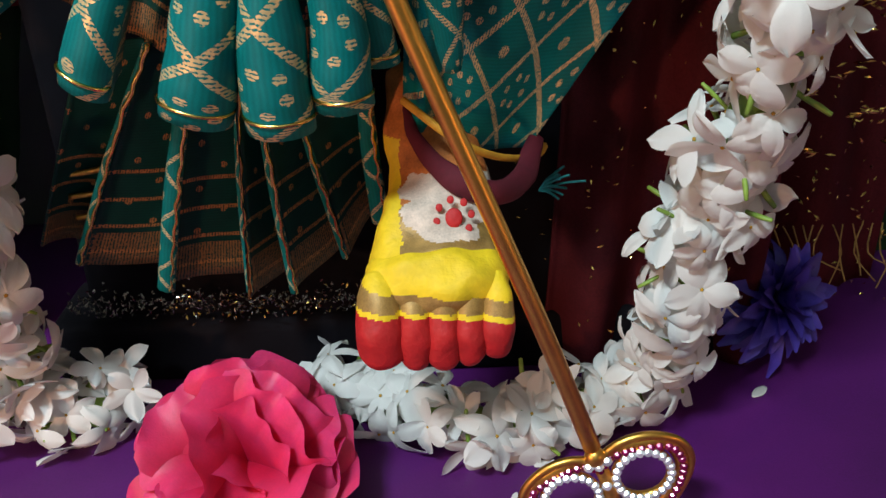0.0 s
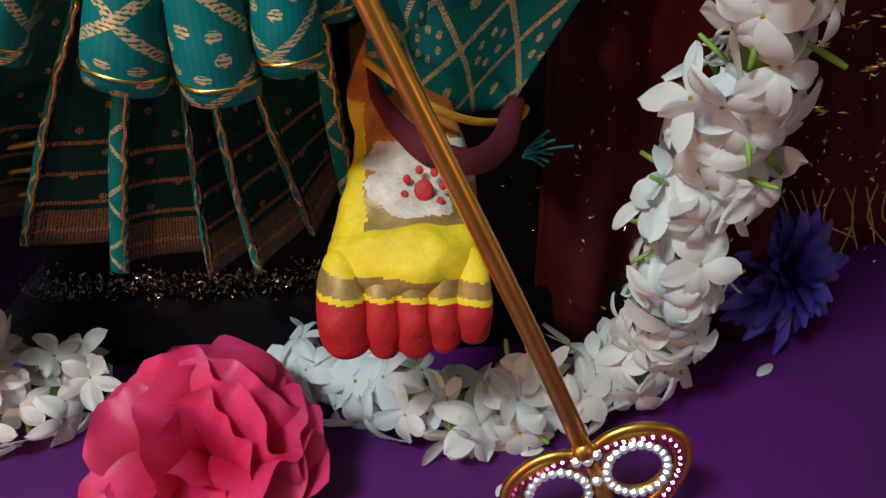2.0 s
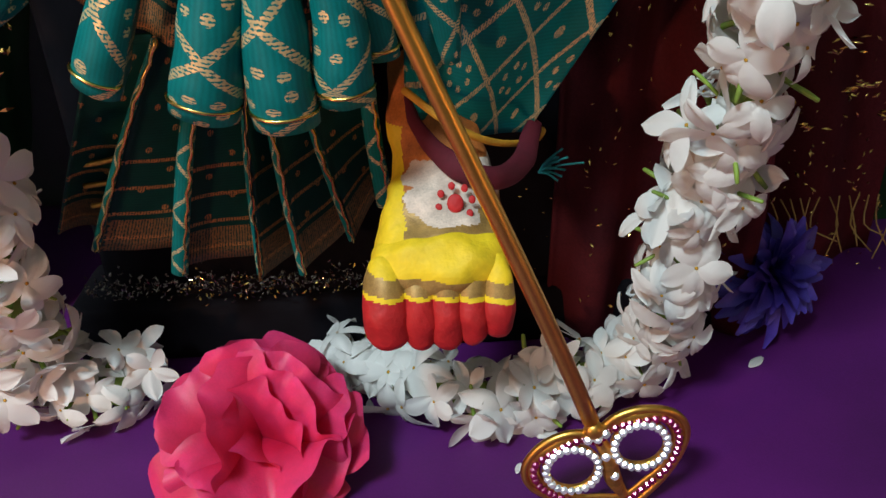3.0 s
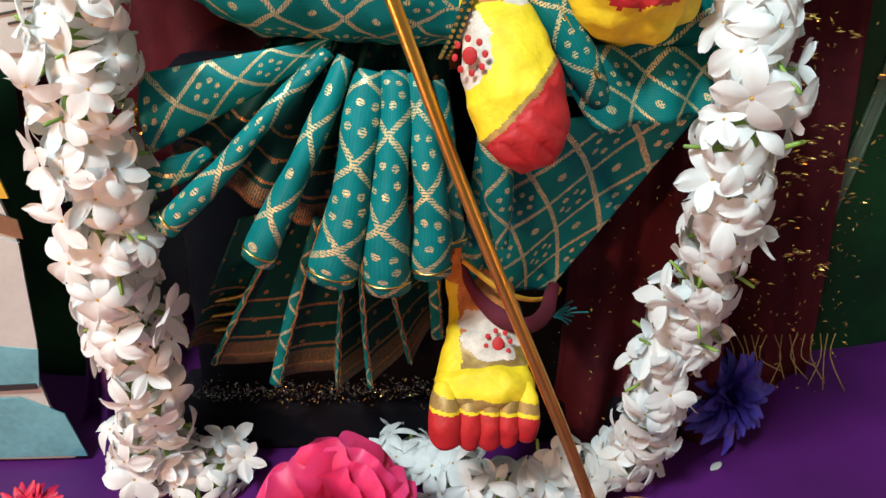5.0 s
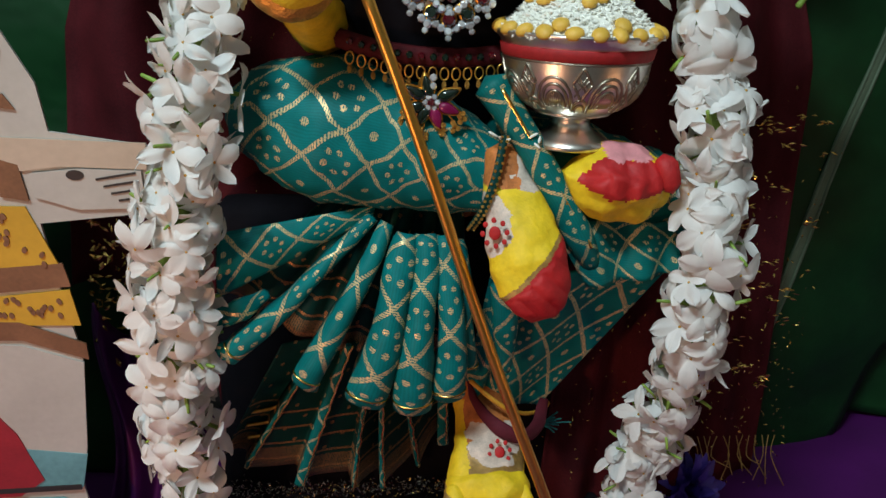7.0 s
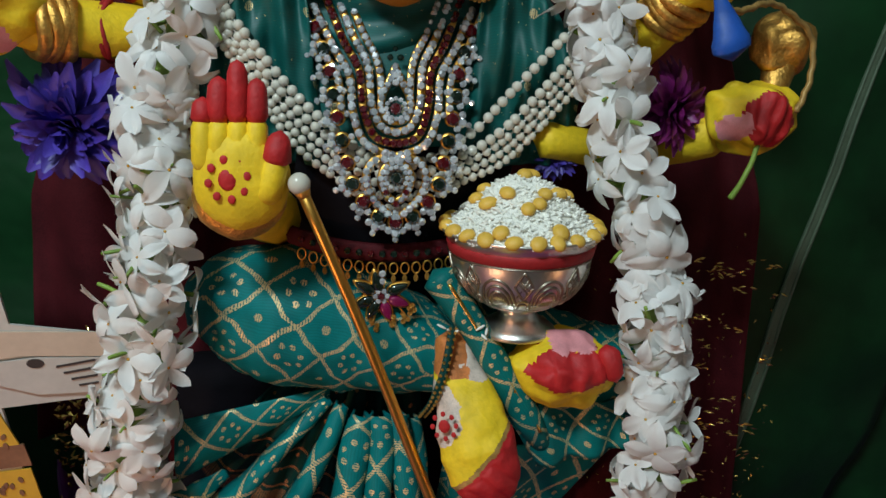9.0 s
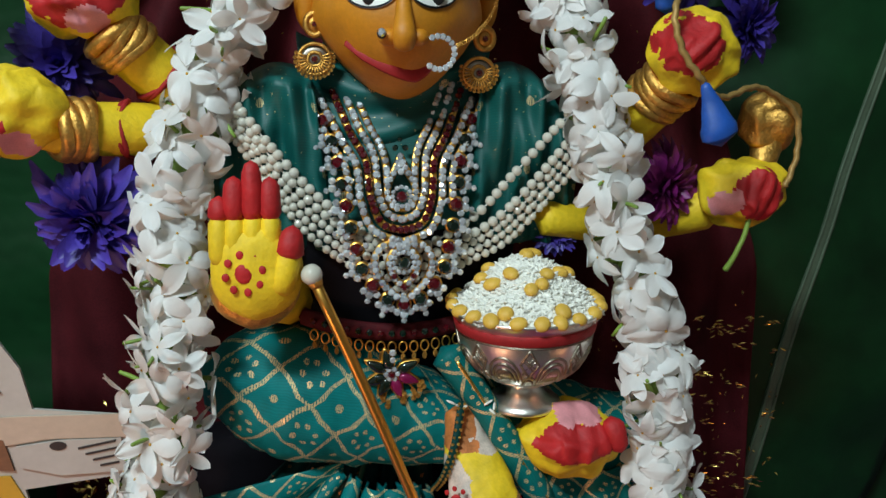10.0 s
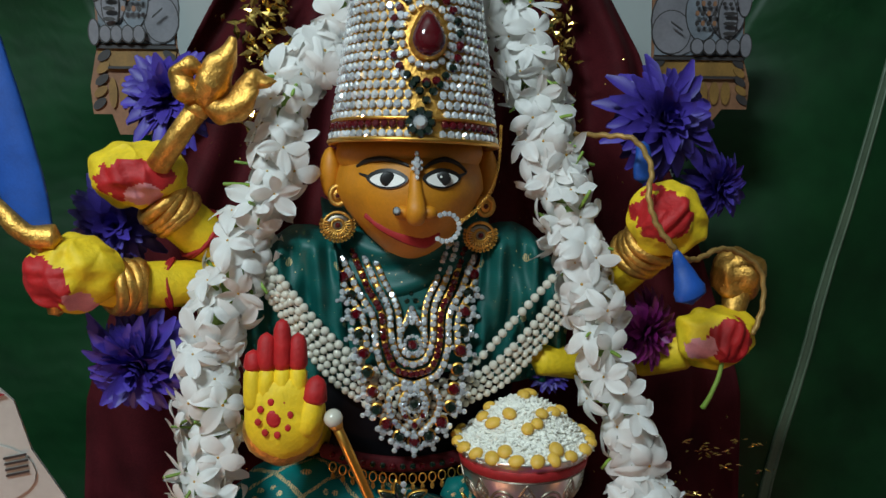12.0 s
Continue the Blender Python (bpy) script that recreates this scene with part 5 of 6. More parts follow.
tube(bm, [RC + Vector((0.0062 * math.cos(t), 0.002 * math.cos(t), 0.0062 * math.sin(t))) for t in np.linspace(radians(-130), radians(118), 24)], 0.0006, 6)
part("hoop", bm, M["rod"], ring)
for t in np.linspace(radians(-128), radians(116), 13):
    put("crystal", clear_gem, RC + Vector((0.0062 * math.cos(t), 0.002 * math.cos(t) - 0.0008, 0.0062 * math.sin(t))), 0.0013, ring, (0, -1, 0))
chain_line = spline([(-0.0145, 0.2085, 0.4355), (-0.006, 0.219, 0.4395), (0.0035, 0.231, 0.449), (0.0070, 0.232, 0.462), (0.0085, 0.236, 0.478)], 10)
link_bm = bmesh.new()
tube(link_bm, [(0.6 * math.cos(t), 0, math.sin(t)) for t in np.linspace(0, 2 * math.pi, 8, endpoint=False)], 0.25, 5, closed=True)
link = finish("link", link_bm, M["rod"])
for a, b in zip(chain_line, chain_line[1:]):
    put("link", link, (a + b) / 2, 0.0009, ring, (rng.uniform(-1, 1), -1, rng.uniform(-1, 1)))
stud = thing("nose_stud", (-0.0425, 0.208, 0.441), "single crystal nose stud", "nose stud")
put("crystal", clear_gem, (-0.0432, 0.2085, 0.4405), 0.0017, stud, (-0.3, -1, 0.1))
bm = bmesh.new()
ell(bm, (-0.0432, 0.2098, 0.4402), (0.0019, 0.0012, 0.0021), n=6)
part("setting", bm, M["black"], stud)


def earring(x, y, z, turn):
    ob = thing("earring", (x, y, z), "gold drop earring with a fan shaped pendant and red stones", "earring", "pair of earrings")
    bm = bmesh.new()
    tube(bm, [(x + 0.0038 * math.cos(t), y, z + 0.0045 * math.sin(t)) for t in np.linspace(0, 2 * math.pi, 18, endpoint=False)], 0.0014, 6, closed=True)
    ell(bm, (x, y, z), (0.003, 0.0012, 0.0035), n=6)
    part("stud", bm, M["gold"], ob)
    put("red_stone", red_gem, (x, y - 0.0015, z), 0.0014, ob, (0, -1, 0))
    c = Vector((x + turn, y - 0.002, z - 0.0145))
    # dark disc stands in for the shade in the gaps between spokes
    bm = bmesh.new()
    ell(bm, c + Vector((0, 0.0006, -0.001)), (0.0066, 0.0009, 0.0062), n=8)
    part("disc", bm, M["dark"], ob, "dark back of the pendant, in place of shade")
    for rr, th in ((0.0068, 0.0008), (0.0030, 0.0009)):
        bm = bmesh.new()
        tube(bm, [c + Vector((rr * math.cos(t), 0, rr * 0.95 * math.sin(t))) for t in np.linspace(0, 2 * math.pi, 24, endpoint=False)], th, 6, closed=True)
        part("hoop", bm, M["gold"], ob)
    for k in range(17):
        t = radians(-200 + 220 * k / 16)
        bm = bmesh.new()
        tube(bm, [c + Vector((math.cos(t) * 0.0034, -0.0006, math.sin(t) * 0.0034)), c + Vector((math.cos(t) * 0.0074, -0.0004, math.sin(t) * 0.0074))], 0.0005, 5)
        part("spoke", bm, M["gold"], ob)
        put("bead", gold_bead, c + Vector((math.cos(t) * 0.0082, 0, math.sin(t) * 0.0080)), 0.0009, ob)
    put("red_stone", red_gem, c + Vector((0, -0.0012, 0)), 0.0015, ob, (0, -1, 0))


earring(-0.0690, 0.252, 0.4445, -0.0005)
earring(0.0040, 0.252, 0.4385, -0.0028)

# ---- necklace ----
NX = -0.0340


def breast(a, z, lift=0.0):
    """The front of the dressed body at a sideways from its middle."""
    y = float(np.interp(z, (0.300, 0.314, 0.344, 0.372, 0.400, 0.420), (0.240, 0.2345, 0.2325, 0.2395, 0.2500, 0.2590)))
    return Vector((NX + a, y + 4.5 * a * a - lift, z))


def mirrored(points, per=6):
    right = spline([Vector((a, 0, z)) for a, z in points], per)
    return right


necklace = thing("necklace", (NX, 0.235, 0.37), "wide gold bib necklace set with crystals, rubies and dark stones", "necklace")
inner = [(0.0245, 0.4185), (0.0180, 0.4020), (0.0115, 0.3890), (0.0100, 0.3740), (0.0062, 0.3650), (0.0, 0.3625)]
middle = [(0.0285, 0.4160), (0.0215, 0.3990), (0.0150, 0.3870), (0.0135, 0.3730), (0.0090, 0.3610), (0.0, 0.3580)]
outer = [(0.0335, 0.4120), (0.0255, 0.3960), (0.0190, 0.3850), (0.0175, 0.3700), (0.0125, 0.3580), (0.0, 0.3530)]
heart = [(0.0, 0.3520), (0.0085, 0.3515), (0.0125, 0.3455), (0.0105, 0.3370), (0.0045, 0.3300), (0.0, 0.3270)]
bulb = [(0.0, 0.3515), (0.0048, 0.3480), (0.0062, 0.3430), (0.0035, 0.3365), (0.0, 0.3340)]
locket = [(0.0, 0.3885), (0.0022, 0.3835), (0.0055, 0.3775), (0.0060, 0.3725), (0.0038, 0.3680), (0.0, 0.3668)]
collar = [(a - 0.0042, z + 0.0012) for a, z in inner[:4]]
rim = [(a + 0.0048, z - 0.0012) for a, z in outer[:4]]
small_clear, small_red = [], []
for curve, kind, size, gap in ((collar, "c", 0.0016, 0.0030), (inner, "c", 0.0018, 0.0032), (middle, "r", 0.0018, 0.0034), (outer, "c", 0.0019, 0.0034), (rim, "c", 0.0017, 0.0033),
                               (heart, "c", 0.0017, 0.0030), (bulb, "c", 0.0014, 0.0026), (locket, "c", 0.0015, 0.0027)):
    line = mirrored(curve, 10)
    for sign in (-1, 1):
        bm = bmesh.new()
        tube(bm, [breast(sign * p.x, p.z, 0.0002) for p in line], 0.0017, 8, flat=0.35)
        part("gold_strip", bm, M["rod"], necklace)
        gone, due = 0.0, 0.0
        for p, q in zip(line, line[1:]):
            gone += (q - p).length
            if gone >= due:
                due += gap
                a, z = sign * (p.x + rng.uniform(-0.0002, 0.0002)), p.z
                (small_clear if kind == "c" else small_red).append(facing(breast(a, z, 0.0016), (a * 14 + rng.gauss(0, 0.28), -1, rng.gauss(0.1, 0.28)), size))
big = [(0.0330, 0.4035), (0.0295, 0.3950), (0.0270, 0.3860), (0.0255, 0.3770), (0.0240, 0.3680), (0.0222, 0.3590), (0.0200, 0.3500), (0.0180, 0.3415), (0.0135, 0.3340), (0.0072, 0.3275), (0.0, 0.3250)]
for k, (a, z) in enumerate(big):
    for sign in ((-1, 1) if a else (1,)):
        bm = bmesh.new()
        c = breast(sign * a, z, 0.0)
        ell(bm, c, (0.0036, 0.0012, 0.0036), n=6)
        part("setting", bm, M["rod"], necklace)
        put("dark_stone" if k % 2 else "red_stone", dark_gem if k % 2 else red_gem, c + Vector((0, -0.0014, 0)), 0.0029, necklace, (sign * a * 12, -1, 0.05))
        out = Vector((sign * (a + 0.004), 0, z - 0.392 + 0.03)).normalized() if a else Vector((0, 0, -1))
        out = Vector((sign * 0.9, 0, -0.35)).normalized() if a > 0.016 else Vector((sign * 0.35 if a else 0, 0, -1)).normalized()
        perp = Vector((-out.z, 0, out.x))
        for d, s in ((out * 0.0046, 0.0020), (out * 0.0034 + perp * 0.0030, 0.0018), (out * 0.0034 - perp * 0.0030, 0.0018), (out * 0.0074, 0.0014), (out * -0.0042, 0.0015)):
            p = c + d + Vector((0, -0.0008, 0))
            small_clear.append(facing(p, (sign * a * 14 + rng.gauss(0, 0.15), -1, rng.gauss(0, 0.15)), s))
for k in range(12):
    t = 2 * math.pi * k / 12
    small_clear.append(facing(breast(0.0040 * math.cos(t), 0.3722 + 0.0040 * math.sin(t), 0.0022), (0, -1, 0.05), 0.0011))
    small_clear.append(facing(breast(0.0044 * math.cos(t), 0.3445 + 0.0044 * math.sin(t), 0.0020), (0, -1, 0.05), 0.0011))
for a, z, g, s in ((0, 0.3722, red_gem, 0.0026), (0, 0.3445, dark_gem, 0.0026), (0.0042, 0.3385, red_gem, 0.0014), (-0.0042, 0.3385, red_gem, 0.0014),
                   (0.0, 0.3335, red_gem, 0.0016), (0.0022, 0.3925, dark_gem, 0.0014), (-0.0022, 0.3925, dark_gem, 0.0014), (0, 0.3960, dark_gem, 0.0012)):
    put("red_stone" if g is red_gem else "dark_stone", g, breast(a, z, 0.0024), s, necklace, (0, -1, 0.05))
for z in (0.3890, 0.3855, 0.3825):
    small_clear.append(facing(breast(0, z, 0.002), (0, -1, 0.05), 0.0015))
tagged(under(new("crystals", scatter(clear_gem, small_clear)), necklace), "small clear stones", kind="stuff")
tagged(under(new("red_stones", scatter(red_gem, small_red)), necklace), "small red stones", kind="stuff")

# ---- pearl strings ----
pearl_bm = bmesh.new()
ell(pearl_bm, (0, 0, 0), (1, 1, 1), n=8)
pearl_mesh = finish("pearl", pearl_bm, M["pearl"])
for k in range(5):
    strand = thing("pearl_string", (NX, 0.245, 0.351 - 0.004 * k), "string of cream pearls looped across the chest", "necklace", "pearl strings")
    low = 0.0085 if k else 0.0
    line = spline([(-0.106, 0.2530, 0.4140 - 0.004 * k), (-0.080, 0.2470 + 0.0008 * k, 0.3820 - 0.0055 * k), (-0.0612, 0.2445 + 0.0006 * k, 0.3640 - 0.0052 * k), (-0.034, 0.2440, 0.3465 - 0.0045 * k),
                   (-0.0035, 0.2440 + 0.0005 * k, 0.3600 - 0.0040 * k - low * 0.4), (0.0160, 0.2450 + 0.0008 * k, 0.3795 - 0.0052 * k - low), (0.0400, 0.2475 + 0.0006 * k, 0.4045 - 0.0055 * k - low * 0.9), (0.0520, 0.2510, 0.4160 - 0.0055 * k - low * 0.7)], 24)
    bm = bmesh.new()
    tube(bm, line[::6], 0.0004, 5)
    part("string", bm, M["petal"], strand)
    gone, due = 0.0, 0.0
    size = 0.00235 if k < 2 else 0.0020
    for p, q in zip(line, line[1:]):
        gone += (q - p).length
        if gone >= due:
            due += size * 2.02
            put("pearl", pearl_mesh, p, size, strand)

# ---- belt and brooch ----
belt = thing("waist_belt", (NX, 0.25, 0.30), "dark gold waist belt with hanging beads", "belt")
bm = bmesh.new()
tube(bm, [Vector((NX + a, 0.2445 + 5 * a * a, 0.3085 + 3 * a * a)) for a in np.linspace(-0.045, 0.045, 24)], 0.0042, 10, flat=0.4)
part("band", bm, M["maroon"], belt)
for k in range(17):
    a = -0.040 + 0.080 * k / 16
    c = Vector((NX + a, 0.2420 + 5 * a * a, 0.3035 + 3 * a * a))
    bm = bmesh.new()
    tube(bm, [c + Vector((0.0018 * math.cos(t), 0, 0.0026 * math.sin(t) - 0.0015)) for t in np.linspace(0, 2 * math.pi, 12, endpoint=False)], 0.0004, 5, closed=True)
    part("loop", bm, M["rod"], belt)
    put("bead", gold_bead, c + Vector((0, 0, -0.0062)), (0.0011, 0.0011, 0.0018), belt)
    put("dark_stone" if k % 3 else "red_stone", dark_gem if k % 3 else red_gem, c + Vector((0, -0.0012, 0.0055)), 0.0016, belt, (0, -1, 0))

brooch = thing("brooch", (-0.039, 0.242, 0.29), "gold flower brooch with green and pink stones and bead drops", "brooch")
BC = Vector((-0.0395, 0.2395, 0.2905))
leaf_gem_g, leaf_gem_p = drop_mesh("green_leaf_stone", M["emerald"]), drop_mesh("pink_leaf_stone", M["magenta"])
leaf_rim = drop_mesh("leaf_rim", M["rod"])
for k, (t, long, pinkish) in enumerate(((150, 0.0072, 0), (200, 0.0070, 0), (25, 0.0070, 0), (-20, 0.0072, 1), (-70, 0.0065, 1), (105, 0.0058, 0), (-120, 0.0060, 0))):
    d = Vector((math.cos(radians(t)), 0, math.sin(radians(t))))
    for mesh, s, lift in ((leaf_rim, 1.22, 0.0), (leaf_gem_p if pinkish else leaf_gem_g, 1.0, 0.0011)):
        ob = new("leaf_rim" if lift == 0 else "leaf_stone", mesh)
        ob.matrix_basis = Matrix.Translation(BC + d * long + Vector((0, -lift, 0))) @ Matrix.Rotation(radians(t - 90), 4, "Y").inverted() @ Matrix.Diagonal((0.0028 * s, 0.0024, 0.0038 * s, 1))
        under(ob, brooch)
for k in range(6):
    t = 2 * math.pi * k / 6
    put("crystal", clear_gem, BC + Vector((0.0026 * math.cos(t), -0.0014, 0.0026 * math.sin(t))), 0.0013, brooch, (0, -1, 0))
put("crystal", clear_gem, BC + Vector((0.0005, -0.002, 0.0105)), 0.0017, brooch, (0, -1, 0))
put("crystal", clear_gem, BC + Vector((0.0005, -0.002, 0.0070)), 0.0016, brooch, (0, -1, 0))
put("red_stone", red_gem, BC + Vector((0, -0.002, 0)), 0.0017, brooch, (0, -1, 0))
for dx, dz in ((-0.0125, -0.006), (-0.003, -0.0115), (0.0045, -0.0095), (0.0105, -0.0085), (0.0135, -0.0045)):
    bm = bmesh.new()
    tube(bm, [BC + Vector((dx * 0.7, 0.001, dz * 0.6)), BC + Vector((dx, 0, dz))], 0.0004, 5)
    part("link", bm, M["rod"], brooch)
    for j in range(4):
        put("bead", gold_bead, BC + Vector((dx + rng.uniform(-0.0014, 0.0014), -0.001 + rng.uniform(-0.001, 0.001), dz - 0.0012 * j)), rng.uniform(0.0010, 0.0014), brooch)

# ---- silver bowl with rice ----
BX, BY = 0.0214, 0.2375
bowl = thing("footed_bowl", (BX, BY, 0.2735), "embossed silver footed bowl with a red band, heaped with rice", "bowl")
bm = bmesh.new()
lathe(bm, [(0.0, 0.2738), (0.0165, 0.2735), (0.0174, 0.2742), (0.0172, 0.2757), (0.0150, 0.2776), (0.0108, 0.2800), (0.0084, 0.2825), (0.0080, 0.2850), (0.0098, 0.2868)], (BX, BY, 0), 64)
part("foot", bm, M["silver"], bowl, "plain polished foot")
wallp = [(0.0085, 0.2862), (0.0150, 0.2880), (0.0215, 0.2915), (0.0265, 0.2965), (0.0295, 0.3025), (0.0308, 0.3090), (0.0314, 0.3145), (0.0325, 0.3180), (0.0350, 0.3208), (0.0357, 0.3216), (0.0354, 0.3226), (0.0335, 0.3214), (0.0300, 0.3170), (0.0, 0.3150)]
bm = bmesh.new()
lathe(bm, wallp, (BX, BY, 0), 72)
body = part("body", bm, M["silver"], bowl)


def on_bowl(t, z, lift=0.0):
    rr = float(np.interp(z, [p[1] for p in wallp[:9]], [p[0] for p in wallp[:9]])) + lift
    return Vector((BX + rr * math.sin(t), BY - rr * math.cos(t), z))


bm = bmesh.new()
lathe(bm, [(0.0312, 0.3118), (0.0320, 0.3124), (0.0324, 0.3145), (0.0328, 0.3163), (0.0320, 0.3170)], (BX, BY, 0), 64)
part("red_band", bm, M["thread"], bowl, "glossy red band under the rim")
bm = bmesh.new()
tube(bm, [on_bowl(t, 0.3112, 0.0002) for t in np.linspace(0, 2 * math.pi, 90, endpoint=False)], 0.0004, 5, closed=True, up=(0, 0, 1))
part("ridge", bm, M["dark"], bowl)
bm = bmesh.new()
tube(bm, [on_bowl(t, 0.2885, 0.0002) for t in np.linspace(0, 2 * math.pi, 90, endpoint=False)], 0.0005, 5, closed=True, up=(0, 0, 1))
part("ridge", bm, M["silver"], bowl)
# embossed lines are drawn in the darker silver
N = 8
for k in range(N):
    t0 = 2 * math.pi * (k + 0.32) / N
    bm = bmesh.new()
    for s in (1.0, 0.78, 0.56):
        tube(bm, [on_bowl(t0 + 0.27 * s * math.cos(a), 0.2935 + 0.0125 * s * math.sin(a), 0.0001) for a in np.linspace(0, math.pi, 14)], 0.0007, 5)
    for q in np.linspace(-0.8, 0.8, 7):
        tube(bm, [on_bowl(t0 + 0.10 * q, 0.2935, 0.0001), on_bowl(t0 + 0.15 * q * 0.95, 0.2935 + 0.0068 * math.sqrt(1 - q * q * 0.7), 0.0001)], 0.0006, 5)
    part("embossed_petal", bm, M["dark"], body)
    t1 = t0 + math.pi / N
    bm = bmesh.new()
    for a, b in (((-1, 0), (0, 1)), ((0, 1), (1, 0)), ((1, 0), (0, -1)), ((0, -1), (-1, 0))):
        tube(bm, [on_bowl(t1 + 0.13 * (a[0] + (b[0] - a[0]) * s), 0.3035 + 0.0068 * (a[1] + (b[1] - a[1]) * s), 0.0001) for s in np.linspace(0, 1, 6)], 0.0007, 5)
    for q in (-0.5, 0, 0.5):
        tube(bm, [on_bowl(t1 + 0.13 * (q - 0.5 + 0.5 * abs(q) * (1 if q < 0 else 0)), 0.3035 - 0.0034 + 0.0068 * (q * 0.5), 0.0001), on_bowl(t1 + 0.13 * (q * 0.5 + 0.4), 0.3035 + 0.0034 * (1 - abs(q)), 0.0001)], 0.0004, 5)
        tube(bm, [on_bowl(t1 - 0.13 * (q * 0.5 + 0.4), 0.3035 + 0.0034 * (1 - abs(q)), 0.0001), on_bowl(t1 + 0.13 * (0.4 - q * 0.5), 0.3035 - 0.0034 * (1 - abs(q)), 0.0001)], 0.0004, 5)
    part("embossed_lozenge", bm, M["dark"], body)
    bm = bmesh.new()
    for s in (1.0, 0.6):
        tube(bm, [on_bowl(t1 + 0.14 * s * math.cos(a), 0.2915 + 0.0055 * s * math.sin(a), 0.0001) for a in np.linspace(0, math.pi, 12)], 0.0006, 5)
    part("embossed_petal", bm, M["dark"], body)


def heap(r, t):
    z = 0.3205 + 0.0228 * math.cos(min(1, r / 0.0345) * math.pi / 2) ** 1.25
    return Vector((BX + r * math.sin(t), BY - r * math.cos(t), z))


rice = thing("rice_heap", (BX, BY, 0.32), "heap of white rice filling the silver bowl", "rice")
bm = bmesh.new()
lathe(bm, [(r, heap(r, 0).z + 0.0002) for r in np.linspace(0.0345, 0.0005, 14)], (BX, BY, 0), 40)
for v in bm.verts:
    v.co += 0.0008 * noise.noise_vector(v.co * 400)
part("mound", bm, M["rice"], rice)
grain_bm = bmesh.new()
ell(grain_bm, (0, 0, 0), (1, 0.24, 0.24), n=4)
grain = finish("grain", grain_bm, M["rice"])
poses = []
for _ in range(3000):
    r, t = 0.0338 * math.sqrt(rng.random()), rng.uniform(0, 2 * math.pi)
    poses.append(Matrix.Translation(heap(r, t) + Vector((0, 0, rng.uniform(-0.0006, 0.0008)))) @ Euler((rng.uniform(-0.6, 0.6), rng.uniform(-0.7, 0.7), rng.uniform(0, 6.3))).to_matrix().to_4x4() @ Matrix.Scale(rng.uniform(0.0024, 0.0033), 4))
tagged(under(new("grains", scatter(grain, poses)), rice), kind="stuff")
pea_bm = bmesh.new()
for v in ell(pea_bm, (0, 0, 0), (1, 0.92, 0.66), n=8):
    v.co.z = max(v.co.z, -0.35)
pea = finish("split_pea", pea_bm, M["dal"])
spots = [(0.0325, 2 * math.pi * k / 21 + rng.uniform(-0.07, 0.07)) for k in range(21)]
spots += [(0.0185 + rng.uniform(-0.006, 0.003), -1.9 + 3.8 * k / 9 + rng.uniform(-0.2, 0.2)) for k in range(10)]
spots += [(0.0005, 0.0), (0.006, 2.5), (0.0285, 0.35), (0.0290, -0.5)]
for r, t in spots:
    ob = new("split_pea", pea)
    p = heap(r, t)
    way = Vector((math.sin(t) * r * 22, -math.cos(t) * r * 22, 1)).normalized()
    q = way.to_track_quat("Z", "Y").to_matrix().to_4x4()
    ob.matrix_basis = Matrix.Translation(p + way * 0.0018) @ q @ Matrix.Rotation(rng.uniform(0, 6.3), 4, "Z") @ Matrix.Diagonal((0.0039 * rng.uniform(0.85, 1.15), 0.0037 * rng.uniform(0.9, 1.1), 0.0038, 1))
    tagged(ob, "yellow split pea lying on the heaped rice", "pea", "split peas on the rice")

# ---- golden stick with pearl and jewelled heart ----
stick = thing("ornamental_stick", (0.044, 0.225, 0.0), "gold hair stick with a pearl head and a jewelled heart", "hair stick")
TOP, END = Vector((-0.0712, 0.2080, 0.3425)), Vector((0.0440, 0.2250, 0.0425))
bm = bmesh.new()
line = [TOP.lerp(END, s) + Vector((0.0007 * math.sin(s * 9), 0, 0)) for s in np.linspace(0, 1, 24)]
tube(bm, line, [0.0023, 0.0024, 0.0026, 0.0028], 18)
part("rod", bm, M["rod"], stick)
way = (END - TOP).normalized()
bm = bmesh.new()
ell(bm, TOP - way * 0.0045, (0.0044, 0.0044, 0.0044), n=14)
part("pearl", bm, M["pearl"], stick, "white pearl head")
bm = bmesh.new()
tube(bm, [TOP - way * 0.0022, TOP + way * 0.001], [0.0036, 0.0025], 14)
part("collar", bm, M["gold"], stick)
AX = way
AW = Vector((0.93, 0.02, 0.36))
AW = (AW - AX * AW.dot(AX)).normalized()
AN = AX.cross(AW)
if AN.y > 0:
    AN = -AN


def on_heart(s, w, lift=0.0):
    return END + AX * (s + 0.0035) + AW * w + AN * lift


def lobe(sign, k):
    """Half of the heart's outline, drawn in by k."""
    return [on_heart(s + k * 0.12, sign * max(0.0, w - k)) for s, w in
            ((0.003 + k * 0.9, 0.0 + k), (-0.001 + k, 0.0085), (0.000 + k, 0.0180), (0.0065, 0.0262), (0.0165, 0.0275), (0.0275, 0.0205), (0.0360 - k, 0.0105), (0.0415 - k * 1.5, 0.0 + k))]


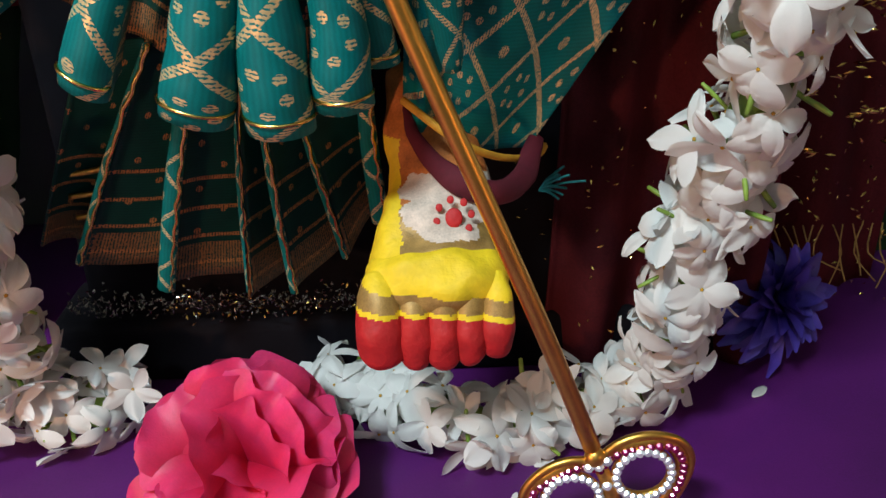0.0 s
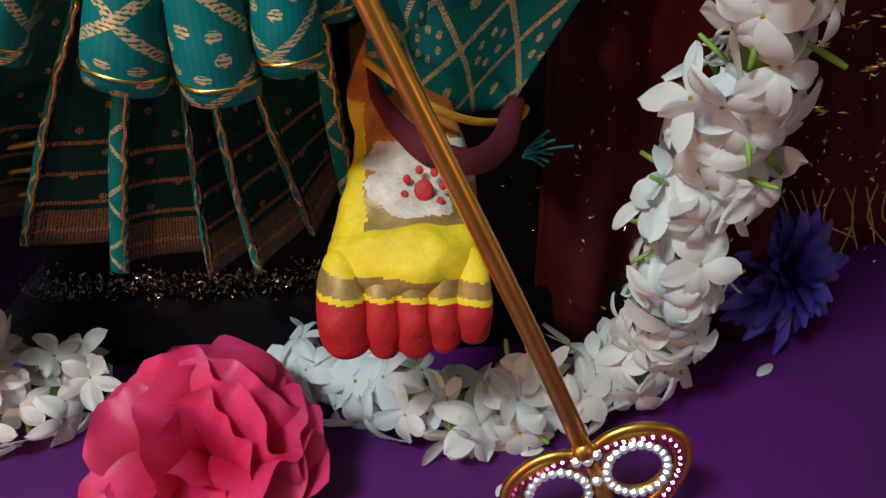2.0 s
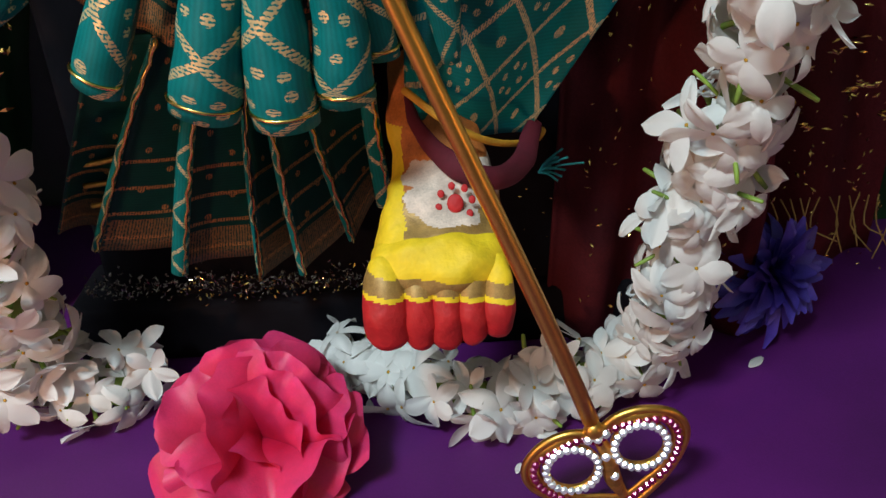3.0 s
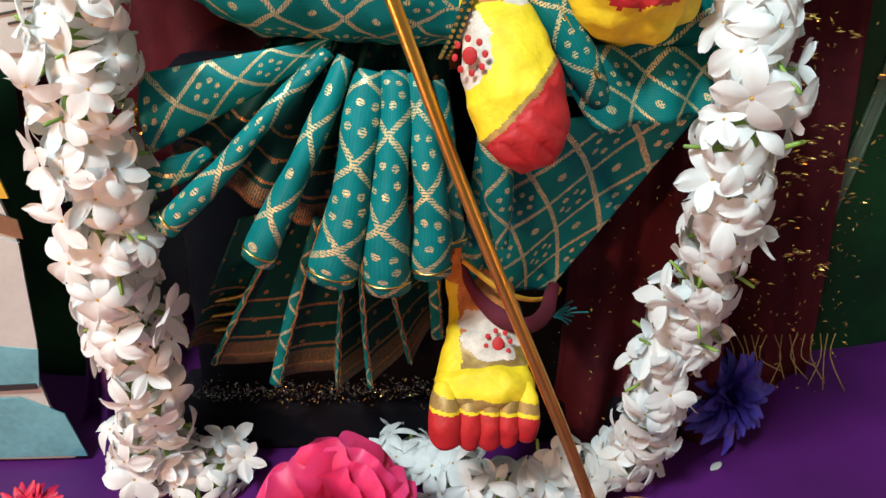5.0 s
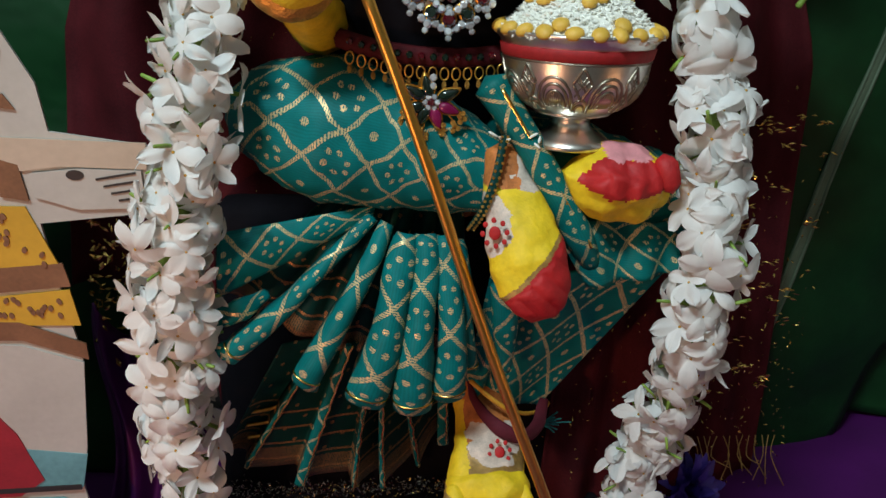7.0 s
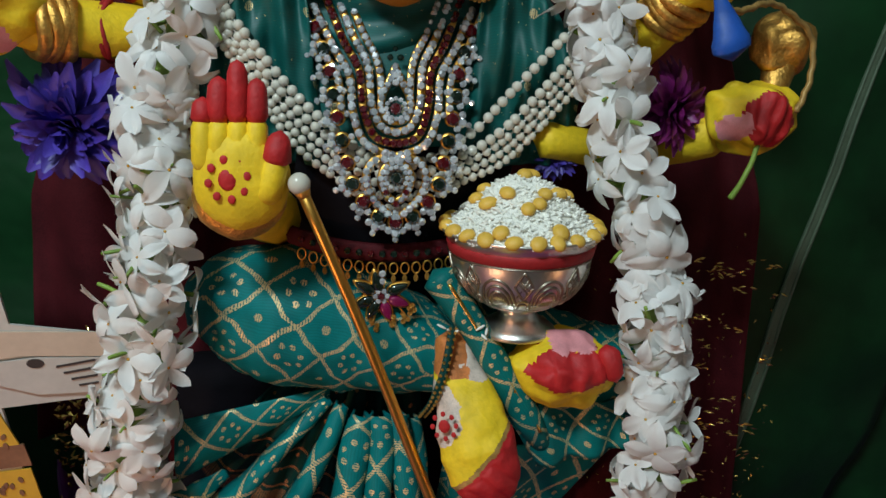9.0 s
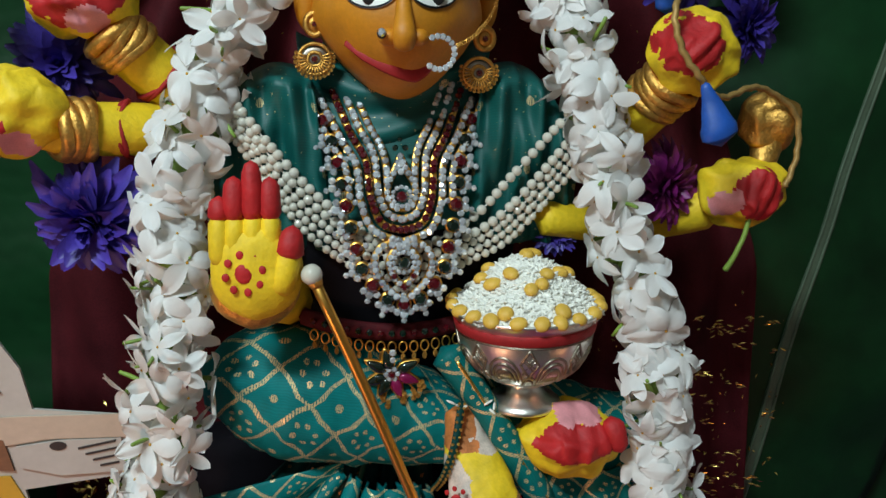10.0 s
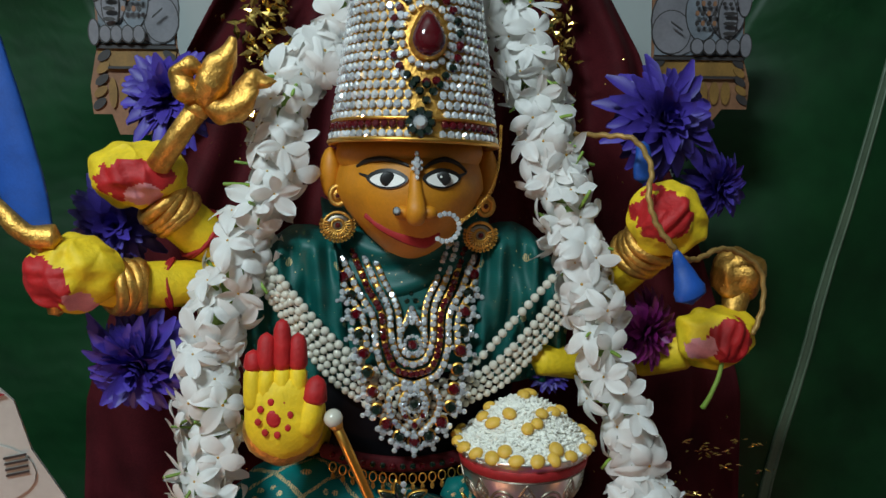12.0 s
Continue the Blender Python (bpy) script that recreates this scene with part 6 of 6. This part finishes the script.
for sign in (-1, 1):
    bm = bmesh.new()
    tube(bm, spline(lobe(sign, 0.0), 6), 0.0014, 8)
    part("heart_frame", bm, M["rod"], stick)
    bm = bmesh.new()
    tube(bm, spline(lobe(sign, 0.0028), 6), 0.0026, 8, flat=0.4, up=AN)
    part("heart_frame", bm, M["rod"], stick)
    gone, due = 0.0, 0.0
    for p, q in zip(spline(lobe(sign, 0.0030), 14), spline(lobe(sign, 0.0030), 14)[1:]):
        gone += (q - p).length
        if gone >= due:
            due += 0.0027
            put("magenta_stone", pink_gem, p + AN * 0.0014, 0.0014, stick, AN)
    loop = [on_heart(0.0135 + 0.0098 * math.sin(t), sign * (0.0120 + 0.0088 * math.cos(t)), 0.0010) for t in np.linspace(0, 2 * math.pi, 22, endpoint=False)]
    bm = bmesh.new()
    tube(bm, loop, 0.0015, 7, closed=True, up=AN)
    part("crystal_loop", bm, M["rod"], stick)
    for p in loop:
        put("crystal", clear_gem, p + AN * 0.0012, 0.00155, stick, AN)
for s, w in ((0.0035, 0.0), (0.0025, 0.003), (0.0025, -0.003), (0.0125, 0.0), (0.0225, 0.0)):
    put("crystal", clear_gem, on_heart(s, w, 0.0022), 0.0017, stick, AN)
bm = bmesh.new()
tube(bm, spline([on_heart(0.004, 0), on_heart(0.014, 0.0006), on_heart(0.026, -0.001), on_heart(0.036, 0)], 5), [0.002, 0.0026, 0.003, 0.0015], 8)
part("spine", bm, M["gold"], stick)
bm = bmesh.new()
ell(bm, on_heart(0.0, 0.0, 0.001), (0.0034, 0.0030, 0.0034), n=8)
part("joint", bm, M["rod"], stick)

# ---- things held by the statue ----
trident = thing("trident", (-0.15, 0.25, 0.465), "lumpy gold painted trident held in a closed hand", "trident")
bm = bmesh.new()
tube(bm, [(-0.1535, 0.249, 0.4585), (-0.143, 0.246, 0.4735), (-0.133, 0.244, 0.4860)], [0.0054, 0.0052, 0.0050], 18, lump=0.0016)
part("shaft", bm, M["gold"], trident)
bm = bmesh.new()
tube(bm, [(-0.1345, 0.244, 0.4842), (-0.1325, 0.244, 0.4870)], 0.0058, 14, lump=0.0006)
part("collar", bm, M["gold"], trident)
for pts, rad in (([(-0.131, 0.243, 0.489), (-0.125, 0.240, 0.499), (-0.1195, 0.238, 0.508), (-0.1165, 0.238, 0.517)], [0.0072, 0.0085, 0.0060, 0.0016]),
                 ([(-0.130, 0.243, 0.491), (-0.1375, 0.240, 0.4935), (-0.1405, 0.239, 0.5005), (-0.1355, 0.238, 0.505), (-0.1295, 0.238, 0.503)], [0.0058, 0.0054, 0.0050, 0.0046, 0.0022]),
                 ([(-0.129, 0.243, 0.489), (-0.119, 0.240, 0.4850), (-0.1115, 0.239, 0.4895), (-0.1065, 0.238, 0.4985), (-0.0975, 0.238, 0.4985)], [0.0058, 0.0064, 0.0062, 0.0052, 0.0018])):
    bm = bmesh.new()
    tube(bm, spline(pts, 9), rad, 18, lump=0.0026)
    part("prong", bm, M["gold"], trident)
sword = thing("sword", (-0.206, 0.24, 0.42), "toy sword with a blue blade and gold hilt", "sword")
bm = bmesh.new()
tube(bm, spline([(-0.2075, 0.240, 0.4300), (-0.2115, 0.240, 0.4500), (-0.2190, 0.240, 0.4850), (-0.2270, 0.240, 0.5250), (-0.2300, 0.240, 0.5400)], 5), [0.0085, 0.0105, 0.0105, 0.0085, 0.001], 12, flat=0.22, lump=0.0004)
part("blade", bm, M["blue"], sword)
bm = bmesh.new()
tube(bm, spline([(-0.1975, 0.236, 0.4275), (-0.2080, 0.235, 0.4290), (-0.2165, 0.236, 0.4360), (-0.2235, 0.238, 0.4450)], 5), [0.0058, 0.0048, 0.0044, 0.0030], 12, lump=0.0009)
part("guard", bm, M["gold"], sword)
bm = bmesh.new()
tube(bm, [(-0.2070, 0.240, 0.431), (-0.2020, 0.241, 0.405), (-0.200, 0.242, 0.392)], 0.0045, 10)
part("grip", bm, M["gold"], sword)
mace = thing("mace", (0.137, 0.25, 0.385), "gold painted mace with a crumpled round head", "mace")
bm = bmesh.new()
ell(bm, (0.1390, 0.2520, 0.4015), (0.0138, 0.0125, 0.0130), n=16, lump=0.0040)
part("head", bm, M["gold"], mace)
bm = bmesh.new()
tube(bm, [(0.1370, 0.2500, 0.3920), (0.1345, 0.2480, 0.3800), (0.133, 0.247, 0.370)], [0.0075, 0.0052, 0.0045], 12, lump=0.0008)
part("handle", bm, M["gold"], mace)
bm = bmesh.new()
cordline = spline([(0.0500, 0.256, 0.4740), (0.0620, 0.242, 0.4735), (0.0733, 0.233, 0.4715), (0.0765, 0.218, 0.4590), (0.0730, 0.2105, 0.4460), (0.0765, 0.2080, 0.4330), (0.0840, 0.2065, 0.4225),
                   (0.0900, 0.2120, 0.4170), (0.1013, 0.2200, 0.4145), (0.1160, 0.2280, 0.4180), (0.1290, 0.2350, 0.4155), (0.1440, 0.2390, 0.4050), (0.1450, 0.2370, 0.3880), (0.1385, 0.2330, 0.3735)], 8)
tube(bm, [p + Vector((0.0004 * math.sin(i * 1.7), 0, 0.0004 * math.cos(i * 1.7))) for i, p in enumerate(cordline)], 0.0014, 7)
solo("gold_cord", bm, M["ochre"], "twisted gold cord strung between the raised hands", "cord")
for pts, rad in (([(0.0850, 0.2040, 0.4205), (0.0875, 0.2025, 0.4125), (0.0905, 0.2020, 0.4035), (0.0915, 0.2020, 0.4000)], [0.0018, 0.0042, 0.0078, 0.0076]),
                 ([(0.0838, 0.2500, 0.4690), (0.0838, 0.2500, 0.4600), (0.0842, 0.2500, 0.4515)], [0.0036, 0.0042, 0.0044])):
    bm = bmesh.new()
    tube(bm, spline(pts, 4), rad, 12, flat=0.6, lump=0.0012)
    solo("blue_tassel", bm, M["blue"], "blue painted clay tassel hanging from a hand", "tassel", "blue tassels")
bm = bmesh.new()
tube(bm, spline([(0.1245, 0.236, 0.3600), (0.1215, 0.2345, 0.3500), (0.1180, 0.2345, 0.3420), (0.1150, 0.236, 0.3350)], 4), [0.0013, 0.0012, 0.0012, 0.0016], 8, lump=0.0003)
solo("flower_stalk", bm, M["green"], "yellow green stalk hanging from a closed hand", "stalk")

# ---- printed paper figure and pedestal cards ----
cut = thing("paper_cutout", (-0.25, 0.315, 0.0), "standing printed paper cutout of a figure in yellow and white", "paper cutout")
SL, Z0, Y0 = 0.19, 0.266, 0.272


def printed(name, outline, mat, lift, label="", smooth=False):
    bm = bmesh.new()
    plate(bm, outline, Y0 - lift, 0.0011 if lift else 0.0018, SL, Z0)
    part(name, bm, M[mat], cut, label, smooth=smooth)


printed("backing", [(-0.40, 0.002), (-0.218, 0.002), (-0.222, 0.040), (-0.2235, 0.060), (-0.2110, 0.145), (-0.2140, 0.170), (-0.2190, 0.222), (-0.1690, 0.228), (-0.1650, 0.262), (-0.2080, 0.268),
                    (-0.2100, 0.290), (-0.2230, 0.318), (-0.2280, 0.345), (-0.2420, 0.362), (-0.27, 0.367), (-0.40, 0.367)], "paper", 0.0)
printed("sleeve", [(-0.36, 0.268), (-0.1660, 0.2635), (-0.1668, 0.2505), (-0.205, 0.2515), (-0.222, 0.2490), (-0.36, 0.2500)], "cream", 0.0012)
printed("cuff", [(-0.236, 0.2560), (-0.2235, 0.2520), (-0.2215, 0.2340), (-0.234, 0.2360)], "brown", 0.0014)
printed("arm", [(-0.2185, 0.2480), (-0.1980, 0.2505), (-0.1695, 0.2500), (-0.1690, 0.2310), (-0.200, 0.2300), (-0.2185, 0.2360)], "paper", 0.0016)
for k in range(4):
    printed("ink_line", [(-0.190 + 0.003 * k, 0.2460 - 0.0035 * k), (-0.172, 0.2495 - 0.0042 * k), (-0.172, 0.2485 - 0.0042 * k), (-0.190 + 0.003 * k, 0.2450 - 0.0035 * k)], "ink", 0.0022)
printed("ink_line", round_outline(-0.199, 0.2475, 0.004, 0.0025), "ink", 0.0020)
printed("yellow_panel", [(-0.36, 0.232), (-0.2240, 0.2310), (-0.2135, 0.1990), (-0.36, 0.190)], "sun", 0.0012)
printed("belt", [(-0.36, 0.187), (-0.2120, 0.2010), (-0.2100, 0.1880), (-0.36, 0.172)], "brown", 0.0014)
printed("yellow_panel", [(-0.36, 0.168), (-0.2110, 0.1860), (-0.2085, 0.1650), (-0.36, 0.166)], "sun", 0.0012)
printed("belt", [(-0.36, 0.170), (-0.238, 0.1670), (-0.2075, 0.1540), (-0.2075, 0.1440), (-0.238, 0.1560), (-0.36, 0.158)], "brown", 0.0016)
for k in range(34):
    r = random.Random(k + 3)
    u, v = r.random(), r.random()
    if v < 0.68:
        px, pz = -0.255 + 0.036 * u, 0.200 + 0.028 * v / 0.68
    else:
        px, pz = -0.250 + 0.036 * u, 0.171 + 0.010 * (v - 0.68) / 0.32
    printed("printed_dot", round_outline(px, pz, 0.0012, 0.0018, 10, turn=r.uniform(-30, 30)), "brown", 0.0020)
printed("trousers", [(-0.36, 0.155), (-0.240, 0.1530), (-0.2105, 0.1420), (-0.2170, 0.0850), (-0.2230, 0.0560), (-0.36, 0.050)], "paper", 0.0012)
printed("shaded_hem", [(-0.36, 0.085), (-0.262, 0.086), (-0.2175, 0.080), (-0.2230, 0.0560), (-0.36, 0.050)], "sky", 0.0016)
printed("sash", [(-0.262, 0.112), (-0.252, 0.095), (-0.2430, 0.0620), (-0.258, 0.0500), (-0.30, 0.048)], "crimson", 0.0022)
printed("hem_line", [(-0.36, 0.052), (-0.2240, 0.0580), (-0.2240, 0.0545), (-0.36, 0.048)], "ink", 0.0024)
printed("base", [(-0.38, 0.046), (-0.235, 0.0480), (-0.215, 0.0360), (-0.2100, 0.0050), (-0.38, 0.004)], "sky", 0.0018)
printed("necklace_band", [(-0.36, 0.300), (-0.2240, 0.2850), (-0.2200, 0.2780), (-0.36, 0.292)], "brown", 0.0012)
printed("shoulder", round_outline(-0.247, 0.306, 0.025, 0.017), "paper", 0.0014)
for k in range(4):
    printed("ink_line", [(-0.2360, 0.3150 - 0.0032 * k), (-0.2250, 0.3170 - 0.0032 * k), (-0.2250, 0.3160 - 0.0032 * k), (-0.2360, 0.3140 - 0.0032 * k)], "ink", 0.0026)
printed("collar", round_outline(-0.250, 0.338, 0.010, 0.012), "sky", 0.0014)
printed("head", round_outline(-0.252, 0.351, 0.012, 0.010), "grey", 0.0018)
printed("beak", [(-0.243, 0.3540), (-0.2310, 0.3490), (-0.2400, 0.3470)], "crimson", 0.0022)


def pedestal_card(x0, x1, z0, z1, flip):
    ob = thing("paper_card", ((x0 + x1) / 2, 0.36, z0), "printed card of a pale shape on a gold pedestal, colours darkened for shade", "paper card", "pedestal cards")
    s = -1 if flip else 1
    cx = (x0 + x1) / 2

    def bit(name, outline, mat, lift):
        bm = bmesh.new()
        plate(bm, outline, 0.360 - lift, 0.0010 if lift else 0.0016)
        part(name, bm, M[mat], ob, smooth=False)
    w = (x1 - x0) / 2
    bit("backing", [(x0, z0), (x1, z0), (x1 + 0.001, z0 + 0.016), (x1 - 0.004, z1), (x1 - 0.003, z1 + 0.05), (x0 + 0.003, z1 + 0.05), (x0 + 0.004, z1), (x0 - 0.001, z0 + 0.016)], "brown", 0.0)
    bit("pedestal_panel", [(cx - w * 0.78, z0 + (z1 - z0) * 0.62), (cx + w * 0.78, z0 + (z1 - z0) * 0.62), (cx + w * 0.85, z1 - 0.002), (cx - w * 0.85, z1 - 0.002)], "tan", 0.0012)
    bit("pedestal_base", [(cx - w * 0.45, z0 - 0.012), (cx + w * 0.2, z0 - 0.012), (cx + w * 0.5, z0), (cx - w * 0.6, z0)], "brown", 0.0004)
    for k in range(5):
        bit("scroll", round_outline(x0 + 0.004 + 0.001 * k, z0 + 0.006 + (z1 - z0) * 0.17 * k, 0.0045, 0.0024, 14, turn=40), "tan" if k % 2 else "ink", 0.0014 + 0.0002 * k)
        bit("scroll", round_outline(x1 - 0.004 - 0.001 * k, z0 + 0.006 + (z1 - z0) * 0.17 * k, 0.0045, 0.0024, 14, turn=-40), "tan" if k % 2 else "ink", 0.0014 + 0.0002 * k)
    for k in range(6):
        bit("carving", round_outline(cx - w * 0.55 + w * 0.22 * k, z0 + (z1 - z0) * 0.30, w * 0.09, (z1 - z0) * 0.22, 12), "tan", 0.0016)
    bit("pale_panel", [(x0 + 0.005, z1), (x1 - 0.005, z1), (x1 - 0.006, z1 + 0.049), (x0 + 0.006, z1 + 0.049)], "grey", 0.0014)
    shapes = (("body", 0.42, 0.021, 0.50, 0.021), ("haunch", 0.55, 0.014, 0.36, 0.013), ("rug", -0.02, 0.026, 0.30, 0.017), ("head", -0.50, 0.030, 0.36, 0.019), ("ear", -0.16, 0.036, 0.15, 0.012), ("ear", -0.82, 0.036, 0.13, 0.012),
              ("trunk", -0.50, 0.022, 0.17, 0.014), ("brow", -0.50, 0.043, 0.26, 0.006), ("foot", -0.86, 0.006, 0.10, 0.007), ("foot", -0.62, 0.005, 0.11, 0.0045), ("foot", -0.38, 0.005, 0.11, 0.0045),
              ("foot", -0.14, 0.005, 0.11, 0.0045), ("foot", 0.10, 0.005, 0.11, 0.0045))
    for k, (name, dx, dz, rx, rz) in enumerate(shapes):
        bit("ink_edge", round_outline(cx + s * dx * w, z1 + dz, rx * w + 0.0007, rz + 0.0007, 22), "ink", 0.0018 + 0.0004 * k)
        bit(name, round_outline(cx + s * dx * w, z1 + dz, rx * w, rz, 22), "grey" if name in ("rug", "brow") else "slate", 0.0020 + 0.0004 * k)
    for k in range(4):
        for j in range(3):
            bit("ink_dot", round_outline(cx + s * (-0.20 + 0.11 * k) * w, z1 + 0.019 + 0.006 * j, 0.0012, 0.0017, 8), "ink" if (k + j) % 2 else "brown", 0.0078)
    for k in range(3):
        bit("ink_line", round_outline(cx - s * 0.50 * w, z1 + 0.013 + 0.006 * k, 0.13 * w, 0.0012, 10), "ink", 0.0080)
        bit("ink_dot", round_outline(cx + s * (-0.62 + 0.12 * k) * w, z1 + 0.031, 0.0012, 0.0012, 8), "ink", 0.0080)
    bit("ink_line", [(cx + s * 0.40 * w, z1 + 0.0150), (cx + s * 0.62 * w, z1 + 0.0200), (cx + s * 0.62 * w, z1 + 0.0190), (cx + s * 0.40 * w, z1 + 0.0140)], "ink", 0.0080)
    bit("ink_line", [(x0 + 0.004, z1 - 0.0010), (x1 - 0.004, z1 - 0.0010), (x1 - 0.004, z1 - 0.0030), (x0 + 0.004, z1 - 0.0030)], "ink", 0.0030)
    bit("ink_line", [(x0 + 0.010, z1 - 0.0130), (x1 - 0.010, z1 - 0.0130), (x1 - 0.010, z1 - 0.0145), (x0 + 0.010, z1 - 0.0145)], "ink", 0.0030)


pedestal_card(-0.211, -0.158, 0.486, 0.5265, False)
pedestal_card(0.124, 0.192, 0.490, 0.5235, True)

# ---- fallen bits ----
for k, (x, y, z, s, turn) in enumerate(((0.0365, 0.264, 0.0016, 0.0042, 0.3), (0.1310, 0.302, 0.0016, 0.0050, 0.7), (0.0235, 0.247, 0.0016, 0.0028, 1.2))):
    bm = bmesh.new()
    sheet(bm, lambda u, v: Vector((x + s * (u - 0.5) * 2 * math.cos(turn) - s * 0.45 * (v - 0.5) * 2 * math.sin(turn) * math.sin(math.pi * (0.1 + 0.8 * u)),
                                   y + s * (u - 0.5) * 2 * math.sin(turn) + s * 0.45 * (v - 0.5) * 2 * math.cos(turn) * math.sin(math.pi * (0.1 + 0.8 * u)), z + 0.0012 * (v - 0.5) ** 2)), 8, 4, thick=0.0004)
    solo("fallen_petal", bm, M["petal"], "small white petal fallen on the purple cloth", "petal", "fallen petals")
for k, (x, y, z) in enumerate(((-0.0135, 0.2300, 0.2790), (-0.0105, 0.2295, 0.2775), (-0.0075, 0.2300, 0.2765), (0.0030, 0.2265, 0.2795), (0.0055, 0.2255, 0.2780), (0.0045, 0.2260, 0.2755))):
    ob = new("rice_grain", grain)
    ob.matrix_basis = Matrix.Translation((x, y, z)) @ Euler((0.3 * k, 0.5, 1.1 * k)).to_matrix().to_4x4() @ Matrix.Scale(0.0026, 4)
    tagged(ob, "spilled white rice grain on the green silk", "rice grain", "spilled rice grains")
